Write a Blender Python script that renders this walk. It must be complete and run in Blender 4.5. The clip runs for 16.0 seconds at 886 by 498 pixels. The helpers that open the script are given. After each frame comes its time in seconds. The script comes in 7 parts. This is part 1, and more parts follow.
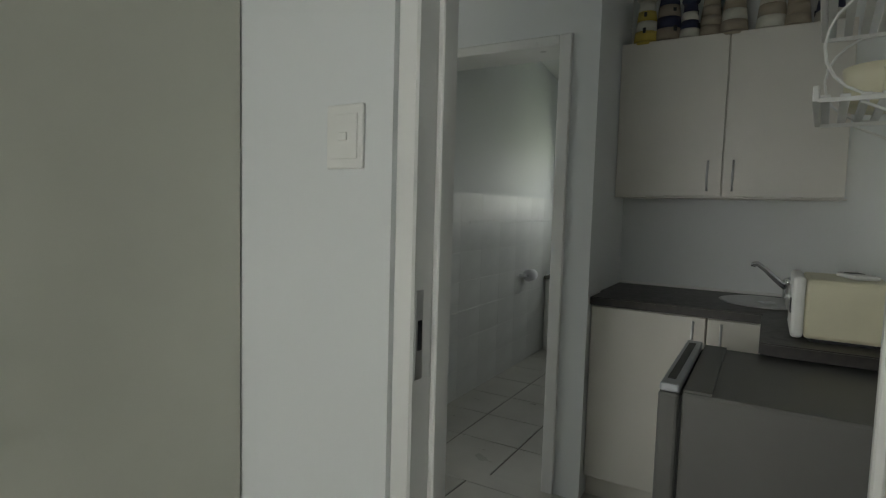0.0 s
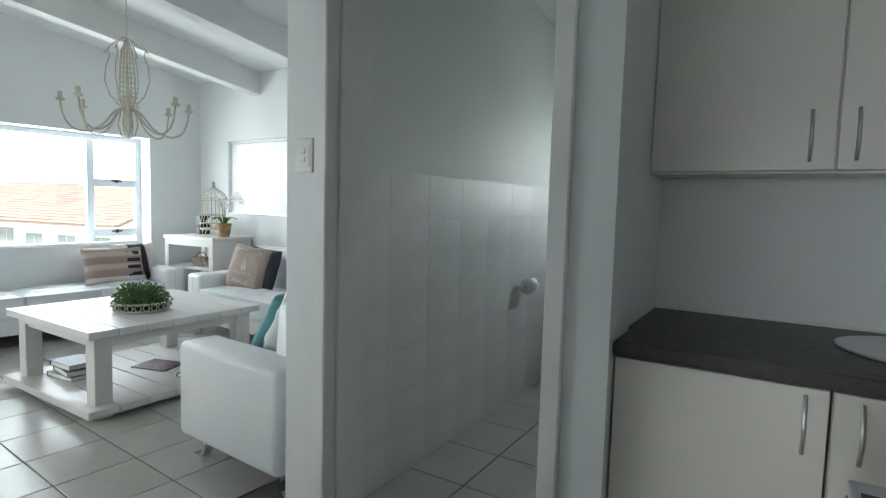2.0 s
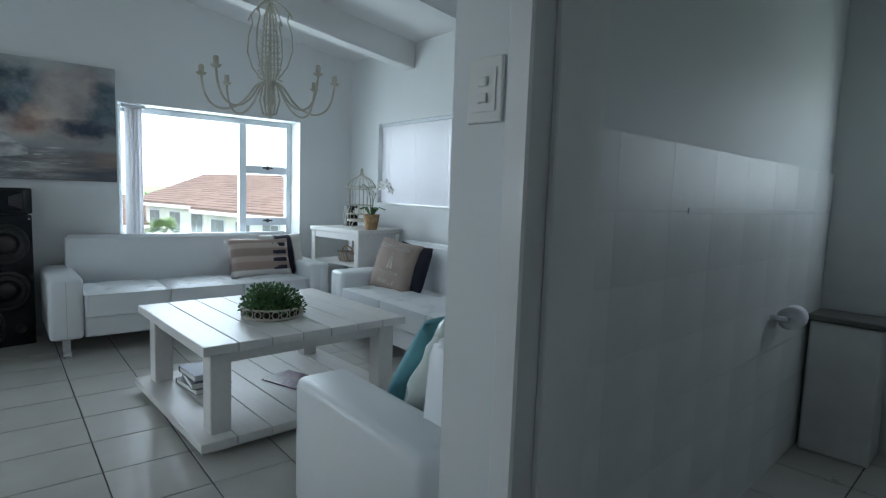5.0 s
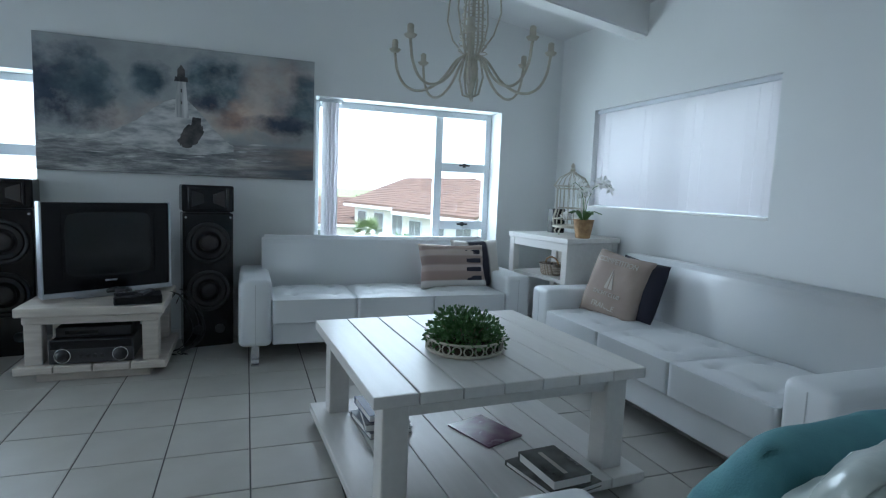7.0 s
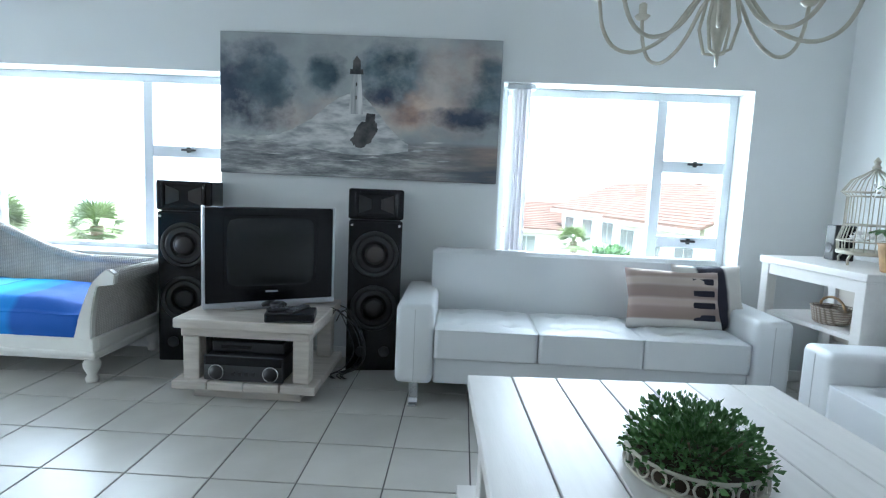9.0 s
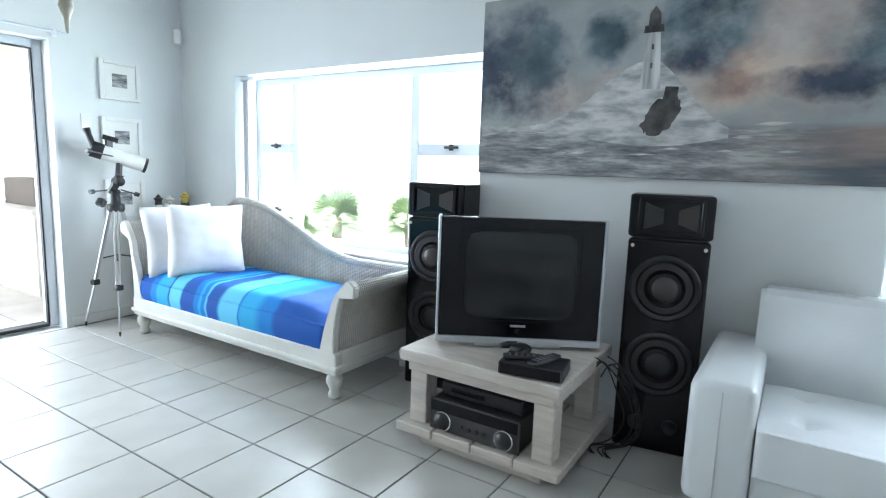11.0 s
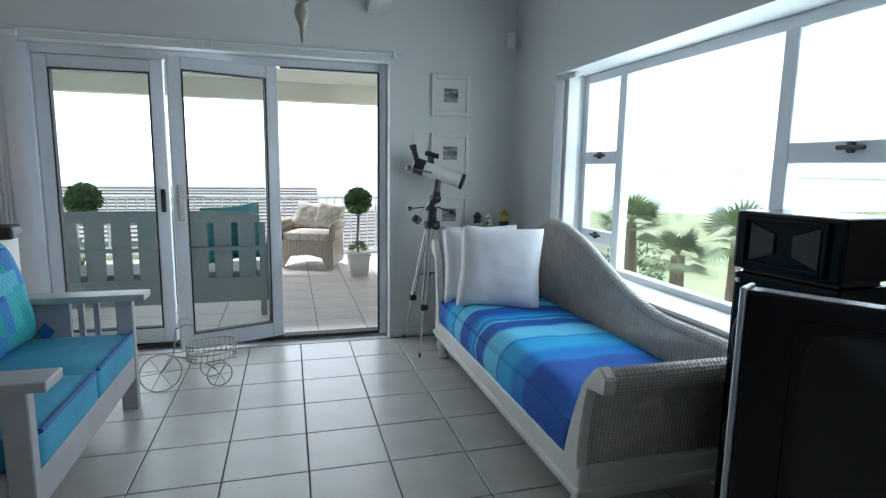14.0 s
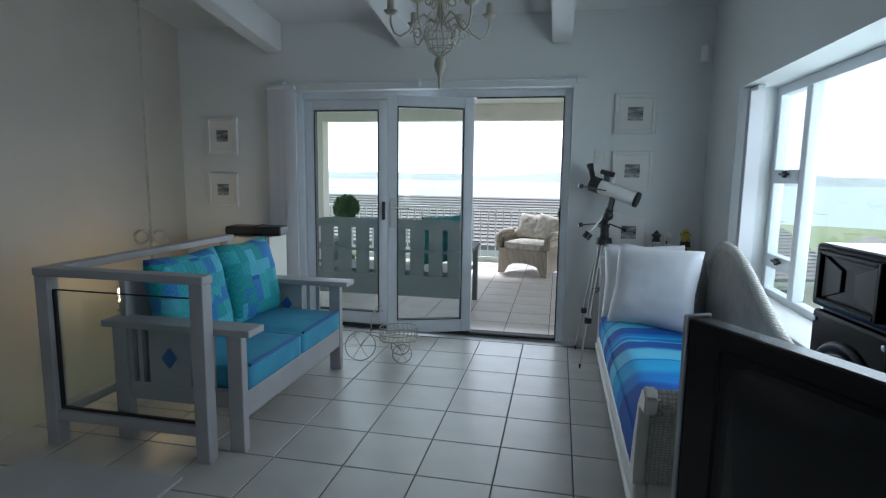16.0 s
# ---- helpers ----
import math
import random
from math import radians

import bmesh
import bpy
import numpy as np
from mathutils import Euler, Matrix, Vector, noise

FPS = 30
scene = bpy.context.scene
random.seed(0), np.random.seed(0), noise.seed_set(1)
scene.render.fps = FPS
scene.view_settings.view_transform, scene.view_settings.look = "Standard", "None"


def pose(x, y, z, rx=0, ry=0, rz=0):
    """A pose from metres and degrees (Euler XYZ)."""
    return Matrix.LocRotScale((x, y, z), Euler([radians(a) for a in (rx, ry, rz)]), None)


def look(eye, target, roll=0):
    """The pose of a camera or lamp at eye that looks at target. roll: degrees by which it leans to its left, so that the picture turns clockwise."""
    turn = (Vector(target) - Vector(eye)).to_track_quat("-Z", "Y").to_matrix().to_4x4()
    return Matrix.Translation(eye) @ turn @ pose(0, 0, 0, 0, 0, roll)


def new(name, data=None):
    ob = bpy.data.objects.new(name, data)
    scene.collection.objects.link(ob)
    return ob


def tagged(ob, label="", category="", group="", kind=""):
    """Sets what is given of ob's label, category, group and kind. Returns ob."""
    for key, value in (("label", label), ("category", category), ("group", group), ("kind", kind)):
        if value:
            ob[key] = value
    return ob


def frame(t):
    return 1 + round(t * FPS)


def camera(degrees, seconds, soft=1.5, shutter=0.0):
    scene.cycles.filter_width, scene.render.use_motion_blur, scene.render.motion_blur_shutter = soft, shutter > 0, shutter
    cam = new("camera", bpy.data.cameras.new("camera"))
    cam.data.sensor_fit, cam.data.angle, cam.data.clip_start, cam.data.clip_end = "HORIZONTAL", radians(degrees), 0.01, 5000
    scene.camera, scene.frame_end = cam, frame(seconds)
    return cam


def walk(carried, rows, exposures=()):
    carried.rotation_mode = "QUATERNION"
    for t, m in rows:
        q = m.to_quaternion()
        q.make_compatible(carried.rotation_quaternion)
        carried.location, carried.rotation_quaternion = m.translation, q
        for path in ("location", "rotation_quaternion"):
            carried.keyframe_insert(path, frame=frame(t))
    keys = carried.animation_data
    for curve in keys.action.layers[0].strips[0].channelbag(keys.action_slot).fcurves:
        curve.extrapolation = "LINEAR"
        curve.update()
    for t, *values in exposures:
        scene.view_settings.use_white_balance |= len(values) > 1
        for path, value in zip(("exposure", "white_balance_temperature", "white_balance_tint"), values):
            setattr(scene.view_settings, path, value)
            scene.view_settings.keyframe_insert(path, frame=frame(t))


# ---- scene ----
cam = camera(77.6, 16.0, soft=1.2)
PATH = [
    (0, (-0.141, -0.162, 1.336), (-1.271, 1.481, 1.182), 1.6),
    (0.5, (-0.271, 0.144, 1.333), (-1.325, 1.837, 1.179), 1.5),
    (1, (-0.363, 0.421, 1.332), (-1.405, 2.121, 1.173), 1.6),
    (1.5, (-0.446, 0.652, 1.313), (-1.508, 2.34, 1.161), 1.7),
    (2, (-0.522, 0.828, 1.293), (-1.686, 2.447, 1.133), 1.6),
    (2.5, (-0.604, 1.012, 1.286), (-1.857, 2.563, 1.124), 1.8),
    (3, (-0.725, 1.155, 1.251), (-2.02, 2.67, 1.088), 2.0),
    (3.2, (-0.787, 1.223, 1.244), (-2.097, 2.725, 1.079), 1.9),
    (5.5, (-1.511, 1.467, 1.263), (-3.133, 2.619, 1.058), 2.2),
    (6, (-1.746, 1.557, 1.238), (-3.45, 2.584, 1.036), 2.3),
    (6.5, (-1.942, 1.641, 1.226), (-3.731, 2.509, 1.017), 2.4),
    (7, (-2.127, 1.728, 1.222), (-3.998, 2.4, 1.008), 2.3),
    (7.5, (-2.324, 1.825, 1.203), (-4.249, 2.325, 0.986), 2.3),
    (8, (-2.517, 1.944, 1.224), (-4.484, 2.229, 0.996), 2.5),
    (8.2, (-2.61, 1.965, 1.222), (-4.585, 2.18, 0.996), 2.4),
    (10.3, (-3.57, 2.03, 1.257), (-5.416, 1.308, 0.989), 2.4),
    (10.5, (-3.682, 2.018, 1.263), (-5.47, 1.165, 0.989), 2.1),
    (11, (-3.879, 1.933, 1.264), (-5.546, 0.865, 0.976), 2.0),
    (11.5, (-4.12, 1.849, 1.265), (-5.65, 0.593, 0.981), 1.7),
    (12, (-4.276, 1.732, 1.28), (-5.664, 0.322, 0.992), 1.6),
    (12.5, (-4.462, 1.632, 1.295), (-5.661, 0.059, 0.999), 1.5),
    (13, (-4.639, 1.591, 1.292), (-5.648, -0.112, 1.001), 1.4),
    (13.5, (-4.819, 1.577, 1.321), (-5.565, -0.254, 1.02), 1.0),
    (14, (-4.997, 1.546, 1.306), (-5.529, -0.359, 1.015), 0.9),
    (14.5, (-5.183, 1.534, 1.305), (-5.485, -0.423, 1.027), 0.9),
    (15, (-5.37, 1.582, 1.314), (-5.391, -0.4, 1.046), 0.8),
    (15.5, (-5.525, 1.739, 1.345), (-5.313, -0.231, 1.074), 0.9),
    (16, (-5.647, 1.912, 1.371), (-5.241, -0.028, 1.103), 0.8),
]
EXPO = [(0.0, 1.5, 7000, 10), (1.0, 1.75, 6900, 10), (1.5, 2.05, 6600, 10), (2.0, 2.2, 6350, 10), (3.0, 2.12, 6200, 10), (5.5, 1.25, 5600, 8), (7.0, 1.3, 5500, 9), (8.0, 1.65, 5550, 9), (10.5, 2.65, 5850, 11), (11.5, 2.3, 5900, 11), (12.5, 1.8, 5850, 11), (13.5, 1.15, 5850, 11), (14.5, 0.5, 5850, 11), (15.5, 0.2, 5800, 10), (16.0, 0.32, 5700, 10)]
walk(cam, [(t, look(eye, target, roll)) for t, eye, target, roll in PATH], EXPO)

# ---- world and light ----
world = bpy.data.worlds.new("world")
scene.world = world
world.use_nodes = True
wn = world.node_tree.nodes
sky = wn.new("ShaderNodeTexSky")
sky.sky_type, sky.sun_disc, sky.sun_elevation, sky.sun_rotation = "NISHITA", False, radians(52), radians(150)
sky.air_density, sky.dust_density, sky.ozone_density = 1.0, 0.6, 1.0
pale = wn.new("ShaderNodeHueSaturation")
pale.inputs["Saturation"].default_value = 0.15
pale.inputs["Value"].default_value = 1.3
world.node_tree.links.new(sky.outputs[0], pale.inputs["Color"])
world.node_tree.links.new(pale.outputs[0], wn["Background"].inputs[0])
wn["Background"].inputs[1].default_value = 0.15
sun = new("sun", bpy.data.lights.new("sun", "SUN"))
sun.data.energy, sun.data.angle, sun.data.color = 4.2, radians(12), (1.0, 0.96, 0.9)
sun.matrix_world = look((0, 0, 20), (-5.8, 9.5, 0))


def window_light(name, eye, target, w, h, power, col=(0.9, 0.96, 1.0)):
    """Sky light that comes in through an opening."""
    la = new(name, bpy.data.lights.new(name, "AREA"))
    la.data.shape, la.data.size, la.data.size_y, la.data.energy, la.data.color = "RECTANGLE", w, h, power, col
    la.matrix_world = look(eye, target)
    return la


window_light("sky_light", (-7.16, -0.75, 1.30), (-6.0, -0.78, 1.2), 2.2, 1.2, 21)
window_light("sky_light", (-7.16, 3.06, 1.34), (-6.0, 3.06, 1.2), 1.6, 1.1, 16)
window_light("sky_light", (-4.6, -3.0, 1.1), (-4.6, -2.0, 1.0), 2.2, 1.9, 15)
window_light("sky_light", (-5.36, 4.85, 1.55), (-5.36, 4.0, 1.5), 1.7, 0.8, 9)
window_light("sky_light", (-1.05, -2.7, 1.38), (-1.0, 0.0, 1.2), 1.3, 1.2, 8.5)
window_light("sky_light", (-1.745, 4.985, 1.58), (-1.68, 4.0, 1.4), 0.5, 0.6, 0.75)

# ---- materials ----


def mat(name, col, rough=0.5, metal=0.0, col2=None, scale=3.0, bump=0.15, bscale=60.0, spread=0.0, coat=0.0, spec=0.5, dist=0.002, stretch=(1, 1, 1)):
    """A surface with slow colour change, fine grain and small relief; spread: change from piece to piece."""
    m = bpy.data.materials.new(name)
    m.use_nodes = True
    n, l = m.node_tree.nodes, m.node_tree.links
    b = n["Principled BSDF"]
    co = n.new("ShaderNodeTexCoord")
    mp = n.new("ShaderNodeMapping")
    mp.inputs["Scale"].default_value = stretch
    l.new(co.outputs["Object"], mp.inputs[0])
    big, fine = n.new("ShaderNodeTexNoise"), n.new("ShaderNodeTexNoise")
    big.inputs["Scale"].default_value, big.inputs["Detail"].default_value = scale, 6
    fine.inputs["Scale"].default_value, fine.inputs["Detail"].default_value = bscale, 4
    l.new(mp.outputs[0], big.inputs[0]), l.new(mp.outputs[0], fine.inputs[0])
    ramp = n.new("ShaderNodeValToRGB")
    c2 = col2 or tuple(c * 0.88 for c in col)
    ramp.color_ramp.elements[0].position, ramp.color_ramp.elements[1].position = 0.35, 0.65
    ramp.color_ramp.elements[0].color, ramp.color_ramp.elements[1].color = (*c2, 1), (*col, 1)
    l.new(big.outputs[0], ramp.inputs[0])
    out = ramp.outputs[0]
    if spread:
        info = n.new("ShaderNodeObjectInfo")
        hsv = n.new("ShaderNodeHueSaturation")
        mr = n.new("ShaderNodeMapRange")
        mr.inputs[3].default_value, mr.inputs[4].default_value = 1 - spread, 1 + spread
        l.new(info.outputs["Random"], mr.inputs[0]), l.new(mr.outputs[0], hsv.inputs["Value"])
        l.new(out, hsv.inputs["Color"])
        out = hsv.outputs[0]
    l.new(out, b.inputs["Base Color"])
    rr = n.new("ShaderNodeMapRange")
    rr.inputs[3].default_value, rr.inputs[4].default_value = max(0.02, rough - 0.08), min(1, rough + 0.08)
    l.new(big.outputs[0], rr.inputs[0]), l.new(rr.outputs[0], b.inputs["Roughness"])
    b.inputs["Metallic"].default_value, b.inputs["Specular IOR Level"].default_value = metal, spec
    b.inputs["Coat Weight"].default_value = coat
    if bump:
        bp = n.new("ShaderNodeBump")
        bp.inputs["Strength"].default_value, bp.inputs["Distance"].default_value = bump, dist
        l.new(fine.outputs[0], bp.inputs["Height"]), l.new(bp.outputs[0], b.inputs["Normal"])
    return m


def glass_mat(name, tint=(0.95, 0.98, 0.97), mix=0.93):
    m = bpy.data.materials.new(name)
    m.use_nodes = True
    n, l = m.node_tree.nodes, m.node_tree.links
    n.remove(n["Principled BSDF"])
    tr, gl, fr, mx = n.new("ShaderNodeBsdfTransparent"), n.new("ShaderNodeBsdfGlossy"), n.new("ShaderNodeLayerWeight"), n.new("ShaderNodeMixShader")
    pw, ml = n.new("ShaderNodeMath"), n.new("ShaderNodeMath")
    pw.operation, pw.inputs[1].default_value = "POWER", 4.0
    ml.operation, ml.inputs[1].default_value, ml.inputs[2].default_value = "MULTIPLY_ADD", 0.5, 0.035
    tr.inputs[0].default_value, gl.inputs["Roughness"].default_value = (*tint, 1), 0.02
    fr.inputs[0].default_value = 0.5
    l.new(fr.outputs["Facing"], pw.inputs[0]), l.new(pw.outputs[0], ml.inputs[0]), l.new(ml.outputs[0], mx.inputs[0]), l.new(tr.outputs[0], mx.inputs[1]), l.new(gl.outputs[0], mx.inputs[2])
    l.new(mx.outputs[0], n["Material Output"].inputs[0])
    return m


def glow(name, col, strength):
    m = bpy.data.materials.new(name)
    m.use_nodes = True
    b = m.node_tree.nodes["Principled BSDF"]
    b.inputs["Base Color"].default_value = b.inputs["Emission Color"].default_value = (*col, 1)
    b.inputs["Emission Strength"].default_value = strength
    return m


def striped(name, stops, axis, size, offset=0.0, rough=0.8, warp=0.0, bscale=250.0):
    """Woven cloth with bands of colour along one axis of the object; stops: (place 0..1, colour)."""
    m = mat(name, (0.5, 0.5, 0.5), rough, bump=0.4, bscale=bscale)
    n, l = m.node_tree.nodes, m.node_tree.links
    co, sp, ma = n.new("ShaderNodeTexCoord"), n.new("ShaderNodeSeparateXYZ"), n.new("ShaderNodeMath")
    ramp, ad, no = n.new("ShaderNodeValToRGB"), n.new("ShaderNodeMath"), n.new("ShaderNodeTexNoise")
    no.inputs["Scale"].default_value = 6
    l.new(co.outputs["Object"], sp.inputs[0]), l.new(co.outputs["Object"], no.inputs[0])
    ma.operation, ma.inputs[1].default_value, ma.inputs[2].default_value = "MULTIPLY_ADD", 1 / size, offset
    l.new(sp.outputs[axis], ma.inputs[0])
    ad.operation, ad.inputs[1].default_value = "MULTIPLY_ADD", warp
    l.new(no.outputs[0], ad.inputs[0]), l.new(ma.outputs[0], ad.inputs[2])
    cr = ramp.color_ramp
    cr.interpolation = "LINEAR"
    while len(cr.elements) < len(stops):
        cr.elements.new(0.5)
    for e, (p, c) in zip(cr.elements, stops):
        e.position, e.color = p, (*c, 1)
    l.new(ad.outputs[0], ramp.inputs[0])
    l.new(ramp.outputs[0], n["Principled BSDF"].inputs["Base Color"])
    return m


WALL = mat("wall_paint", (0.72, 0.74, 0.74), 0.6, col2=(0.69, 0.71, 0.71), scale=1.2, bump=0.12, bscale=90)
CEIL = mat("ceiling_paint", (0.74, 0.75, 0.75), 0.7, scale=1.0, bump=0.08, bscale=60)
CREAM = mat("dimmed_cream_paint", (0.52, 0.49, 0.43), 0.6, scale=1.5, bump=0.1, bscale=80)
TRIM = mat("white_gloss_paint", (0.78, 0.78, 0.76), 0.3, scale=2.5, bump=0.1, bscale=40)
TILE = mat("floor_tile", (0.52, 0.51, 0.475), 0.30, col2=(0.46, 0.45, 0.415), scale=3.5, bump=0.05, bscale=25, spread=0.035, dist=0.001)
GROUT = mat("grout", (0.14, 0.135, 0.13), 0.9, scale=8, bump=0.4)
LEATHER = mat("white_leather", (0.74, 0.76, 0.77), 0.34, col2=(0.70, 0.73, 0.75), scale=3, bump=0.35, bscale=160, dist=0.0015)
SEAM = mat("leather_seam", (0.55, 0.57, 0.58), 0.5)
CHROME = mat("chrome", (0.75, 0.76, 0.78), 0.12, 1.0, bump=0)
STEEL = mat("brushed_steel", (0.6, 0.6, 0.6), 0.3, 1.0, scale=5, bump=0.1, bscale=300)
TABLE = mat("white_painted_wood", (0.72, 0.71, 0.685), 0.38, col2=(0.68, 0.67, 0.645), scale=4, bump=0.18, bscale=30, stretch=(1, 8, 8))
STAND = mat("limewashed_wood", (0.62, 0.57, 0.51), 0.55, col2=(0.5, 0.45, 0.40), scale=5, bump=0.35, bscale=30, stretch=(8, 1, 8))
GROOVE = mat("dark_gap", (0.06, 0.055, 0.05), 0.9)
BLACK = mat("black_lacquer", (0.006, 0.006, 0.008), 0.2, coat=0.0, spec=0.3, scale=3, bump=0.03)
BLACKM = mat("black_plastic", (0.02, 0.02, 0.022), 0.4, scale=6, bump=0.1)
SCREEN = mat("picture_tube_glass", (0.018, 0.02, 0.021), 0.12, spec=0.35, scale=2, bump=0)
SILVER = mat("silver_plastic", (0.55, 0.57, 0.6), 0.3, 0.6, bump=0.03)
CONE = mat("speaker_cone", (0.014, 0.013, 0.014), 0.4, scale=5, bump=0.15, bscale=80)
CONE2 = mat("speaker_dust_cap", (0.05, 0.043, 0.042), 0.35, 0.2, scale=5)
ALU = mat("white_aluminium", (0.72, 0.76, 0.80), 0.32, scale=3, bump=0.03)
RUBBER = mat("black_rubber", (0.02, 0.02, 0.02), 0.7)
GLASS = glass_mat("window_glass")
CAB = mat("white_melamine", (0.72, 0.69, 0.63), 0.35, scale=1.5, bump=0.04)
CUPB = mat("cream_melamine", (0.60, 0.60, 0.52), 0.4, scale=1.5, bump=0.04)
COUNTER = mat("dark_laminate_worktop", (0.020, 0.018, 0.017), 0.4, col2=(0.035, 0.03, 0.027), scale=40, bump=0.08)
FRIDGE = mat("grey_fridge_metal", (0.15, 0.148, 0.14), 0.45, 0.1, scale=3, bump=0.12, bscale=220)
BREAD = mat("cream_enamel", (0.72, 0.68, 0.5), 0.35, scale=4)
PLASTIC = mat("white_plastic", (0.78, 0.78, 0.75), 0.35, scale=6, bump=0.03)
TEAL = mat("teal_woven_cloth", (0.12, 0.31, 0.34), 0.75, col2=(0.09, 0.25, 0.29), scale=10, bump=0.7, bscale=220)
SATIN = mat("silver_satin", (0.52, 0.58, 0.55), 0.28, col2=(0.42, 0.48, 0.46), scale=7, bump=0.3, bscale=14, dist=0.01)
TAUPE = mat("taupe_linen", (0.36, 0.29, 0.25), 0.85, scale=10, bump=0.6, bscale=260)
NAVY = mat("navy_cloth", (0.015, 0.015, 0.03), 0.8, bump=0.5, bscale=240)
LINEN = mat("white_linen", (0.82, 0.82, 0.85), 0.85, scale=6, bump=0.6, bscale=140)
INK = mat("white_print", (0.55, 0.51, 0.47), 0.85)
IRON = mat("cream_painted_iron", (0.50, 0.48, 0.40), 0.5, col2=(0.38, 0.36, 0.29), scale=14, bump=0.3)
BOXLEAF = mat("clipped_box_leaf", (0.20, 0.34, 0.14), 0.5, col2=(0.12, 0.24, 0.08), scale=9, bump=0.1)
LEAF = mat("small_green_leaf", (0.10, 0.22, 0.07), 0.5, col2=(0.05, 0.13, 0.035), scale=9, bump=0.1)
PALM = mat("palm_frond", (0.22, 0.29, 0.14), 0.6, col2=(0.13, 0.18, 0.08), scale=2, bump=0.1)
BARK = mat("palm_bark", (0.22, 0.17, 0.12), 0.9, scale=4, bump=0.8, bscale=12)
SOIL = mat("soil", (0.05, 0.035, 0.025), 0.95, bump=0.6)
CANE = mat("basket_cane", (0.42, 0.27, 0.13), 0.6, col2=(0.25, 0.15, 0.07), scale=25, bump=0.6, bscale=90)
PETAL = mat("white_petal", (0.85, 0.85, 0.82), 0.6)
CHAIRP = mat("pale_grey_painted_wood", (0.40, 0.40, 0.405), 0.45, col2=(0.34, 0.34, 0.345), scale=4, bump=0.2, bscale=30)
AQUA = mat("aqua_seat_cloth", (0.06, 0.33, 0.48), 0.8, col2=(0.05, 0.26, 0.42), scale=6, bump=0.5, bscale=220)
PIPING = mat("deep_blue_piping", (0.04, 0.13, 0.36), 0.7, bump=0.4, bscale=220)
DAYPAINT = mat("antique_white_paint", (0.74, 0.73, 0.68), 0.4, scale=4, bump=0.15, bscale=30)
BLIND = mat("blind_fabric", (0.78, 0.78, 0.80), 0.8, col2=(0.75, 0.75, 0.77), scale=0.7, bump=0.2, bscale=150)
_n, _l = BLIND.node_tree.nodes, BLIND.node_tree.links
_t, _m = _n.new("ShaderNodeBsdfTranslucent"), _n.new("ShaderNodeMixShader")
_t.inputs[0].default_value, _m.inputs[0].default_value = (0.8, 0.78, 0.8, 1), 0.3
_l.new(_n["Principled BSDF"].outputs[0], _m.inputs[1]), _l.new(_t.outputs[0], _m.inputs[2]), _l.new(_m.outputs[0], _n["Material Output"].inputs[0])
WHITEF = mat("white_frame_paint", (0.78, 0.78, 0.77), 0.4)
MOUNT = mat("picture_mount", (0.8, 0.8, 0.78), 0.8)
DARKF = mat("black_wood_frame", (0.012, 0.011, 0.012), 0.3)
TERRT = mat("terrace_tile", (0.66, 0.61, 0.56), 0.55, scale=3, bump=0.2, bscale=30, spread=0.04)
PLASTER = mat("outside_plaster", (0.80, 0.78, 0.72), 0.85, scale=1.5, bump=0.3, bscale=20)
ROOFT = mat("red_brown_roof_tile", (0.20, 0.13, 0.105), 0.8, col2=(0.14, 0.09, 0.075), scale=1.5, bump=0.4, bscale=15)
ROOFG = mat("grey_roof_tile", (0.25, 0.245, 0.235), 0.8, scale=1.5, bump=0.4, bscale=15)
GRASS = mat("sandy_lawn", (0.30, 0.30, 0.20), 0.95, col2=(0.16, 0.24, 0.09), scale=0.12, bump=0.5, bscale=4)
# water colour is paled and greyed to imitate distance haze
SEA = mat("hazy_lagoon_water", (0.34, 0.45, 0.46), 0.3, scale=0.02, bump=0.2, bscale=0.8)
# pale blue-grey stands in for the haze in front of the hills
HILL = mat("hazy_far_hill", (0.40, 0.45, 0.46), 0.95, scale=0.01, bump=0)
FARPANE = mat("far_window_glass", (0.20, 0.22, 0.23), 0.2, bump=0)
CUSHC = mat("cream_patterned_cloth", (0.6, 0.56, 0.5), 0.85, col2=(0.42, 0.38, 0.34), scale=18, bump=0.4, bscale=180)
# pale bench paint, darkened to imitate the shade on its backlit back
BENCHP = mat("shade_darkened_bench_paint", (0.22, 0.25, 0.245), 0.6, scale=5, bump=0.2)
FLAME = glow("warm_bulb", (1.0, 0.72, 0.35), 22)
_deep, _mid, _turq, _pale = (0.003, 0.085, 0.40), (0.005, 0.20, 0.60), (0.03, 0.38, 0.72), (0.13, 0.54, 0.78)
_bands = [(0.00, 0.07, _deep), (0.08, 0.11, _mid), (0.12, 0.19, _turq), (0.195, 0.20, _deep), (0.205, 0.27, _pale), (0.28, 0.35, _deep), (0.36, 0.38, _mid), (0.385, 0.395, _turq), (0.40, 0.42, _mid), (0.425, 0.43, _pale), (0.435, 0.49, _deep), (0.51, 0.60, _pale), (0.605, 0.61, _mid), (0.615, 0.68, _turq), (0.72, 0.77, _mid), (0.79, 1.0, _deep)]
BLUES = striped("blue_striped_throw", [(p, c) for a, b, c in _bands for p in (a, b)], 1, 1.80, 0.485, warp=0.03, bscale=120)
NAVYSTRIPE = striped("navy_and_cream_stripe", [(0.0, (0.6, 0.58, 0.55)), (0.30, (0.6, 0.58, 0.55)), (0.34, (0.015, 0.015, 0.03)), (0.66, (0.015, 0.015, 0.03)), (0.70, (0.6, 0.58, 0.55)), (1.0, (0.6, 0.58, 0.55))], 0, 0.5, 0.5)


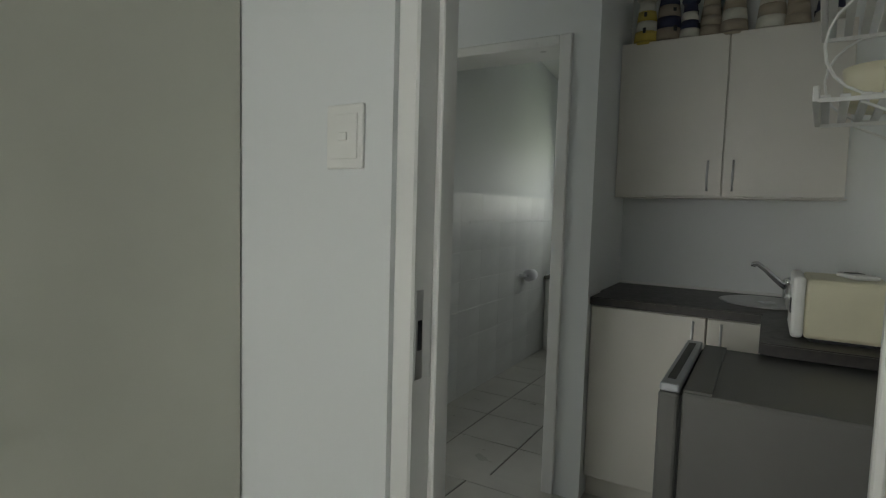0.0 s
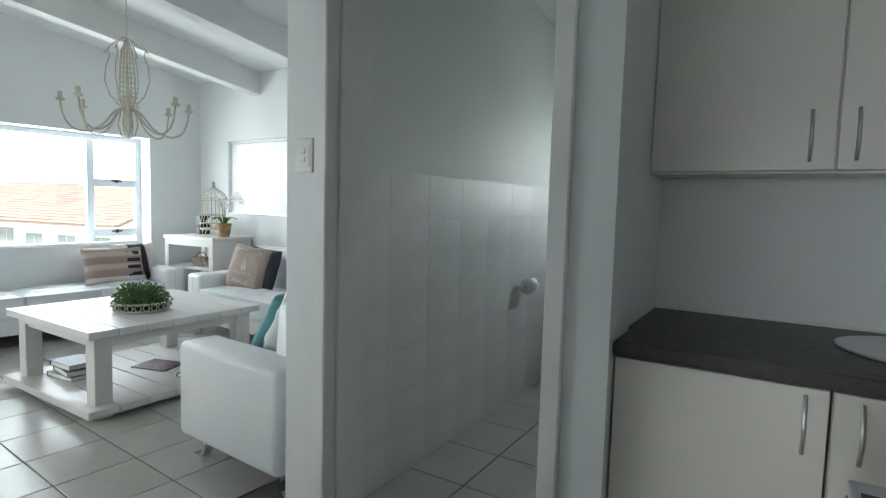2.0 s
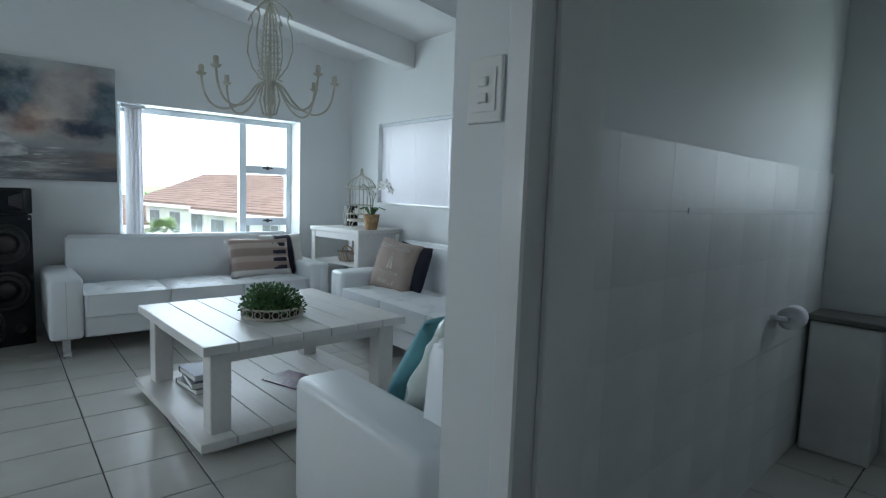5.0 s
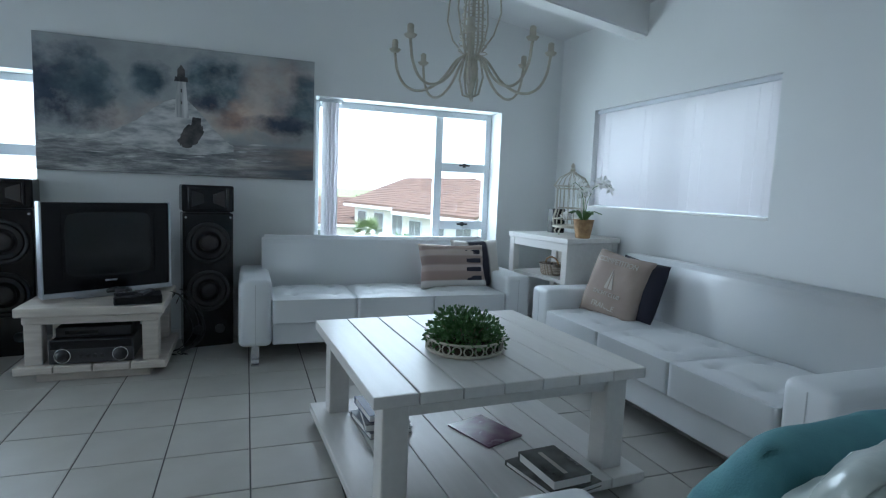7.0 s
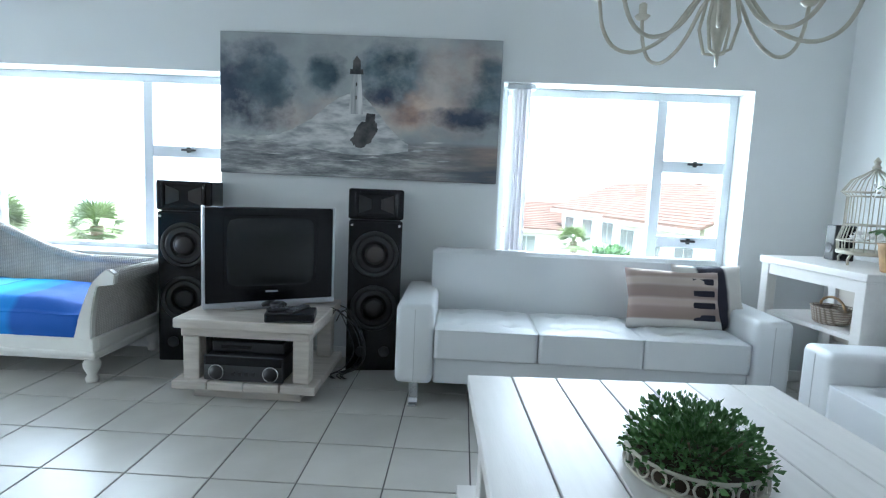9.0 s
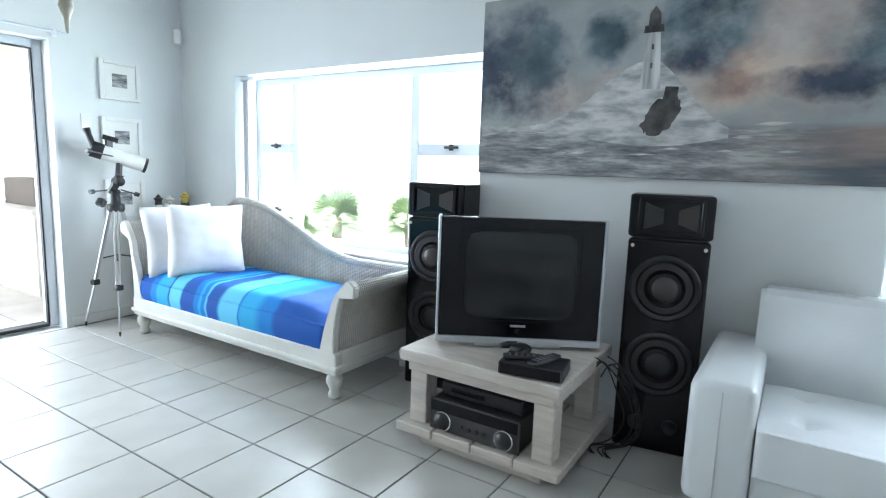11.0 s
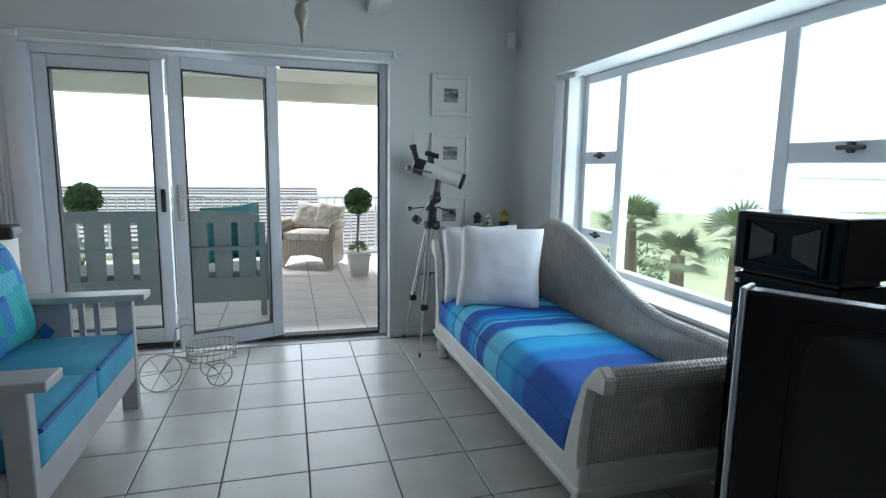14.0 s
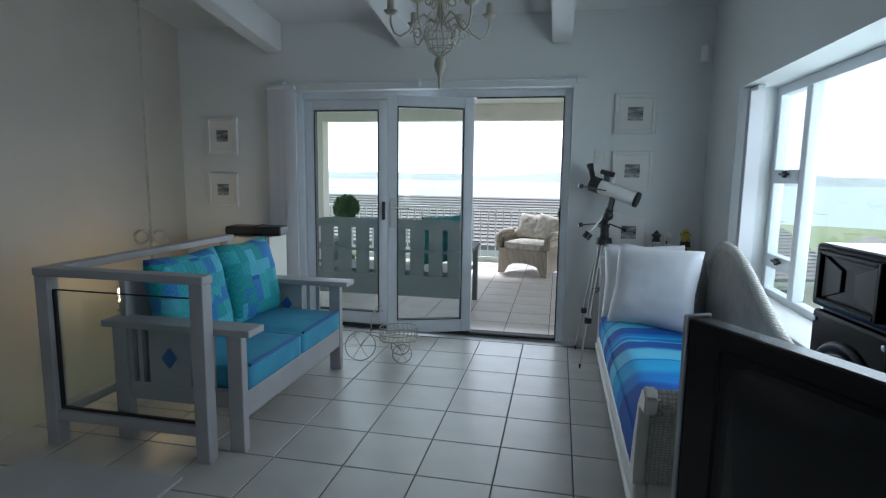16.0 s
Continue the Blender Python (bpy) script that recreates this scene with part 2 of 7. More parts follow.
def weave_mat(name, col, dark, rib, strand, across):
    """Basket weave in relief: upright ribs, with strands running across that step over and under."""
    m = mat(name, col, 0.6, scale=5, bump=0)
    n, l = m.node_tree.nodes, m.node_tree.links
    co, w1, w2, mx, bp, rp, no, ml = (n.new(k) for k in ("ShaderNodeTexCoord", "ShaderNodeTexWave", "ShaderNodeTexWave", "ShaderNodeMath", "ShaderNodeBump", "ShaderNodeValToRGB", "ShaderNodeTexNoise", "ShaderNodeMixRGB"))
    w1.bands_direction, w2.bands_direction = across, "Z"
    for w, k in ((w1, rib), (w2, strand)):
        w.inputs["Scale"].default_value, w.inputs["Distortion"].default_value, w.inputs["Detail"].default_value = k, 0.5, 1
        l.new(co.outputs["Object"], w.inputs[0])
    mx.operation, mx.inputs[2].default_value = "MULTIPLY_ADD", 0.0
    l.new(w1.outputs["Fac"], mx.inputs[0]), l.new(w2.outputs["Fac"], mx.inputs[1])
    rp.color_ramp.elements[0].color, rp.color_ramp.elements[1].color = (*dark, 1), (*col, 1)
    rp.color_ramp.elements[1].position = 0.35
    no.inputs["Scale"].default_value, no.inputs["Detail"].default_value = 14, 5
    ml.blend_type, ml.inputs[0].default_value = "MULTIPLY", 0.35
    l.new(co.outputs["Object"], no.inputs[0])
    l.new(mx.outputs[0], rp.inputs[0]), l.new(rp.outputs[0], ml.inputs[1]), l.new(no.outputs[0], ml.inputs[2])
    l.new(ml.outputs[0], n["Principled BSDF"].inputs["Base Color"])
    bp.inputs["Strength"].default_value, bp.inputs["Distance"].default_value = 1.0, 0.005
    l.new(mx.outputs[0], bp.inputs["Height"]), l.new(bp.outputs[0], n["Principled BSDF"].inputs["Normal"])
    return m


WICKER = weave_mat("whitewashed_wicker", (0.86, 0.83, 0.77), (0.56, 0.53, 0.48), 20, 34, "Y")
WICKERE = weave_mat("whitewashed_wicker_end", (0.86, 0.83, 0.77), (0.56, 0.53, 0.48), 20, 30, "X")
WICKERO = weave_mat("natural_wicker", (0.72, 0.64, 0.54), (0.3, 0.24, 0.18), 16, 24, "X")


def patch_mat(name):
    """Patchwork of blue, aqua and teal squares with faint prints."""
    m = mat(name, (0.1, 0.3, 0.4), 0.85, bump=0.4, bscale=220)
    n, l = m.node_tree.nodes, m.node_tree.links
    co, vo, rp, ch, mx = (n.new(k) for k in ("ShaderNodeTexCoord", "ShaderNodeTexVoronoi", "ShaderNodeValToRGB", "ShaderNodeTexChecker", "ShaderNodeMixRGB"))
    vo.distance, vo.inputs["Scale"].default_value, vo.inputs["Randomness"].default_value = "CHEBYCHEV", 12.0, 0.3
    l.new(co.outputs["Object"], vo.inputs[0]), l.new(co.outputs["Object"], ch.inputs[0])
    rp.color_ramp.interpolation = "CONSTANT"
    for p, c in ((0.2, (0.03, 0.32, 0.34)), (0.4, (0.06, 0.42, 0.46)), (0.58, (0.04, 0.22, 0.50)), (0.72, (0.10, 0.46, 0.58)), (0.86, (0.03, 0.12, 0.40))):
        e = rp.color_ramp.elements.new(p)
        e.color = (*c, 1)
    rp.color_ramp.elements[0].color, rp.color_ramp.elements[-1].color = (0.05, 0.36, 0.44, 1), (0.08, 0.30, 0.52, 1)
    l.new(vo.outputs["Color"], rp.inputs[0])
    ch.inputs["Scale"].default_value = 55
    ch.inputs[1].default_value, ch.inputs[2].default_value = (0.8, 0.8, 0.8, 1), (1.15, 1.15, 1.15, 1)
    mx.blend_type, mx.inputs[0].default_value = "MULTIPLY", 0.5
    l.new(rp.outputs[0], mx.inputs[1]), l.new(ch.outputs[0], mx.inputs[2])
    l.new(mx.outputs[0], n["Principled BSDF"].inputs["Base Color"])
    return m


PATCH = patch_mat("blue_patchwork_cloth")

# ---- building blocks ----


def part(name, bm, material, parent=None, label="", smooth=False):
    me = bpy.data.meshes.new(name)
    bm.normal_update()
    bm.to_mesh(me)
    bm.free()
    me.materials.append(material)
    if smooth:
        me.shade_smooth()
    ob = new(name, me)
    if parent:
        ob.parent = parent
    if label:
        ob["label"] = label
    return ob


def thing(name, label, category, x, y, z, rz=0.0, group="", kind=""):
    ob = new(name)
    ob.empty_display_size = 0.1
    ob.matrix_world = pose(x, y, z, 0, 0, rz)
    return tagged(ob, label, category, group, kind)


def box(x0, y0, z0, x1, y1, z1, bevel=0.0, seg=2, bm=None):
    b = bmesh.new()
    bmesh.ops.create_cube(b, size=1)
    for v in b.verts:
        v.co = Vector(((x0 + x1) / 2 + v.co.x * (x1 - x0), (y0 + y1) / 2 + v.co.y * (y1 - y0), (z0 + z1) / 2 + v.co.z * (z1 - z0)))
    if bevel:
        bmesh.ops.bevel(b, geom=b.edges[:], offset=bevel, segments=seg, affect="EDGES", profile=0.5)
    return merge(bm, b)


def merge(bm, b):
    """b added to bm, which may be None."""
    if bm is None:
        return b
    me = bpy.data.meshes.new("scratch")
    b.to_mesh(me)
    b.free()
    bm.from_mesh(me)
    bpy.data.meshes.remove(me)
    return bm


def rod(p0, p1, r0, r1=None, seg=10, bm=None):
    """A round bar from p0 to p1."""
    r1 = r0 if r1 is None else r1
    p0, p1 = Vector(p0), Vector(p1)
    b = bmesh.new()
    bmesh.ops.create_cone(b, cap_ends=True, segments=seg, radius1=r0, radius2=r1, depth=(p1 - p0).length)
    turn = (p1 - p0).to_track_quat("Z", "Y").to_matrix().to_4x4()
    bmesh.ops.transform(b, matrix=Matrix.Translation((p0 + p1) / 2) @ turn, verts=b.verts)
    return merge(bm, b)


def turned(profile, seg=20, at=(0, 0, 0), bm=None, axis="z"):
    """A turned solid from (radius, height) steps."""
    b = bmesh.new()
    rings = []
    for r, h in profile:
        rings.append([b.verts.new((r * math.cos(2 * math.pi * k / seg), r * math.sin(2 * math.pi * k / seg), h)) for k in range(seg)])
    for a, c in zip(rings, rings[1:]):
        for k in range(seg):
            b.faces.new((a[k], a[(k + 1) % seg], c[(k + 1) % seg], c[k]))
    b.faces.new(rings[0][::-1]), b.faces.new(rings[-1])
    if axis == "x":
        bmesh.ops.transform(b, matrix=pose(0, 0, 0, 0, 90, 0), verts=b.verts)
    if axis == "y":
        bmesh.ops.transform(b, matrix=pose(0, 0, 0, -90, 0, 0), verts=b.verts)
    bmesh.ops.translate(b, vec=at, verts=b.verts)
    return merge(bm, b)


def tube(points, r, seg=8, bm=None, closed=False):
    """A bent bar through the points."""
    b = bmesh.new()
    pts = [Vector(p) for p in points]
    rings = []
    n = len(pts)
    side = None
    for i, p in enumerate(pts):
        d = (pts[(i + 1) % n] - pts[i - 1]) if closed or 0 < i < n - 1 else (pts[min(i + 1, n - 1)] - pts[max(i - 1, 0)])
        d.normalize()
        ref = side if side is not None else (Vector((0, 0, 1)) if abs(d.z) < 0.9 else Vector((1, 0, 0)))
        u = (ref - d * ref.dot(d)).normalized()
        side = u
        w = d.cross(u)
        rad = r[i] if isinstance(r, (list, tuple)) else r
        rings.append([b.verts.new(p + rad * (math.cos(2 * math.pi * k / seg) * u + math.sin(2 * math.pi * k / seg) * w)) for k in range(seg)])
    for a, c in zip(rings, rings[1:] + ([rings[0]] if closed else [])):
        for k in range(seg):
            b.faces.new((a[k], a[(k + 1) % seg], c[(k + 1) % seg], c[k]))
    if not closed:
        b.faces.new(rings[0][::-1]), b.faces.new(rings[-1])
    bmesh.ops.recalc_face_normals(b, faces=b.faces[:])
    return merge(bm, b)


def eased(points, per=4):
    """More points along a smooth curve through the given ones."""
    p = [Vector(q) for q in points]
    p = [2 * p[0] - p[1]] + p + [2 * p[-1] - p[-2]]
    out = []
    for a, b, c, d in zip(p, p[1:], p[2:], p[3:]):
        for k in range(per):
            t = k / per
            out.append(0.5 * (2 * b + (c - a) * t + (2 * a - 5 * b + 4 * c - d) * t * t + (3 * b - a - 3 * c + d) * t ** 3))
    return out + [p[-2]]


def slab(outline, thick, plane="xz", at=(0, 0, 0), bm=None, bevel=0.0):
    """A flat outline given a thickness; plane says which two axes the outline lies in."""
    b = bmesh.new()
    put = {"xz": lambda p, t: (p[0], t, p[1]), "yz": lambda p, t: (t, p[0], p[1]), "xy": lambda p, t: (p[0], p[1], t)}[plane]
    lo, hi = [b.verts.new(put(p, 0)) for p in outline], [b.verts.new(put(p, thick)) for p in outline]
    n = len(outline)
    b.faces.new(lo), b.faces.new(hi[::-1])
    for k in range(n):
        b.faces.new((lo[k], lo[(k + 1) % n], hi[(k + 1) % n], hi[k]))
    bmesh.ops.recalc_face_normals(b, faces=b.faces[:])
    if bevel:
        bmesh.ops.bevel(b, geom=b.edges[:], offset=bevel, segments=2, affect="EDGES")
    bmesh.ops.translate(b, vec=at, verts=b.verts)
    return merge(bm, b)


def pillow(w, h, d, n=18, wrinkle=0.006, seed=0):
    """A stuffed cushion in the xz plane, middle at its centre, with pulled corners."""
    b = bmesh.new()
    grid = {}
    for s in (-1, 1):
        for i in range(n + 1):
            for j in range(n + 1):
                u, v = 2 * i / n - 1, 2 * j / n - 1
                edge = i in (0, n) or j in (0, n)
                if edge and s == 1:
                    grid[s, i, j] = grid[-1, i, j]
                    continue
                t = (max(0, (1 - u ** 4)) * max(0, (1 - v ** 4))) ** 0.5
                pull = 1 - 0.07 * (1 - abs(u * v)) * max(abs(u), abs(v)) ** 3
                k = noise.noise((u * 3 + seed, v * 3, s)) * wrinkle * (0.3 + t) + noise.noise((u * 7 + seed, v * 7, s)) * wrinkle * 0.4
                grid[s, i, j] = b.verts.new((u * w / 2 * pull, s * (d / 2 * t) + k, v * h / 2 * pull))
    for s in (-1, 1):
        for i in range(n):
            for j in range(n):
                q = [grid[s, i, j], grid[s, i + 1, j], grid[s, i + 1, j + 1], grid[s, i, j + 1]]
                b.faces.new(q if s == -1 else q[::-1])
    return b


def cushion(x0, y0, z0, x1, y1, z1, crown=0.02, n=10, tuft=0):
    """A seat pad: a rounded box with a crowned and, if asked, buttoned top."""
    b = bmesh.new()
    bmesh.ops.create_cube(b, size=1)
    bmesh.ops.subdivide_edges(b, edges=b.edges[:], cuts=n, use_grid_fill=True)
    for v in b.verts:
        u, w, t = v.co.x * 2, v.co.y * 2, v.co.z * 2
        f = (1 - u ** 6) * (1 - w ** 6)
        x, y = v.co.x, v.co.y
        ro = 0.03
        z = t
        zz = (z0 + z1) / 2 + t * (z1 - z0) / 2
        if t > 0.99:
            zz += crown * f - 0.014 * (1 - f)
            if tuft:
                for p in (-0.5, 0.5):
                    for q in (-0.5, 0.5):
                        zz -= 0.030 * math.exp(-((u - p) ** 2 + (w - q) ** 2) * 60)
                zz -= 0.011 * (math.exp(-(u - 0.5) ** 2 * 200) + math.exp(-(u + 0.5) ** 2 * 200) + math.exp(-(w - 0.5) ** 2 * 200) + math.exp(-(w + 0.5) ** 2 * 200)) * f
        v.co = Vector(((x0 + x1) / 2 + x * (x1 - x0), (y0 + y1) / 2 + y * (y1 - y0), zz))
    bmesh.ops.smooth_vert(b, verts=b.verts, factor=0.4, use_axis_x=True, use_axis_y=True, use_axis_z=True)
    return b


def structure(name, bm, material, label, category="wall"):
    return tagged(part(name, bm, material), label, category, kind="structure")


def panel_with_holes(axis, p0, p1, a0, a1, z0, z1, holes):
    """A wall from a0 to a1 along its length, between p0 and p1 across, with rectangular holes (a, b, low, high)."""
    bm = None
    cuts = sorted({a0, a1, *(h[0] for h in holes), *(h[1] for h in holes)})
    for u, v in zip(cuts, cuts[1:]):
        inside = [h for h in holes if h[0] <= u and v <= h[1]]
        spans = [(z0, z1)]
        for h in inside:
            spans = [s for lo, hi in spans for s in ((lo, min(hi, h[2])), (max(lo, h[3]), hi)) if s[1] - s[0] > 1e-6]
        for lo, hi in spans:
            bm = box(p0, u, lo, p1, v, hi, bm=bm) if axis == "x" else box(u, p0, lo, v, p1, hi, bm=bm)
    bmesh.ops.remove_doubles(bm, verts=bm.verts, dist=1e-5)
    return bm


# ---- structure ----
XW, YS, YN, XE = -6.70, -2.55, 4.47, 0.12
TOP = 3.25
structure("wall_west", panel_with_holes("x", XW - 0.28, XW, YS - 0.3, 4.95, -3, TOP, [(-1.86, 0.36, 0.65, 1.92), (2.25, 3.88, 0.72, 1.925)]), WALL, "white painted wall with two wide windows")
structure("wall_south", panel_with_holes("y", YS - 0.28, YS, XW, 0.6, -3, TOP, [(-5.72, -3.36, -0.02, 2.06), (-1.75, -0.35, 0.7, 2.05)]), WALL, "white painted wall with a wide terrace door")
structure("wall_north", panel_with_holes("y", YN, YN + 0.26, XW, -2.30, -0.2, TOP, [(-6.14, -4.42, 1.12, 1.93)]), WALL, "white painted wall with a blind-covered window")
# the kitchenette and toilet stand a few degrees askew to the living room
ASKEW = pose(-1.0, 2.25, 0, 0, 0, 4.0) @ pose(1.0, -2.25, 0)


def askew(ob):
    ob.matrix_world = ASKEW @ ob.matrix_world
    return ob


askew(structure("wall_toilet_west", box(-2.18, 2.431, -0.2, -2.128, 5.2, TOP), WALL, "white painted partition wall"))
askew(structure("wall_toilet_front", panel_with_holes("y", 2.22, 2.43, -2.18, -0.988, -0.2, TOP, [(-2.03, -1.108, -0.01, 2.115)]), WALL, "white wall with a toilet doorway"))
askew(structure("wall_toilet_east", box(-1.12, 2.431, -0.2, -1.0, 5.2, TOP), WALL, "cream partition beside the kitchenette"))
askew(structure("wall_toilet_north", panel_with_holes("y", 5.0, 5.2, -2.127, -1.121, -0.2, TOP, [(-1.86, -1.25, 1.22, 1.95)]), WALL, "white toilet wall with a small window"))
askew(structure("wall_kitchen_north", box(-0.999, 2.86, -0.2, 0.5, 3.02, TOP), WALL, "white wall behind the kitchenette"))
structure("wall_east", box(XE, -2.6, -0.2, 0.4, 2.879, TOP), WALL, "white painted wall")
structure("wall_bedroom", panel_with_holes("y", 0.665, 0.80, -2.30, XE - 0.001, -0.2, TOP, [(-0.835, 0.0, -0.01, 2.08)]), WALL, "white wall with a bedroom doorway")
# paint darker than the other walls imitates the dim light here
structure("wall_stairwell_east", box(-2.30, YS + 0.001, -3, -2.15, 0.699, TOP), CREAM, "cream stairwell wall, darkened to imitate dim light")
# sloping ceiling with its ridge along x
RIDGE, ZR, SLOPE = 1.0, 3.12, 0.145
cb = bmesh.new()
for y0, y1 in ((RIDGE, 5.0), (RIDGE, -2.9)):
    z0, z1 = ZR, ZR - SLOPE * abs(y1 - y0)
    vs = [cb.verts.new(p) for p in ((-7.0, y0, z0), (0.4, y0, z0), (0.4, y1, z1), (-7.0, y1, z1), (-7.0, y0, z0 + 0.25), (0.4, y0, z0 + 0.25), (0.4, y1, z1 + 0.25), (-7.0, y1, z1 + 0.25))]
    for f in ((0, 1, 2, 3), (7, 6, 5, 4), (0, 4, 5, 1), (1, 5, 6, 2), (2, 6, 7, 3), (3, 7, 4, 0)):
        cb.faces.new([vs[k] for k in f])
bmesh.ops.recalc_face_normals(cb, faces=cb.faces[:])
structure("ceiling", cb, CEIL, "white painted sloping ceiling", "ceiling")
for bx in (-5.62, -4.42, -3.22):
    for y0, y1 in ((RIDGE, YN), (RIDGE, YS)):
        z0, z1 = ZR + 0.01, ZR + 0.01 - SLOPE * abs(y1 - y0)
        ob = slab([(y0, z0 - 0.24), (y1, z1 - 0.24), (y1, z1), (y0, z0)], 0.15, "yz", (bx - 0.075, 0, 0), bevel=0.008)
        structure("beam", ob, CEIL, "white painted timber ceiling beam", "beam")

# floor bed under the tiles, with the stairwell left open
fb = None
for x0, y0, x1, y1 in ((XW, -0.24, 0.12, YN), (XW, YS, -3.09, -0.24), (-3.09, YS, -2.30, -1.80), (-2.50, YN, -1.08, 5.3), (-2.15, YS, 0.12, -0.24)):
    fb = box(x0, y0, -0.2, x1, y1, -0.006, bm=fb)
askew(structure("threshold", box(-2.03, 2.10, -0.006, -1.108, 2.218, 0.002, 0.001, 1), TILE, "pale tiled threshold of the toilet doorway", "threshold"))
FLOOR = structure("floor", fb, GROUT, "cream ceramic tiled floor with dark grout", "floor")
structure("floor_stairwell", box(-3.09, YS, -3, -2.3, 0.7, -2.8), TERRT, "lower landing of the stairwell", "floor")

# ---- windows and doors ----


def window(name, label, axis, at, a0, a1, z0, z1, posts, bars, depth=0.06, pane=0.03):
    """A white aluminium window in a wall; posts: places of mullions; bars: (a, b, z) transoms. at: the middle of its depth."""
    w = tagged(new(name), label, "window", kind="structure")
    d = depth / 2

    def bit(nm, u0, v0, u1, v1, m=ALU, dd=d):
        b = box(at - dd, u0, v0, at + dd, u1, v1, 0.004, 1) if axis == "x" else box(u0, at - dd, v0, u1, at + dd, v1, 0.004, 1)
        return part(nm, b, m, w)
    f = 0.055
    bit("window_frame", a0, z0, a0 + f, z1), bit("window_frame", a1 - f, z0, a1, z1)
    bit("window_frame", a0 + f, z0, a1 - f, z0 + f), bit("window_frame", a0 + f, z1 - f, a1 - f, z1)
    for p in posts:
        bit("mullion", p - 0.035, z0 + f, p + 0.035, z1 - f)
    for u, v, z in bars:
        bit("transom", u, z - 0.04, v, z + 0.04)
    g = bit("pane", a0 + f, z0 + f, a1 - f, z1 - f, GLASS, 0.003)
    g.visible_shadow = False
    return w


def catch(parent, axis, at, a, z):
    """A black window handle."""
    b = box(at, a - 0.05, z - 0.008, at + 0.025, a + 0.05, z + 0.008, 0.004, 1)
    part("handle", box(at, a - 0.012, z - 0.02, at + 0.02, a + 0.012, z + 0.02, 0.003, 1, bm=b), BLACKM, parent, "black window handle")


XF = XW - 0.245
w1 = window("window_1", "white aluminium window with a fixed pane and side vents", "x", XF, 2.25, 3.88, 0.72, 1.925, [3.37], [(3.405, 3.825, 1.427), (3.405, 3.825, 0.90)])
catch(w1, "x", XF + 0.03, 3.62, 1.45), catch(w1, "x", XF + 0.03, 3.62, 0.91)
w2 = window("window_2", "wide white aluminium window with vents at both ends", "x", XF, -1.86, 0.36, 0.65, 1.92, [-1.415, -0.27], [(-1.805, -1.45, 1.385), (-0.235, 0.305, 1.385), (-1.805, -1.45, 0.88)])
catch(w2, "x", XF + 0.03, -1.62, 1.40), catch(w2, "x", XF + 0.03, 0.03, 1.40), catch(w2, "x", XF + 0.03, -1.62, 0.89)
w3 = window("window_3", "white aluminium window behind a closed blind", "y", YN + 0.17, -6.14, -4.42, 1.12, 1.93, [-5.28], [])
w4 = askew(window("window_4", "small frosted toilet window", "y", 5.12, -1.86, -1.25, 1.22, 1.95, [], []))
for nm, a0, a1, z in (("window_sill", 2.25, 3.88, 0.72), ("window_sill", -1.86, 0.36, 0.65)):
    structure(nm, box(XW - 0.21, a0, z, XW + 0.015, a1, z + 0.02, 0.004, 1), TRIM, "white painted window sill", "window sill")
structure("window_sill", box(-6.14, YN - 0.01, 1.12, -4.42, YN + 0.13, 1.138, 0.004, 1), TRIM, "white painted window sill", "window sill")

# terrace door
door = tagged(new("door_1"), "white aluminium folding terrace door, one leaf ajar", "door", kind="structure")
YD = -2.72
for nm, a in (("door_frame", (-5.72, YD - 0.05, 0, -5.66, YD + 0.05, 2.06)), ("door_frame", (-3.42, YD - 0.05, 0, -3.36, YD + 0.05, 2.06)), ("door_frame", (-5.66, YD - 0.05, 2.0, -3.42, YD + 0.05, 2.06)), ("threshold", (-5.66, YD - 0.05, -0.003, -3.42, YD + 0.05, 0.022))):
    part(nm, box(*a, 0.005, 1), RUBBER if nm == "threshold" else ALU, door, "dark floor track" if nm == "threshold" else "")
part("gasket", box(-5.6595, YD + 0.015, 0.023, -5.650, YD + 0.052, 1.999), RUBBER, door)
part("gasket", box(-5.649, YD + 0.015, 1.991, -4.95, YD + 0.052, 1.9995), RUBBER, door)


def leaf(parent, x, y, rz, w, z0=0.025, z1=1.998, handle=0):
    """One framed glass leaf, hinged at x, y."""
    ob = new("door_leaf")
    ob.parent = parent
    ob.matrix_basis = pose(x, y, 0, 0, 0, rz)
    s, d = 0.085, 0.024
    for a in ((0, z0, s, z1), (w - s, z0, w, z1), (s, z0, w - s, z0 + 0.11), (s, z1 - s, w - s, z1)):
        part("leaf_frame", box(a[0], -d, a[1], a[2], d, a[3], 0.005, 1), ALU, ob)
    for a in ((s, z0 + 0.11, s + 0.008, z1 - s), (w - s - 0.008, z0 + 0.11, w - s, z1 - s), (s + 0.008, z0 + 0.11, w - s - 0.008, z0 + 0.118), (s + 0.008, z1 - s - 0.008, w - s - 0.008, z1 - s)):
        part("gasket", box(a[0], -d - 0.002, a[1], a[2], d + 0.002, a[3]), RUBBER, ob)
    g = part("pane", box(s, -0.003, z0 + 0.1, w - s, 0.003, z1 - s), GLASS, ob)
    g.visible_shadow = False
    if handle == 1:
        b = box(0.025, d, 0.93, 0.06, d + 0.012, 1.17, 0.004, 1)
        b = rod((0.042, d, 1.09), (0.042, d + 0.05, 1.09), 0.009, bm=b)
        part("handle", rod((0.042, d + 0.05, 1.09), (0.17, d + 0.05, 1.09), 0.009, bm=b), STEEL, ob, "grey lever handle on a long plate")
    if handle == 2:
        part("handle", box(w - 0.06, d, 0.97, w - 0.03, d + 0.02, 1.13, 0.006, 1), BLACKM, ob, "black flush pull")
    return ob


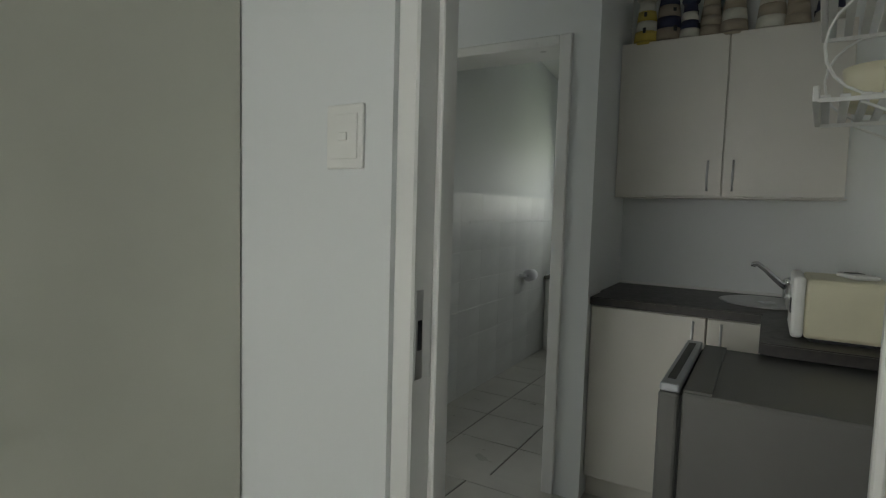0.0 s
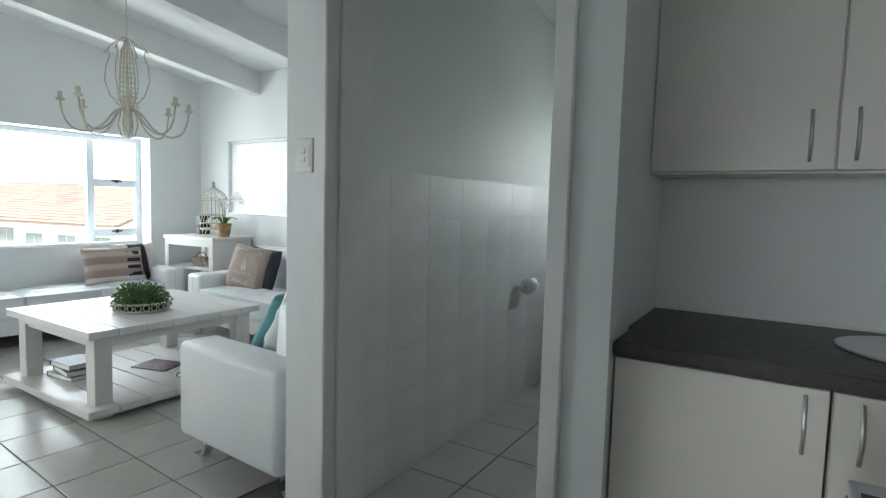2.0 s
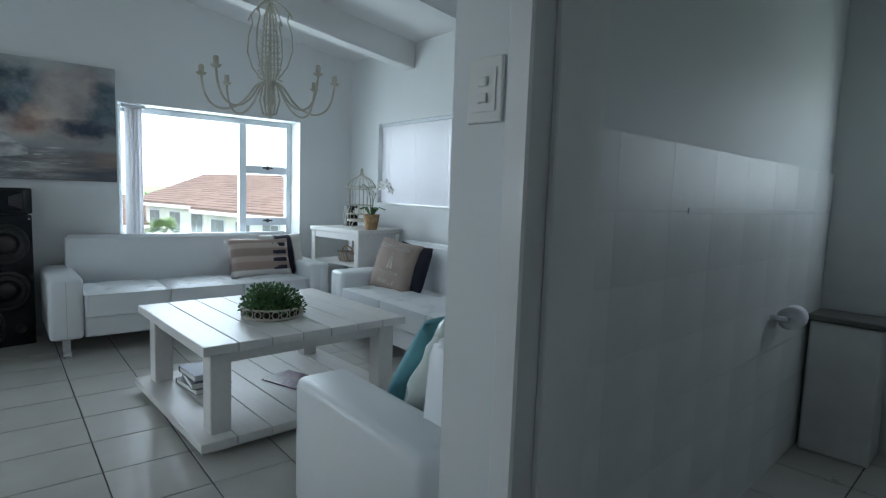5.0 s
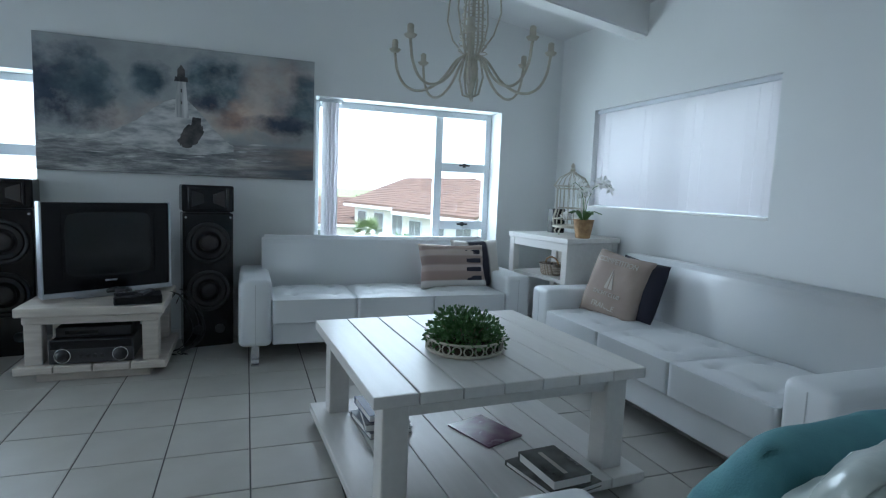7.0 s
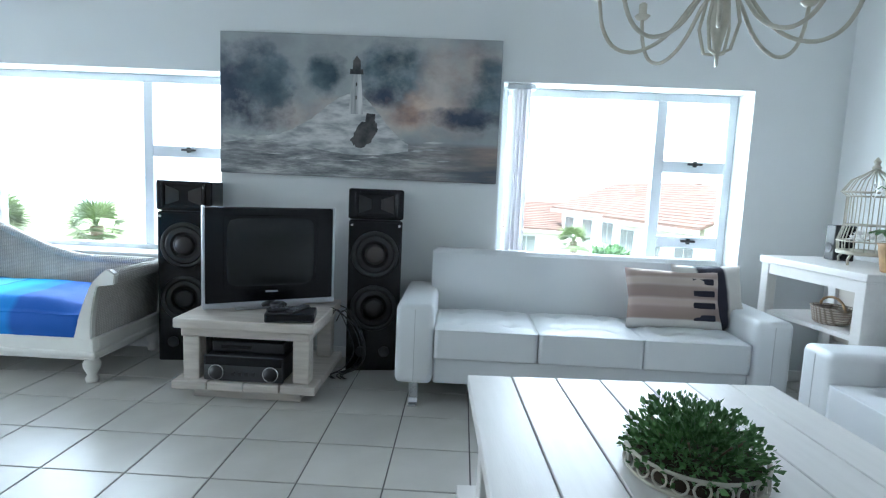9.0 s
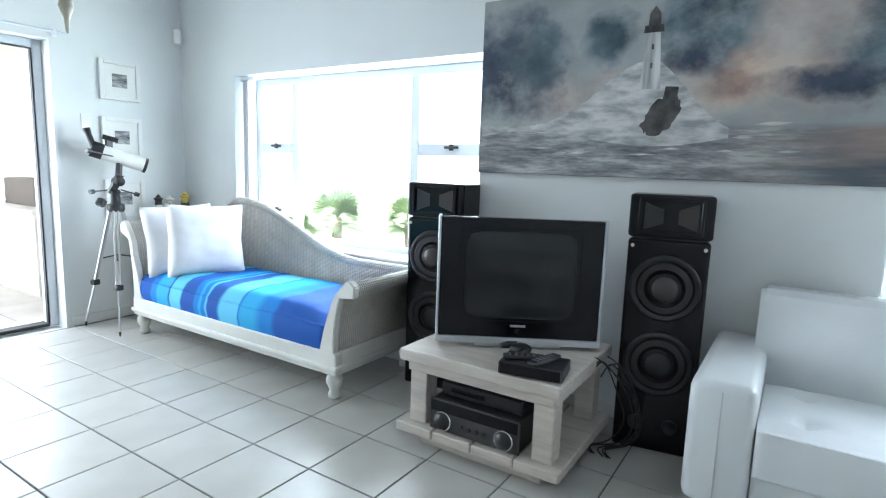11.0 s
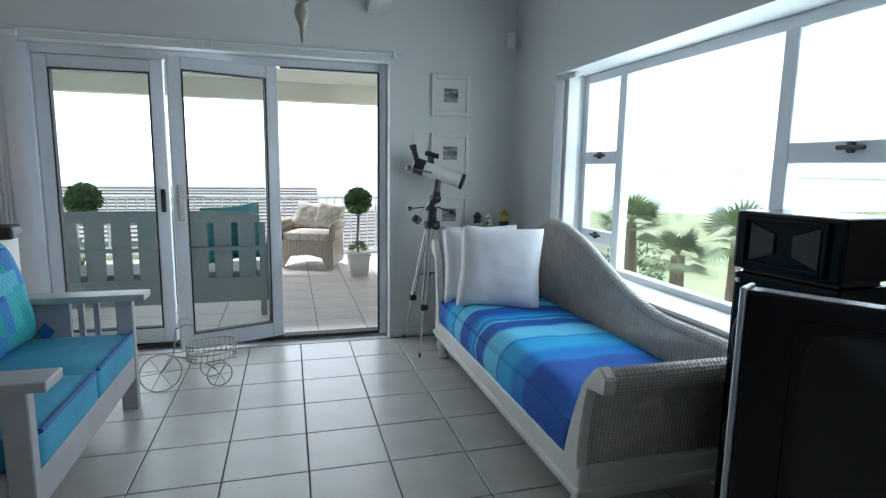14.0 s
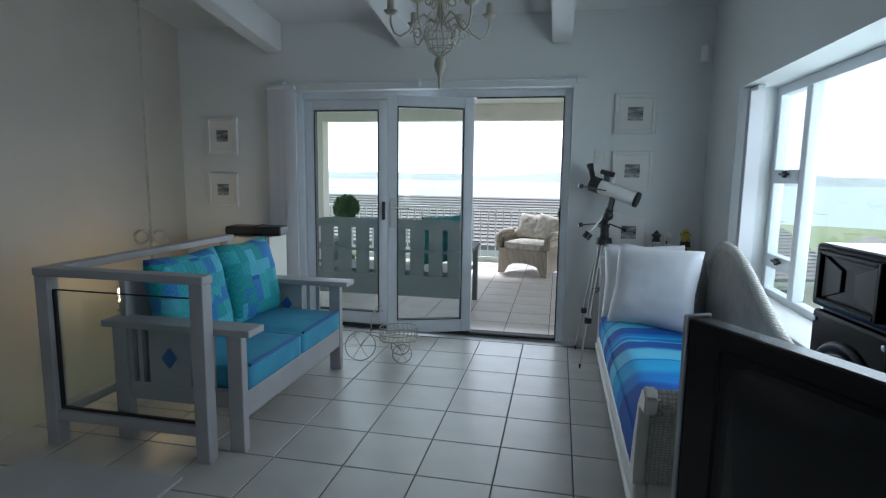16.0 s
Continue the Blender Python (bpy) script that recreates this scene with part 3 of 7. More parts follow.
# turned half round, so that a leaf's inner face looks into the room
leaf(door, -3.422, YD, 180, 0.765)
leaf(door, -4.25, -2.47, 200, 0.72)
hb = box(-4.165, YD + 0.024, 0.97, -4.135, YD + 0.045, 1.13, 0.006, 1)
part("handle", hb, BLACKM, door, "black flush pull")
hb = box(-0.02, 0.024, 0.93, 0.02, 0.040, 1.17, 0.004, 1)
hb = rod((0, 0.03, 1.09), (0, 0.08, 1.09), 0.009, bm=hb)
hb = rod((0, 0.08, 1.09), (-0.13, 0.085, 1.09), 0.009, bm=hb)
bmesh.ops.transform(hb, matrix=pose(-4.292, -2.486, 0, 0, 0, 20), verts=hb.verts)
part("handle", hb, STEEL, door, "grey lever handle on a long plate")

# doorways of the toilet and the bedroom: timber frames with strike plates


def door_frame(name, label, x0, x1, y0, y1, top, plate_x, plate_y, plate_z):
    d = tagged(new(name), label, "door frame", kind="structure")
    part("jamb", box(x0 - 0.045, y0 - 0.012, 0, x0 + 0.012, y1 + 0.012, top + 0.045, 0.005, 1), TRIM, d)
    part("jamb", box(x1 - 0.012, y0 - 0.012, 0, x1 + 0.045, y1 + 0.012, top + 0.045, 0.005, 1), TRIM, d)
    part("head", box(x0 + 0.012, y0 - 0.01, top, x1 - 0.012, y1 + 0.01, top + 0.045, 0.005, 1), TRIM, d)
    part("stop", box(x0 + 0.012, y0 + 0.05, 0, x0 + 0.027, y1 - 0.03, top - 0.001, 0.003, 1), TRIM, d)
    part("stop", box(x1 - 0.027, y0 + 0.05, 0, x1 - 0.012, y1 - 0.03, top - 0.001, 0.003, 1), TRIM, d)
    part("strike_plate", box(plate_x, plate_y - 0.012, plate_z - 0.09, plate_x + 0.004, plate_y + 0.012, plate_z + 0.09, 0.001, 1), STEEL, d, "steel strike plate")
    part("latch_hole", box(plate_x + 0.002, plate_y - 0.006, plate_z - 0.03, plate_x + 0.006, plate_y + 0.006, plate_z + 0.03), BLACKM, d)
    return d


askew(door_frame("door_2", "white painted timber frame of the toilet doorway", -1.985, -1.153, 2.215, 2.435, 2.07, -1.974, 2.385, 1.06))
door_frame("door_3", "white painted timber frame of the bedroom doorway", -0.80, -0.04, 0.692, 0.805, 2.04, -0.789, 0.700, 1.08)

# skirtings
for nm, a in (("west", (XW, YS, XW + 0.012, YN)), ("north", (XW, YN - 0.012, -2.30, YN)), ("south", (XW, YS, -5.76, YS + 0.012))):
    structure("baseboard", box(min(a[0], a[2]), a[1], 0, max(a[0], a[2]), a[3], 0.075, 0.003, 1), TRIM, "white painted skirting board", "skirting")

# vertical blinds
def slat_blind(name, label, axis, places, at, z0, z1, turn, wide=0.09):
    t = thing(name, label, "blind", 0, 0, 0)
    for p in places:
        b = box(-wide / 2, -0.0012, z0, wide / 2, 0.0012, z1)
        bmesh.ops.transform(b, matrix=pose(*((at, p, 0) if axis == "x" else (p, at, 0)), 0, 0, turn + 1.5 * math.sin(p * 90)), verts=b.verts)
        part("slat", b, BLIND, t)
    a, c = min(places) - 0.05, max(places) + 0.05
    part("head_rail", box(at - 0.02, a, z1, at + 0.02, c, z1 + 0.03, 0.004, 1) if axis == "x" else box(a, at - 0.02, z1, c, at + 0.02, z1 + 0.03, 0.004, 1), ALU, t)
    return t


slat_blind("vertical_blind", "closed white fabric vertical blind over the window", "y", [-6.10 + 0.0815 * k for k in range(21)], YN + 0.05, 1.145, 1.90, 0.5, 0.0808)
slat_blind("vertical_blind", "white vertical blind drawn to one side of the window", "x", [2.33 + 0.03 * k for k in range(4)], XW - 0.07, 0.75, 1.89, 20)
slat_blind("vertical_blind", "white vertical blind drawn to one side of the wide window", "x", [-1.80 + 0.02 * k for k in range(4)], XW - 0.07, 0.69, 1.885, 15)
ct = thing("curtain_track", "thin white curtain track above the terrace door", "curtain track", -4.5, YS, 2.1)
part("track", rod((-1.31, 0.03, 0.01), (1.24, 0.03, 0.01), 0.008), ALU, ct)
for k in (-1.25, 0.0, 1.18):
    part("bracket", box(k - 0.012, 0, -0.02, k + 0.012, 0.045, 0.03, 0.003, 1), ALU, ct)
slat_blind("vertical_blind", "white floor-length vertical blind stacked beside the terrace door", "y", [-3.23 - 0.026 * k for k in range(7)], YS + 0.06, 0.03, 2.06, 20, 0.09)

# ---- living room furniture ----


def sofa(label, x, y, rz, length, depth, arm_h=0.58, back_h=0.83, arm_w=0.21, group="white leather sofas"):
    """A low box sofa: back along +y at depth, seats facing -y, from 0 to length along x."""
    s = thing("sofa", label, "sofa", x, y, 0, rz, group)
    part("arm", box(0, 0, 0.13, arm_w, depth, arm_h, 0.035, 3), LEATHER, s, smooth=True)
    part("arm", box(length - arm_w, 0, 0.13, length, depth, arm_h, 0.035, 3), LEATHER, s, smooth=True)
    part("base", box(arm_w + 0.002, 0.03, 0.13, length - arm_w - 0.002, depth - 0.02, 0.30, 0.015, 2), LEATHER, s)
    n = 3 if length > 1.7 else 2
    w = (length - 2 * arm_w - 0.006) / n
    for k in range(n):
        part("seat_cushion", cushion(arm_w + 0.003 + k * w, 0.0, 0.28, arm_w + 0.003 + (k + 1) * w - 0.004, depth - 0.24, 0.455, 0.015, 22, 1), LEATHER, s, "white leather tufted seat", True)
    prof = [(depth - 0.26, 0.30), (depth - 0.21, back_h - 0.05), (depth - 0.19, back_h - 0.01), (depth - 0.15, back_h), (depth - 0.04, back_h - 0.01), (depth - 0.005, back_h - 0.05), (depth, 0.14), (depth - 0.2, 0.14)]
    part("backrest", slab(prof, length - 2 * arm_w + 0.1, "yz", (arm_w - 0.05, 0, 0), bevel=0.02), LEATHER, s, smooth=True)
    for sx in (arm_w * 0.5, length - arm_w * 0.5):
        part("seam", box(sx - 0.002, -0.0015, 0.15, sx + 0.002, 0.003, arm_h - 0.03), SEAM, s)
        for sy, d in ((0.10, -1), (depth - 0.10, 1)):
            b = slab([(sy + d * 0.02, 0.13), (sy + d * 0.03, 0.03), (sy + d * 0.05, 0.008), (sy + d * 0.10, 0.008), (sy + d * 0.10, 0.0), (sy + d * 0.04, 0.0), (sy + d * 0.012, 0.03), (sy, 0.13)], 0.05, "yz", (sx - 0.025, 0, 0))
            part("leg", b, CHROME, s, "bent chrome strip leg")
    return s


# back to the window wall, back to the blind wall, and back to the partition
sofa("long white leather sofa with tufted seats under the window", -5.89, 1.68, 90, 2.14, 0.77)
sofa("long white leather sofa with tufted seats against the wall", -5.53, 3.63, 0, 2.15, 0.82)
sofa("white leather sofa seen over its arm, beside the partition wall", -3.10, 3.92, -90, 1.70, 0.76, 0.60, 0.85)


def scatter(label, bm, material, x, y, z, rx, ry, rz, seam=None):
    """A loose cushion."""
    c = thing("cushion", label, "cushion", x, y, z)
    c.matrix_world = pose(x, y, z, rx, ry, rz)
    part("cover", bm, material, c, smooth=True)
    return c


# coffee table
tb = thing("coffee_table", "square white painted plank coffee table with a lower shelf", "coffee table", -4.43, 2.67, 0, 3.2)
NP, TW = 7, 1.16
for k in range(NP):
    y = -TW / 2 + k * TW / NP
    part("top_plank", box(-0.55, y + 0.002, 0.485, 0.55, y + TW / NP - 0.002, 0.53, 0.003, 1), TABLE, tb)
part("under_frame", box(-0.49, -0.53, 0.445, 0.49, 0.53, 0.4835), TABLE, tb)
for sx in (-1, 1):
    part("apron", box(sx * 0.46 - 0.02, -0.46, 0.42, sx * 0.46 + 0.02, 0.46, 0.4836), TABLE, tb)
    part("apron", box(-0.44, sx * 0.49 - 0.02, 0.42, 0.44, sx * 0.49 + 0.02, 0.4834), TABLE, tb)
    for sy in (-1, 1):
        part("leg", box(sx * 0.45 - 0.05, sy * 0.48 - 0.05, 0.085, sx * 0.45 + 0.05, sy * 0.48 + 0.05, 0.4837, 0.006, 2), TABLE, tb)
        part("foot", box(sx * 0.45 - 0.05, sy * 0.48 - 0.05, 0, sx * 0.45 + 0.05, sy * 0.48 + 0.05, 0.045, 0.006, 2), TABLE, tb)
for k in range(NP):
    y = -0.6 + k * 1.2 / NP
    part("shelf_plank", box(-0.57, y + 0.002, 0.045, 0.57, y + 1.2 / NP - 0.002, 0.085, 0.003, 1), TABLE, tb)
part("shelf_board", box(-0.56, -0.59, 0.035, 0.56, 0.59, 0.0445), TABLE, tb)

# television stand, television and speakers
st = thing("tv_stand", "limewashed wooden television stand with a plank shelf", "tv stand", -6.15, 0.865, 0)
part("top", box(-0.34, -0.385, 0.40, 0.34, 0.385, 0.455, 0.008, 2), STAND, st)
part("top_rim", box(-0.31, -0.355, 0.35, 0.31, 0.355, 0.399, 0.008, 2), STAND, st)
for sx in (-1, 1):
    for sy in (-1, 1):
        part("leg", box(sx * 0.25 - 0.045, sy * 0.305 - 0.045, 0.105, sx * 0.25 + 0.045, sy * 0.305 + 0.045, 0.3495, 0.006, 2), STAND, st)
for k in range(4):
    y = -0.40 + 0.20 * k
    part("shelf_plank", box(-0.34, y + 0.003, 0.06, 0.34, y + 0.197, 0.105, 0.005, 1), STAND, st)
part("plinth", box(-0.28, -0.30, 0, 0.28, 0.30, 0.0595, 0.004, 1), STAND, st)

tv = thing("television", "old tube television with a black screen surround and silver edge", "television", -6.157, 0.895, 0.455, 120.4)
# local x is the width, local -y the front
W2 = 0.365
part("front_frame", box(-W2, -0.03, 0.05, W2, 0.03, 0.60, 0.008, 2), BLACK, tv)
part("side_trim", box(-W2 - 0.012, -0.034, 0.04, -W2 + 0.001, 0.04, 0.605, 0.003, 1), SILVER, tv)
part("side_trim", box(W2 - 0.001, -0.034, 0.04, W2 + 0.012, 0.04, 0.605, 0.003, 1), SILVER, tv)
part("bottom_trim", box(-W2 - 0.012, -0.04, 0.022, W2 + 0.012, 0.05, 0.052, 0.006, 2), SILVER, tv)
sc = cushion(-0.268, 0.128, -0.008, 0.268, 0.555, 0.010, 0.005, 12)
bmesh.ops.transform(sc, matrix=pose(0, -0.028, 0, 90, 0, 0), verts=sc.verts)
part("screen", sc, SCREEN, tv, "dark curved picture tube", True)
bk = box(-0.30, 0.03, 0.06, 0.30, 0.34, 0.54, 0.05, 3)
for v in bk.verts:
    if v.co.y > 0.2:
        v.co.x *= 0.7
        v.co.z = 0.28 + (v.co.z - 0.28) * 0.75
part("tube_housing", bk, BLACKM, tv)
part("base", box(-0.20, -0.02, 0.0, 0.20, 0.26, 0.024, 0.008, 2), SILVER, tv)
part("button", turned([(0.014, 0), (0.016, 0.004), (0.012, 0.006)], 16, (0, -0.03, 0.083), axis="y"), BLACKM, tv)
part("badge", box(-0.035, -0.0325, 0.103, 0.035, -0.03, 0.113), SILVER, tv, "small silver maker's mark")


def speaker(x, y, rz, label):
    s = thing("speaker", label, "speaker", x, y, 0, rz, "tower speakers")
    w, d = 0.17, 0.24
    part("cabinet", box(-w, 0, 0, w, d, 0.985, 0.012, 2), BLACK, s)
    part("horn_cabinet", box(-w - 0.004, -0.005, 0.995, w + 0.004, d, 1.185, 0.012, 2), BLACK, s)
    part("spacer", box(-w + 0.02, 0.02, 0.984, w - 0.02, d - 0.02, 0.996), BLACKM, s)
    for a in ((-0.135, 1.012, -0.12, 1.168), (0.12, 1.012, 0.135, 1.168), (-0.12, 1.012, 0.12, 1.027), (-0.12, 1.153, 0.12, 1.168)):
        part("horn_rim", box(a[0], -0.02, a[1], a[2], -0.0055, a[3], 0.003, 1), BLACK, s)
    part("horn_throat", slab([(-0.11, 1.03), (-0.03, 1.06), (-0.03, 1.12), (-0.11, 1.15)], 0.006, "xz", (0, -0.012, 0)), BLACKM, s)
    # the paler material on this cheek imitates the reflection it catches
    part("horn_throat", slab([(0.11, 1.03), (0.11, 1.15), (0.03, 1.12), (0.03, 1.06)], 0.006, "xz", (0, -0.012, 0)), CONE2, s, "flared horn cheek, paler to imitate a reflection")
    for zc, mt in ((0.77, CONE2), (0.42, CONE)):
        part("cone", turned([(0.15, 0.0), (0.15, -0.006), (0.138, -0.014), (0.128, -0.006), (0.06, 0.0)][::-1], 40, (0, -0.0, zc), axis="y"), BLACKM, s, "black woofer surround", True)
        part("cone", turned([(0.122, -0.008), (0.11, -0.012), (0.075, -0.006), (0.07, -0.008), (0.03, -0.02)], 40, (0, 0, zc), axis="y"), CONE, s, "", True)
        part("dust_cap", turned([(0.068, -0.008), (0.05, -0.022), (0.025, -0.029), (0.004, -0.031)], 30, (0, 0, zc), axis="y"), mt, s, "grey domed dust cap", True)
    for sx in (-1, 1):
        part("port", turned([(0.035, 0), (0.035, -0.008), (0.026, -0.008), (0.02, -0.002)], 24, (sx * 0.075, -0.0, 0.13), axis="y"), BLACKM, s, "black round bass port", True)
        part("screw", turned([(0.008, 0), (0.008, -0.004), (0.003, -0.005)], 10, (sx * 0.15, 0, 0.955), axis="y"), STEEL, s)
    return s


speaker(-6.44, 1.47, 100, "tall black lacquered tower speaker between stand and sofa")
speaker(-6.44, 0.23, 97, "tall black lacquered tower speaker in front of the window")

# wicker daybed
dbx, dby = -6.32, -1.05
db = thing("daybed", "white wooden chaise daybed with wicker ends and back", "daybed", dbx, dby, 0)
L2, D2 = 1.0, 0.37
part("rail", box(D2 - 0.05, -L2, 0.14, D2, L2, 0.27, 0.012, 3), DAYPAINT, db)
part("rail", box(-D2, -L2, 0.14, -D2 + 0.05, L2, 0.27, 0.012, 3), DAYPAINT, db)
part("rail", box(-D2 + 0.05, L2 - 0.05, 0.14, D2 - 0.05, L2, 0.27, 0.012, 3), DAYPAINT, db)
part("rail", box(-D2 + 0.05, -L2, 0.14, D2 - 0.05, -L2 + 0.05, 0.27, 0.012, 3), DAYPAINT, db)
part("moulding", box(-D2 - 0.012, -L2 - 0.012, 0.165, D2 + 0.012, L2 + 0.012, 0.195, 0.01, 3), DAYPAINT, db)
part("slat_deck", box(-D2 + 0.05, -L2 + 0.05, 0.2, D2 - 0.05, L2 - 0.05, 0.25), DAYPAINT, db)
for sx in (-1, 1):
    for sy in (-1, 1):
        part("leg", turned([(0.032, 0), (0.038, 0.02), (0.026, 0.045), (0.045, 0.085), (0.048, 0.11), (0.036, 0.135), (0.04, 0.14)], 18, (sx * (D2 - 0.05), sy * (L2 - 0.05), 0)), DAYPAINT, db, "turned bun foot", True)
# scrolled ends
def scroll_end(y, out, h):
    """Curved wicker end panel between two white posts; out: the way it leans."""
    n = 14
    prof = []
    for k in range(n + 1):
        t = k / n
        prof.append((y + out * (0.07 * t * t + (0.05 * max(0, t - 0.8) * 5)), 0.26 + (h - 0.26) * t))
    ring = [(a, z) for a, z in prof] + [(prof[-1][0] + out * 0.03, h + 0.01), (prof[-1][0] + out * 0.06, h - 0.015), (prof[-1][0] + out * 0.055, h - 0.06)] + [(a + out * 0.035, z - 0.012) for a, z in prof[::-1][3:]] + [(y + out * 0.035, 0.26)]
    part("wicker_end", slab(ring, 2 * D2 - 0.08, "yz", (-D2 + 0.04, 0, 0)), WICKERE, db, "whitewashed woven wicker panel", True)
    for x in (D2 - 0.042, -D2):
        post = [(a - out * 0.004 - out * 0.03 * (1 - min(1, (z - 0.26) / 0.3)) * 2, z) for a, z in prof] + [(prof[-1][0] + out * 0.03, h + 0.018), (prof[-1][0] + out * 0.07, h - 0.012), (prof[-1][0] + out * 0.065, h - 0.07)] + [(a + out * 0.042, z) for a, z in prof[::-1][3:]] + [(y + out * 0.042, 0.26)]
        part("end_post", slab(post, 0.042, "yz", (x, 0, 0), bevel=0.006), DAYPAINT, db)


scroll_end(L2 - 0.06, 1, 0.66)
scroll_end(-L2 + 0.06, -1, 0.80)
# swept back: high beside the far end, falling in a curve
back = []
for k in range(31):
    t = k / 30
    y = -L2 + 0.04 + t * (2 * L2 - 0.08)
    peak = 0.96 if t < 0.16 else 0.96 - 0.34 * (0.5 - 0.5 * math.cos(math.pi * min(1, (t - 0.16) / 0.62)))
    rise = peak - (0.18 * (1 - min(1, t / 0.13)) ** 2)
    back.append((y, rise))
outline = [(back[0][0], 0.26)] + back + [(back[-1][0], 0.26)]
part("wicker_back", slab(outline, 0.035, "yz", (-D2 + 0.01, 0, 0)), WICKER, db, "whitewashed woven wicker back", True)
part("back_roll", tube([(-D2 + 0.028, y, z) for y, z in back], 0.028, 10), WICKER, db, "rolled wicker rim", True)
def soft_throw():
    """A rounded pad draped with cloth: bulging sides, creases across and a tucked hem."""
    b = cushion(-D2 + 0.05, -L2 + 0.095, 0.006, D2 - 0.012, L2 - 0.085, 0.20, 0.035, 40)
    for v in b.verts:
        z = v.co.z
        f = max(0.0, (z - 0.05) / 0.15)
        side = max(0.0, v.co.x - (D2 - 0.10)) / 0.09
        v.co.z -= 0.045 * side ** 2 * f
        v.co.x += 0.012 * math.sin(max(0, min(1, z / 0.18)) * math.pi) * (1 if v.co.x > 0.2 else 0)
        v.co.z += (0.007 * noise.noise((v.co.x * 5, v.co.y * 9, 1)) + 0.004 * noise.noise((v.co.x * 9, v.co.y * 24, 5))) * f
        v.co.x += 0.004 * noise.noise((v.co.y * 22, z * 6, 3)) * (1 if v.co.x > 0.25 else 0)
    return b


mt = thing("mattress", "seat pad under a blue striped woven throw", "mattress", dbx, dby, 0.25)
part("pad", box(-D2 + 0.06, -L2 + 0.11, 0, D2 - 0.02, L2 - 0.10, 0.05, 0.015, 2), LINEN, mt, "white mattress pad")
part("throw", soft_throw(), BLUES, mt, "bright blue and turquoise striped throw", True)
scatter("square white linen cushion on the daybed", pillow(0.51, 0.51, 0.17, seed=3), LINEN, dbx + 0.09, -1.57, 0.705, -14, 1, 153)
scatter("square white linen cushion against the daybed's high end", pillow(0.50, 0.50, 0.16, seed=8), LINEN, dbx + 0.12, -1.83, 0.69, -12, -2, 168)

# loveseat beside the terrace door
lv = thing("loveseat", "pale grey painted wooden loveseat with slatted arms", "loveseat", -3.83, -1.01, 0)
X0, X1, Y0, Y1 = -0.36, 0.36, -0.63, 0.63
for sy in (Y0, Y1):
    a, b2 = (sy, sy + 0.05) if sy < 0 else (sy - 0.05, sy)
    part("post", box(X0, a, 0, X0 + 0.08, b2, 0.60, 0.006, 2), CHAIRP, lv)
    part("post", box(X1 - 0.08, a, 0, X1, b2, 0.60, 0.006, 2), CHAIRP, lv)
    part("arm", box(X0 - 0.07, a - 0.045, 0.60, X1 + 0.02, b2 + 0.045, 0.635, 0.006, 2), CHAIRP, lv)
    part("side_rail", box(X0 + 0.08, a + 0.008, 0.22, X1 - 0.08, b2 - 0.008, 0.31, 0.005, 1), CHAIRP, lv)
    part("side_panel", box(-0.07, a + 0.012, 0.31, 0.16, b2 - 0.012, 0.60), CHAIRP, lv)
    part("inlay", slab([(0.04, 0.45), (0.08, 0.50), (0.04, 0.55), (0.0, 0.50)], 0.056, "xz", (0, a - 0.003, -0.05)), PIPING, lv, "blue diamond inlay")
    for x in (-0.20, -0.13, 0.20, 0.255):
        part("slat", box(x, a + 0.015, 0.31, x + 0.025, b2 - 0.015, 0.60), CHAIRP, lv)
part("front_rail", box(X0 + 0.005, Y0 + 0.05, 0.17, X0 + 0.04, Y1 - 0.05, 0.30, 0.006, 2), CHAIRP, lv)
part("seat_deck", box(X0 + 0.04, Y0 + 0.05, 0.24, X1 - 0.04, Y1 - 0.05, 0.29), CHAIRP, lv)
part("back_frame", box(X1 - 0.05, Y0 + 0.05, 0.29, X1 - 0.01, Y1 - 0.05, 0.82, 0.006, 2), CHAIRP, lv)
for k, y in enumerate((Y0 + 0.055, 0.004)):
    p = part("seat_cushion", cushion(X0 + 0.0, y, 0.30, X1 - 0.16, y + 0.57, 0.43, 0.015, 12), AQUA, lv, "aqua blue seat cushion with deep blue piping", True)
    part("piping", tube([(X0 + 0.005, y + 0.02, 0.425), (X0 + 0.005, y + 0.55, 0.425)], 0.009, 8), PIPING, p)
    b = pillow(0.57, 0.52, 0.20, seed=k * 5)
    bmesh.ops.transform(b, matrix=pose(X1 - 0.20, y + 0.27, 0.67, 0, 0, 90) @ pose(0, 0, 0, 12, 0, 0), verts=b.verts)
    part("back_cushion", b, PATCH, lv, "blue and teal patchwork back cushion", True)

# stair balustrade with glass
bl = thing("balustrade", "pale grey painted balustrade with a glass panel round the stairwell", "balustrade", -3.72, -0.28, 0)
for x in (-0.335, 0.51):
    part("post", box(x - 0.035, -0.035, 0, x + 0.035, 0.035, 0.86, 0.005, 2), CHAIRP, bl)
part("post", box(0.475, -1.53, 0, 0.545, -1.46, 0.86, 0.005, 2), CHAIRP, bl)
part("handrail", box(-0.375, -0.04, 0.86, 0.55, 0.04, 0.90, 0.006, 2), CHAIRP, bl)
part("handrail", box(0.47, -1.54, 0.86, 0.55, -0.041, 0.90, 0.006, 2), CHAIRP, bl)
part("bottom_rail", box(-0.30, -0.03, 0.13, 0.475, 0.03, 0.18, 0.005, 2), CHAIRP, bl)
part("bottom_rail", box(0.48, -1.46, 0.13, 0.54, -0.035, 0.18, 0.005, 2), CHAIRP, bl)
g = part("pane", box(-0.295, -0.004, 0.185, 0.475, 0.004, 0.79), GLASS, bl)
part("gasket", box(-0.299, -0.008, 0.181, -0.285, 0.008, 0.79), RUBBER, bl)
part("gasket", box(0.461, -0.008, 0.192, 0.475, 0.008, 0.786), RUBBER, bl)
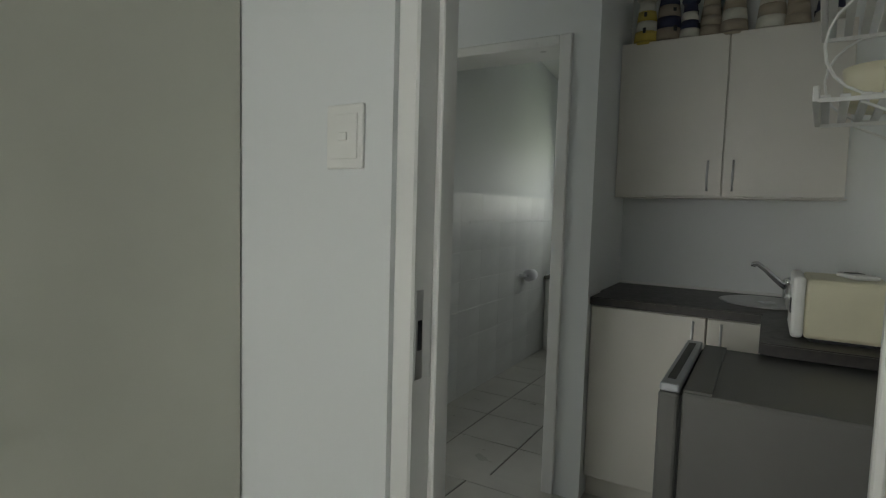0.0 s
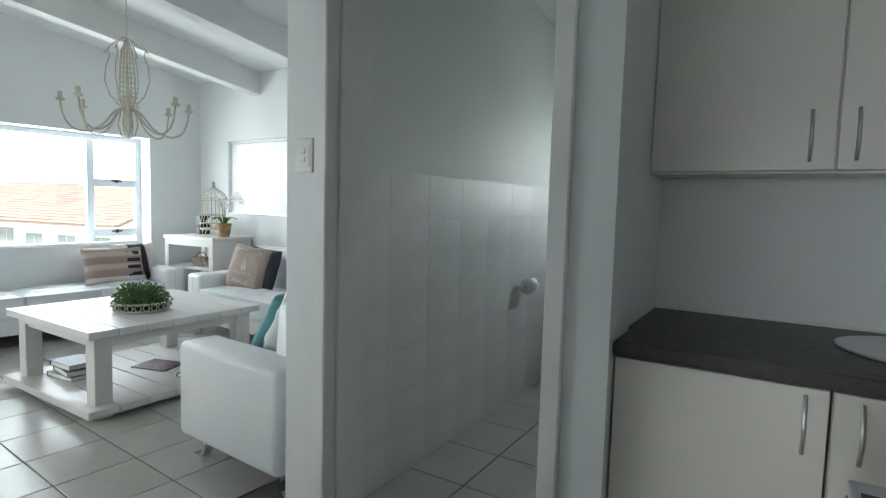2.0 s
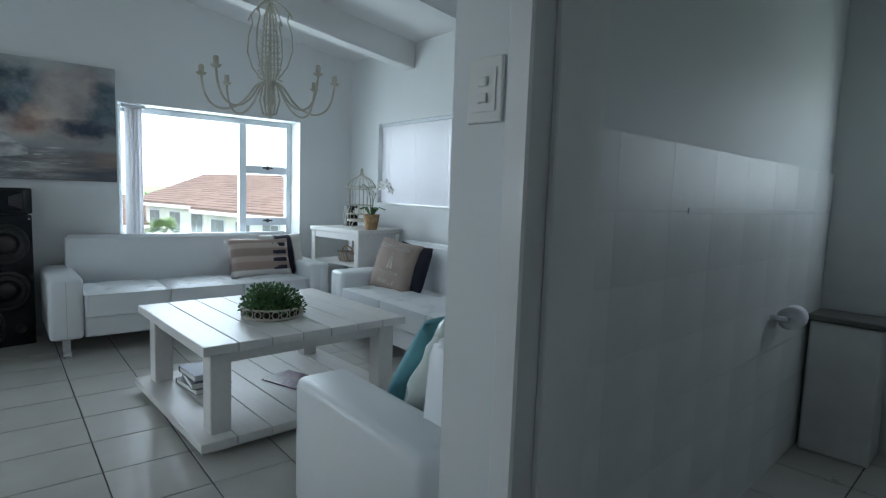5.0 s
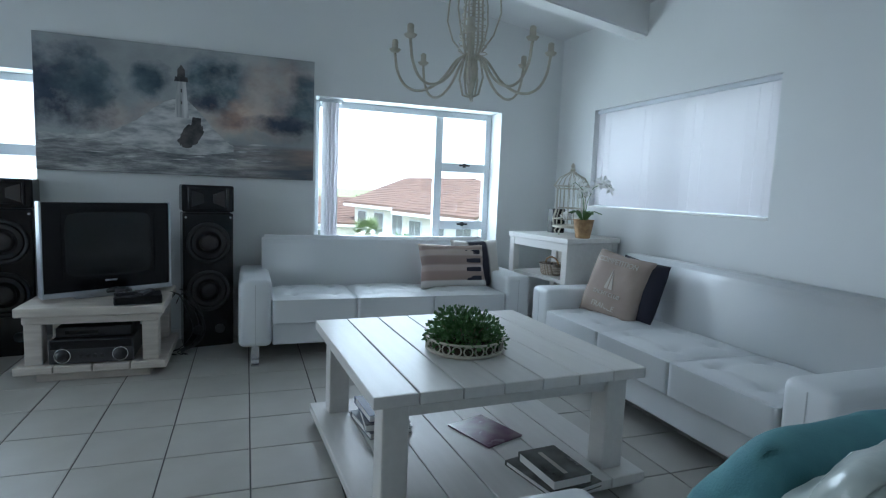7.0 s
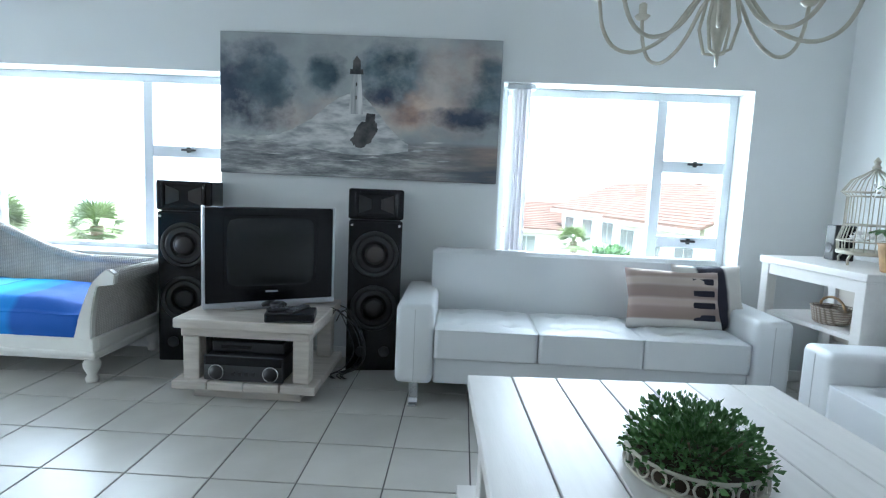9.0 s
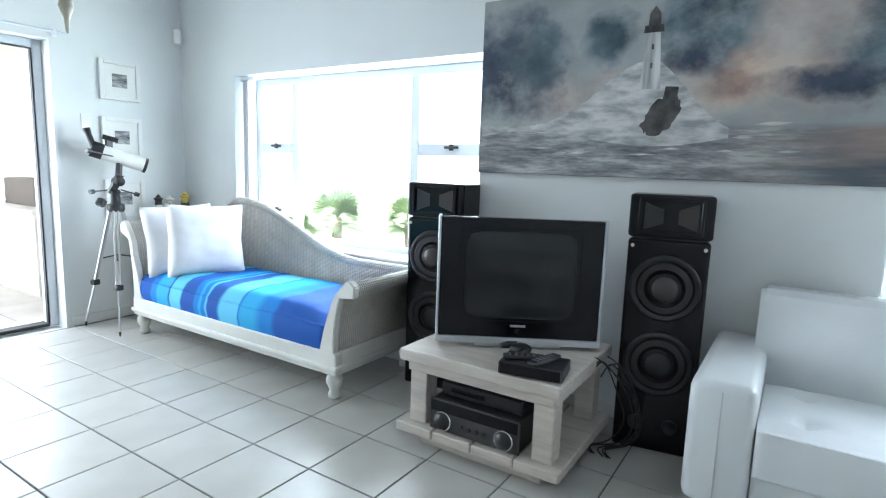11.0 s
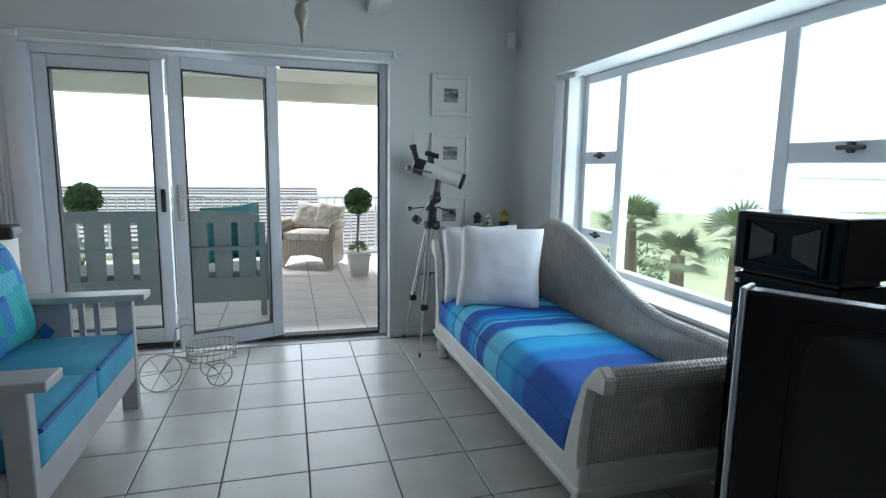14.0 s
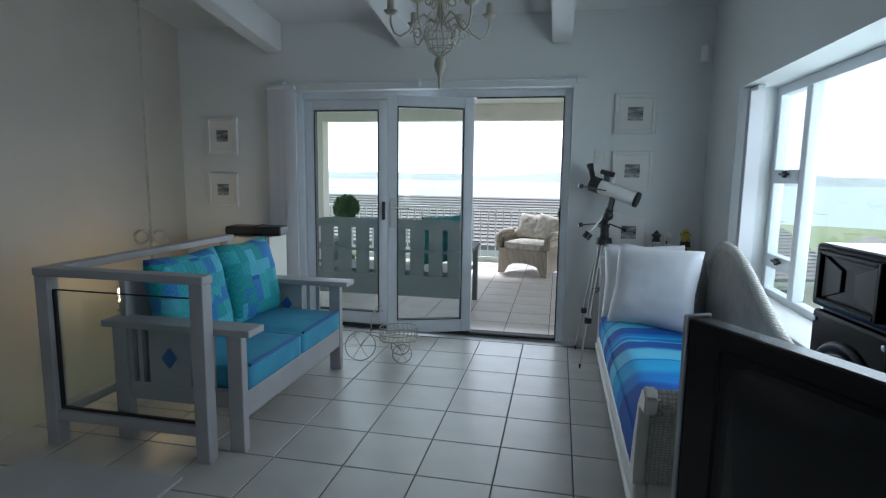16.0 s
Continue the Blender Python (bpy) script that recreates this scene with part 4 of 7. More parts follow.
part("gasket", box(-0.285, -0.008, 0.181, 0.475, 0.008, 0.192), RUBBER, bl)
part("gasket", box(-0.285, -0.006, 0.786, 0.475, 0.006, 0.791), RUBBER, bl)


# ---- pictures and fittings on the walls ----


def paint_mat():
    """A stormy sea under clouds, as printed on the canvas; y runs along it, z up it."""
    m = mat("printed_canvas", (0.3, 0.3, 0.3), 0.75, bump=0.3, bscale=300)
    n, l = m.node_tree.nodes, m.node_tree.links
    co, sp = n.new("ShaderNodeTexCoord"), n.new("ShaderNodeSeparateXYZ")
    l.new(co.outputs["Object"], sp.inputs[0])

    def ns(scale, detail, stretch=(1, 1, 1), rough=0.55):
        mp, t = n.new("ShaderNodeMapping"), n.new("ShaderNodeTexNoise")
        mp.inputs["Scale"].default_value = stretch
        t.inputs["Scale"].default_value, t.inputs["Detail"].default_value, t.inputs["Roughness"].default_value = scale, detail, rough
        l.new(co.outputs["Object"], mp.inputs[0]), l.new(mp.outputs[0], t.inputs[0])
        return t.outputs[0]

    def ramp(src, stops):
        r = n.new("ShaderNodeValToRGB")
        while len(r.color_ramp.elements) < len(stops):
            r.color_ramp.elements.new(0.5)
        for e, (p, c) in zip(r.color_ramp.elements, stops):
            e.position, e.color = p, (*c, 1)
        l.new(src, r.inputs[0])
        return r.outputs[0]

    def mix(fac, a, b):
        x = n.new("ShaderNodeMixRGB")
        l.new(fac, x.inputs[0]), l.new(a, x.inputs[1]), l.new(b, x.inputs[2])
        return x.outputs[0]

    def line(src, a, b):
        r = n.new("ShaderNodeMapRange")
        r.inputs[1].default_value, r.inputs[2].default_value = a, b
        l.new(src, r.inputs[0])
        return r.outputs[0]
    def blob(y, z, ry, rz, ragged=1.15):
        """A soft ragged patch about y, z."""
        acc = None
        for src, c, r in ((sp.outputs[1], y, ry), (sp.outputs[2], z, rz)):
            d, q = n.new("ShaderNodeMath"), n.new("ShaderNodeMath")
            d.operation, d.inputs[1].default_value, d.inputs[2].default_value = "MULTIPLY_ADD", 1 / r, -c / r
            q.operation = "MULTIPLY"
            l.new(src, d.inputs[0]), l.new(d.outputs[0], q.inputs[0]), l.new(d.outputs[0], q.inputs[1])
            if acc:
                t = n.new("ShaderNodeMath")
                l.new(acc, t.inputs[0]), l.new(q.outputs[0], t.inputs[1])
                acc = t.outputs[0]
            else:
                acc = q.outputs[0]
        w = n.new("ShaderNodeMath")
        w.operation, w.inputs[1].default_value = "MULTIPLY_ADD", -ragged * 4
        l.new(ns(4.5, 8, (1, 1, 1.2), 0.6), w.inputs[0]), l.new(acc, w.inputs[2])
        return line(w.outputs[0], 1.6 - ragged * 2, 0.1 - ragged * 2)

    slate = ramp(ns(3.2, 7, (1, 1, 1.3), 0.55), [(0.35, (0.04, 0.068, 0.09)), (0.5, (0.085, 0.125, 0.15)), (0.66, (0.20, 0.25, 0.28))])
    dark = ramp(ns(3.2, 7, (1, 1, 1.3), 0.55), [(0.35, (0.022, 0.034, 0.06)), (0.52, (0.05, 0.065, 0.10)), (0.68, (0.15, 0.16, 0.19))])
    peach = ramp(ns(3.0, 7, (1, 1, 1.4), 0.55), [(0.33, (0.17, 0.12, 0.12)), (0.5, (0.38, 0.26, 0.21)), (0.66, (0.60, 0.48, 0.40))])
    rosy = ramp(ns(3.0, 7, (1, 1, 1.4), 0.55), [(0.35, (0.20, 0.18, 0.18)), (0.5, (0.36, 0.31, 0.29)), (0.66, (0.48, 0.44, 0.41))])
    sky_c = ramp(ns(1.6, 6, (1, 1, 1.3)), [(0.35, (0.25, 0.27, 0.28)), (0.5, (0.33, 0.35, 0.355)), (0.65, (0.42, 0.43, 0.43))])
    for patch, args in ((rosy, (1.05, 0.42, 0.9, 0.14)), (dark, (0.12, 0.58, 0.34, 0.28)), (slate, (0.34, 0.64, 0.20, 0.16)), (slate, (0.72, 0.70, 0.14, 0.13)), (slate, (1.22, 0.72, 0.25, 0.19)), (dark, (1.18, 0.56, 0.16, 0.07)), (peach, (1.42, 0.48, 0.24, 0.13)), (rosy, (1.66, 0.72, 0.28, 0.24)), (slate, (1.84, 0.60, 0.14, 0.22)), (dark, (1.70, 0.43, 0.30, 0.07))):
        sky_c = mix(blob(*args), sky_c, patch)
    sea_c = ramp(ns(9, 8, (1, 0.35, 2.2), 0.7), [(0.36, (0.09, 0.10, 0.11)), (0.5, (0.24, 0.245, 0.25)), (0.64, (0.50, 0.50, 0.49))])
    dusk = ramp(ns(4, 4, (1, 0.3, 2)), [(0.4, (0.08, 0.095, 0.115)), (0.65, (0.30, 0.23, 0.20))])
    sea_c = mix(line(sp.outputs[1], 1.2, 1.8), sea_c, dusk)
    l.new(mix(line(sp.outputs[2], 0.27, 0.235), sky_c, sea_c), n["Principled BSDF"].inputs["Base Color"])
    return m


cv = thing("canvas_painting", "wide canvas print of a lighthouse in a stormy sea", "painting", XW, 0.368, 1.252)
cv.scale = (1, 1.861 / 1.91, 0.923 / 0.97)
part("canvas", box(0.002, 0, 0, 0.038, 1.91, 0.97, 0.003, 1), paint_mat(), cv)
FOAM = mat("printed_foam", (0.58, 0.58, 0.57), 0.75, col2=(0.27, 0.28, 0.29), scale=12, bump=0.2, stretch=(1, 0.7, 2.2))
PRW = mat("printed_white", (0.62, 0.62, 0.61), 0.75, col2=(0.22, 0.23, 0.24), scale=9, stretch=(1, 3, 0.3))
PRD = mat("printed_dark", (0.03, 0.03, 0.035), 0.75, col2=(0.10, 0.095, 0.09), scale=16)
# a wave that climbs to the rock and falls away behind it
wave = []
for k in range(49):
    t = k / 48
    u = 0.02 + 1.28 * t
    v = 0.27 + 0.28 * math.exp(-((u - 0.95) / 0.23) ** 2) + 0.10 * math.exp(-((u - 0.70) / 0.22) ** 2) - 0.05 * max(0.0, (u - 1.0) / 0.3)
    wave.append((u, v + 0.014 * noise.noise((t * 22, 3, 0)) + 0.008 * noise.noise((t * 60, 9, 0))))
wave += [(1.30 - 1.28 * k / 12, 0.20 - 0.04 * math.sin(k * 0.5)) for k in range(13)]
part("print", slab(wave, 0.001, "yz", (0.0382, 0, 0)), FOAM, cv, "white breaking wave")
rnd = random.Random(4)
rock = [(1.00 + (0.085 + 0.03 * noise.noise((3 * math.cos(a), 3 * math.sin(a), 2))) * math.cos(a - 0.5), 0.31 + (0.10 + 0.03 * noise.noise((4 * math.cos(a), 4 * math.sin(a), 7))) * math.sin(a)) for a in [k * 2 * math.pi / 48 for k in range(48)]]
part("print", slab(rock, 0.001, "yz", (0.0395, 0, 0)), PRD, cv, "dark rock")
part("print", slab([(0.885, 0.44), (0.985, 0.44), (0.965, 0.71), (0.905, 0.71)], 0.001, "yz", (0.0395, 0, 0)), PRW, cv, "white lighthouse tower")
part("print", slab([(0.888, 0.71), (0.982, 0.71), (0.978, 0.745), (0.892, 0.745)], 0.001, "yz", (0.041, 0, 0)), PRD, cv, "dark lighthouse gallery")
part("print", slab([(0.908, 0.745), (0.962, 0.745), (0.960, 0.80), (0.935, 0.835), (0.910, 0.80)], 0.001, "yz", (0.041, 0, 0)), PRD, cv, "dark lighthouse lantern")
part("print", slab([(1.00, 0.38), (1.065, 0.375), (1.07, 0.445), (1.01, 0.45)], 0.001, "yz", (0.0408, 0, 0)), PRD, cv, "dark lighthouse base")
for k in range(2):
    part("print", slab([(0.93, 0.54 + 0.09 * k), (0.94, 0.54 + 0.09 * k), (0.94, 0.565 + 0.09 * k), (0.93, 0.565 + 0.09 * k)], 0.001, "yz", (0.0402, 0, 0)), PRD, cv, "dark lighthouse window")
for k in range(26):
    u, v = rnd.uniform(0.25, 1.5), rnd.uniform(0.10, 0.30)
    ln = rnd.uniform(0.05, 0.16)
    part("print", slab([(u, v), (u + ln * 0.5, v + 0.008), (u + ln, v + 0.002), (u + ln * 0.5, v - 0.004)], 0.0006, "yz", (0.0396, 0, 0)), FOAM, cv, "streak of foam")


def small_picture(x, z, w, h, label):
    p = thing("framed_picture", label, "picture", x, YS, z, 180, "small white framed pictures")
    for a in ((-w / 2, 0, -w / 2 + 0.03, h), (w / 2 - 0.03, 0, w / 2, h), (-w / 2 + 0.03, 0, w / 2 - 0.03, 0.03), (-w / 2 + 0.03, h - 0.03, w / 2 - 0.03, h)):
        part("frame", box(a[0], -0.03, a[1], a[2], -0.001, a[3], 0.003, 1), WHITEF, p)
    part("mount", box(-w / 2 + 0.03, -0.016, 0.03, w / 2 - 0.03, -0.002, h - 0.03), MOUNT, p)
    part("photograph", box(-0.055, -0.019, h / 2 - 0.05, 0.055, -0.0165, h / 2 + 0.05), PHOTO, p, "small grey beach photograph")
    return p


PHOTO = mat("grey_photograph", (0.42, 0.43, 0.44), 0.6, col2=(0.05, 0.05, 0.06), scale=22, stretch=(0.6, 1, 2.2))
for z in (1.695, 1.27, 0.80):
    small_picture(-6.18, z, 0.30, 0.295, "white framed small photograph on the wall beside the door")
small_picture(-2.71, 1.52, 0.30, 0.32, "white framed small photograph above the stairwell")
small_picture(-2.70, 1.06, 0.30, 0.30, "white framed small photograph above the stairwell")

bp = thing("blue_picture", "black framed print of a blue ocean wave", "picture", -3.77, YN, 1.183)
SEAP = mat("printed_blue_wave", (0.10, 0.42, 0.55), 0.5, col2=(0.015, 0.12, 0.24), scale=5, bump=0)
for a in ((0, 0, 0.05, 0.61), (0.70, 0, 0.75, 0.61), (0.05, 0, 0.70, 0.05), (0.05, 0.56, 0.70, 0.61)):
    part("frame", box(a[0], -0.035, a[1], a[2], -0.001, a[3], 0.006, 2), DARKF, bp)
part("mount", box(0.05, -0.014, 0.05, 0.70, -0.001, 0.56), BLACKM, bp)
part("print", box(0.10, -0.018, 0.11, 0.65, -0.0145, 0.50), SEAP, bp, "blue wave print")


def switch(x, y, z, w, h, n, label, rz=0):
    s = thing("light_switch", label, "switch", x, y, z, rz)
    part("plate", box(-w / 2, -0.010, -h / 2, w / 2, -0.0005, h / 2, 0.003, 2), PLASTIC, s)
    part("inset", box(-w / 2 + 0.012, -0.0125, -h / 2 + 0.02, w / 2 - 0.012, -0.0101, h / 2 - 0.02, 0.001, 1), PLASTIC, s)
    for k in range(n):
        zc = (k - (n - 1) / 2) * 0.03
        part("rocker", box(-0.012, -0.017, zc - 0.009, 0.012, -0.0126, zc + 0.009, 0.003, 2), PLASTIC, s)
    return s


switch(-0.955, 0.665, 1.472, 0.10, 0.13, 1, "white rectangular light switch by the bedroom doorway")
askew(switch(-2.087, 2.22, 1.453, 0.085, 0.12, 2, "white double light switch beside the toilet doorway"))
switch(-5.93, YS, 1.52, 0.07, 0.11, 1, "white light switch beside the terrace door", 180)
al = thing("alarm_sensor", "small white motion sensor in the corner", "sensor", -6.63, -2.47, 2.25, 135)
part("body", box(-0.03, -0.03, -0.06, 0.03, 0.03, 0.06, 0.012, 3), PLASTIC, al)

# ---- chandeliers ----


def candle(parent, x, y, z, bulb=None):
    part("drip_pan", turned([(0.004, -0.016), (0.022, -0.010), (0.034, 0.004), (0.030, 0.007), (0.012, 0.006)], 14, (x, y, z)), IRON, parent, "", True)
    part("candle_tube", turned([(0.017, 0.004), (0.017, 0.052), (0.011, 0.058)], 12, (x, y, z)), IRON, parent, "cream candle sleeve")
    if bulb:
        part("bulb", turned([(0.006, 0.05), (0.014, 0.065), (0.012, 0.085), (0.003, 0.105)], 12, (x, y, z)), bulb, parent, "lit flame-shaped bulb", True)


def chain(parent, z0, z1, wire=0.0025):
    n = int((z1 - z0) / 0.028)
    for k in range(n):
        z = z0 + (k + 0.5) * (z1 - z0) / n
        pts = [(0.008 * math.cos(a) if k % 2 else 0, 0 if k % 2 else 0.008 * math.cos(a), z + 0.019 * math.sin(a)) for a in [j * math.pi / 4 for j in range(8)]]
        part("chain_link", tube(pts, wire, 5, closed=True), IRON, parent)


ch = thing("chandelier", "cream painted iron chandelier with eight curved candle arms", "chandelier", -5.08, 2.915, 1.728, 10)
for k in range(8):
    a = 2 * math.pi * k / 8 + 0.2
    r = 0.435
    c, s2 = math.cos(a), math.sin(a)
    zo = 0.0
    part("arm", tube(eased([(c * q * r, s2 * q * r, z) for q, z in ((0.06, 0.25), (0.20, 0.215), (0.36, 0.12), (0.52, 0.065), (0.70, 0.045 + zo), (0.86, 0.075 + zo), (0.96, 0.15 + zo), (1.0, 0.25 + zo))]), 0.0075, 8), IRON, ch, "", True)
    candle(ch, c * r, s2 * r, 0.265 + zo)
for k in range(4):
    a = math.pi / 2 * k + 0.5
    c, s2 = math.cos(a), math.sin(a)
    part("cage_bar", tube([(c * q, s2 * q, z) for q, z in ((0.03, 0.22), (0.06, 0.32), (0.055, 0.5), (0.04, 0.68), (0.01, 0.76))], 0.006, 6), IRON, ch, "", True)
    part("outer_scroll", tube([(c * q, s2 * q, z) for q, z in ((0.06, 0.26), (0.13, 0.34), (0.17, 0.45), (0.16, 0.56), (0.13, 0.64), (0.145, 0.70), (0.165, 0.66), (0.12, 0.72), (0.05, 0.77), (0.0, 0.775))], 0.005, 8), IRON, ch, "", True)
    part("drop", tube([(c * q, s2 * q, z) for q, z in ((0.05, 0.24), (0.075, 0.12), (0.05, 0.03), (0.012, 0.02))], 0.006, 6), IRON, ch, "", True)
hel = []
for k in range(140):
    t = k / 139
    hel.append(((0.085 - 0.045 * t) * math.cos(k * 0.55), (0.085 - 0.045 * t) * math.sin(k * 0.55), 0.25 + 0.45 * t))
part("wire_spiral", tube(hel, 0.003, 5), IRON, ch, "wound wire spiral", True)
part("finial", turned([(0.002, 0.0), (0.012, 0.03), (0.02, 0.07), (0.035, 0.13), (0.03, 0.19), (0.012, 0.24), (0.008, 0.77), (0.002, 0.78)], 14), IRON, ch, "", True)
chain(ch, 0.78, 1.12)
part("ceiling_rose", turned([(0.03, 1.115), (0.05, 1.125), (0.05, 1.15), (0.02, 1.16)], 18), IRON, ch)

ch2 = thing("chandelier", "cream painted wire chandelier with scrolled arms near the terrace door", "chandelier", -5.06, -0.76, 1.78)
part("finial", turned([(0.004, 0), (0.008, 0.02), (0.011, 0.06), (0.022, 0.085), (0.03, 0.11), (0.022, 0.14), (0.012, 0.15)], 16), IRON, ch2, "", True)
for k in range(8):
    a = math.pi / 4 * k
    c, s2 = math.cos(a), math.sin(a)
    part("cage_bar", tube([(c * q, s2 * q, z) for q, z in ((0.012, 0.15), (0.055, 0.18), (0.07, 0.22), (0.072, 0.26), (0.03, 0.29), (0.012, 0.36), (0.01, 0.6))], 0.004, 5), IRON, ch2, "", True)
for z, r in ((0.215, 0.07), (0.25, 0.074), (0.18, 0.055)):
    part("cage_ring", tube([(r * math.cos(j * math.pi / 10), r * math.sin(j * math.pi / 10), z) for j in range(20)], 0.003, 5, closed=True), IRON, ch2)
for k in range(6):
    a = math.pi / 3 * k + 0.3
    c, s2 = math.cos(a), math.sin(a)
    sc2 = [(0.02, 0.30), (0.08, 0.34), (0.12, 0.31), (0.15, 0.26), (0.19, 0.235), (0.22, 0.25), (0.235, 0.29), (0.235, 0.34)]
    part("arm", tube([(c * q, s2 * q, z) for q, z in sc2], 0.005, 6), IRON, ch2, "", True)
    part("scroll", tube([(c * (0.11 + 0.03 * math.cos(j * 0.6) * (1 - j / 16)), s2 * (0.11 + 0.03 * math.cos(j * 0.6) * (1 - j / 16)), 0.25 + 0.03 * math.sin(j * 0.6) * (1 - j / 16)) for j in range(14)], 0.004, 5), IRON, ch2, "", True)
    part("scroll", tube([(c * (0.06 + 0.035 * math.cos(j * 0.6) * (1 - j / 16)), s2 * (0.06 + 0.035 * math.cos(j * 0.6) * (1 - j / 16)), 0.40 + 0.035 * math.sin(j * 0.6) * (1 - j / 16)) for j in range(14)], 0.004, 5), IRON, ch2, "", True)
    candle(ch2, c * 0.235, s2 * 0.235, 0.345)
chain(ch2, 0.6, 0.98)
part("ceiling_rose", turned([(0.03, 0.97), (0.05, 0.98), (0.05, 1.07), (0.02, 1.08)], 18), IRON, ch2)

# stairwell chandelier, lit, on a long chain
ch3 = thing("chandelier", "cream iron stairwell chandelier with lit candle bulbs on a long chain", "chandelier", -2.86, -1.42, 0.45)
for k in range(6):
    a = math.pi / 3 * k + 0.25
    c, s2 = math.cos(a), math.sin(a)
    part("arm", tube([(c * q, s2 * q, z) for q, z in ((0.02, -0.06), (0.10, -0.16), (0.18, -0.15), (0.23, -0.07), (0.24, -0.02))], 0.009, 8), IRON, ch3, "", True)
    part("scroll", tube([(c * (0.065 + 0.05 * math.cos(j * 0.6)), s2 * (0.065 + 0.05 * math.cos(j * 0.6)), 0.46 + 0.045 * math.sin(j * 0.6)) for j in range(11)], 0.008, 8), IRON, ch3, "", True)
    candle(ch3, c * 0.24, s2 * 0.24, -0.01, FLAME)
part("stem", rod((0, 0, -0.20), (0, 0, 0.50), 0.011), IRON, ch3)
chain(ch3, 0.50, 2.20, 0.004)
part("ceiling_rose", turned([(0.03, 2.19), (0.05, 2.20), (0.05, 2.34), (0.02, 2.35)], 18), IRON, ch3)
for k in (0, 2, 4):
    a = math.pi / 3 * k + 0.25
    lp = new("candle_light", bpy.data.lights.new("candle_light", "POINT"))
    lp.data.energy, lp.data.color, lp.data.shadow_soft_size = 0.45, (1.0, 0.68, 0.36), 0.02
    lp.location = (-2.86 + 0.24 * math.cos(a), -1.42 + 0.24 * math.sin(a), 0.58)

# ---- bedroom doorway, hall and kitchenette ----
cup = thing("built_in_cupboard", "cream built-in cupboard with a bow handle", "cupboard", -1.305, -0.9, 0)
part("carcass", box(-0.60, -1.6, 0, -0.02, 1.564, 2.4), CUPB, cup)
for y0, y1 in ((-0.55, 0.52), (0.524, 1.562)):
    part("door", box(-0.0195, y0, 0.08, 0, y1, 2.35, 0.003, 1), CUPB, cup)


def bow(parent, p, axis, length, out):
    """A bowed bar handle, upright; out: the way it stands off."""
    o = Vector(out)
    pts = [Vector(p) + o * (0.028 * math.sin(math.pi * t)) + Vector((0, 0, (t - 0.5) * length)) for t in [k / 10 for k in range(11)]]
    part("handle", tube(pts, 0.0055, 8), STEEL, parent, "bowed steel handle", True)


bow(cup, (0.0, 1.06, 0.99), "z", 0.20, (1, 0, 0))

wt = thing("worktop", "dark laminate L-shaped worktop of the kitchenette", "worktop", -0.4, 2.5, 0.912)
askew(wt)
part("slab", slab([(-0.586, -0.252), (0.085, -0.252), (0.085, -0.80), (0.519, -0.80), (0.519, 0.358), (-0.599, 0.358), (-0.599, -0.06), (-0.586, -0.06)], 0.038, "xy", bevel=0.004), COUNTER, wt)
part("upstand", box(-0.599, 0.346, 0.0385, 0.519, 0.358, 0.05), TRIM, wt)


def base_unit(x0, x1, hx, label):
    u = thing("base_cabinet", label, "cabinet", x0, 2.265, 0, 0, "white base cabinets")
    w = x1 - x0
    part("body", box(0.002, 0.02, 0.10, w - 0.002, 0.59, 0.908), CAB, u)
    part("plinth", box(0.002, 0.05, 0, w - 0.002, 0.07, 0.10), CAB, u)
    d = part("door", box(0.003, 0, 0.11, w - 0.003, 0.0195, 0.905, 0.002, 1), CAB, u)
    thing_handle(d, hx)
    return askew(u)


def thing_handle(d, hx):
    pts = [(hx, -0.028 * math.sin(math.pi * t), 0.82 + (t - 0.5) * 0.135) for t in [k / 10 for k in range(11)]]
    return part("handle", tube(pts, 0.005, 8), STEEL, d, "bowed steel handle", True)


base_unit(-0.985, -0.509, 0.428, "white melamine base cabinet under the worktop")
base_unit(-0.507, -0.293, 0.055, "narrow white melamine base cabinet in the corner")
eb = thing("base_cabinet", "white melamine base cabinet under the short worktop", "cabinet", -0.29, 1.80, 0, 0, "white base cabinets")
askew(eb)
part("body", box(0.0, 0, 0.0, 0.39, 0.37, 0.908), CAB, eb)

uc = thing("wall_cabinet", "white melamine wall cabinet with two doors", "cabinet", -1.0, 2.66, 1.400)
askew(uc)
part("body", box(0.001, 0.0205, 0.016, 0.955, 0.199, 0.755), CAB, uc)
part("bottom_board", box(0.001, -0.003, 0.008, 0.965, 0.199, 0.0155, 0.002, 1), CAB, uc)
for a, b, h in ((0.001, 0.483, 0.424), (0.487, 0.955, 0.53)):
    d = part("door", box(a + 0.001, 0, 0.018, b, 0.0195, 0.765, 0.002, 1), CAB, uc)
    part("handle", tube([(h, -0.026 * math.sin(math.pi * t), 0.114 + (t - 0.5) * 0.14) for t in [k / 10 for k in range(11)]], 0.005, 8), STEEL, d, "bowed steel handle", True)


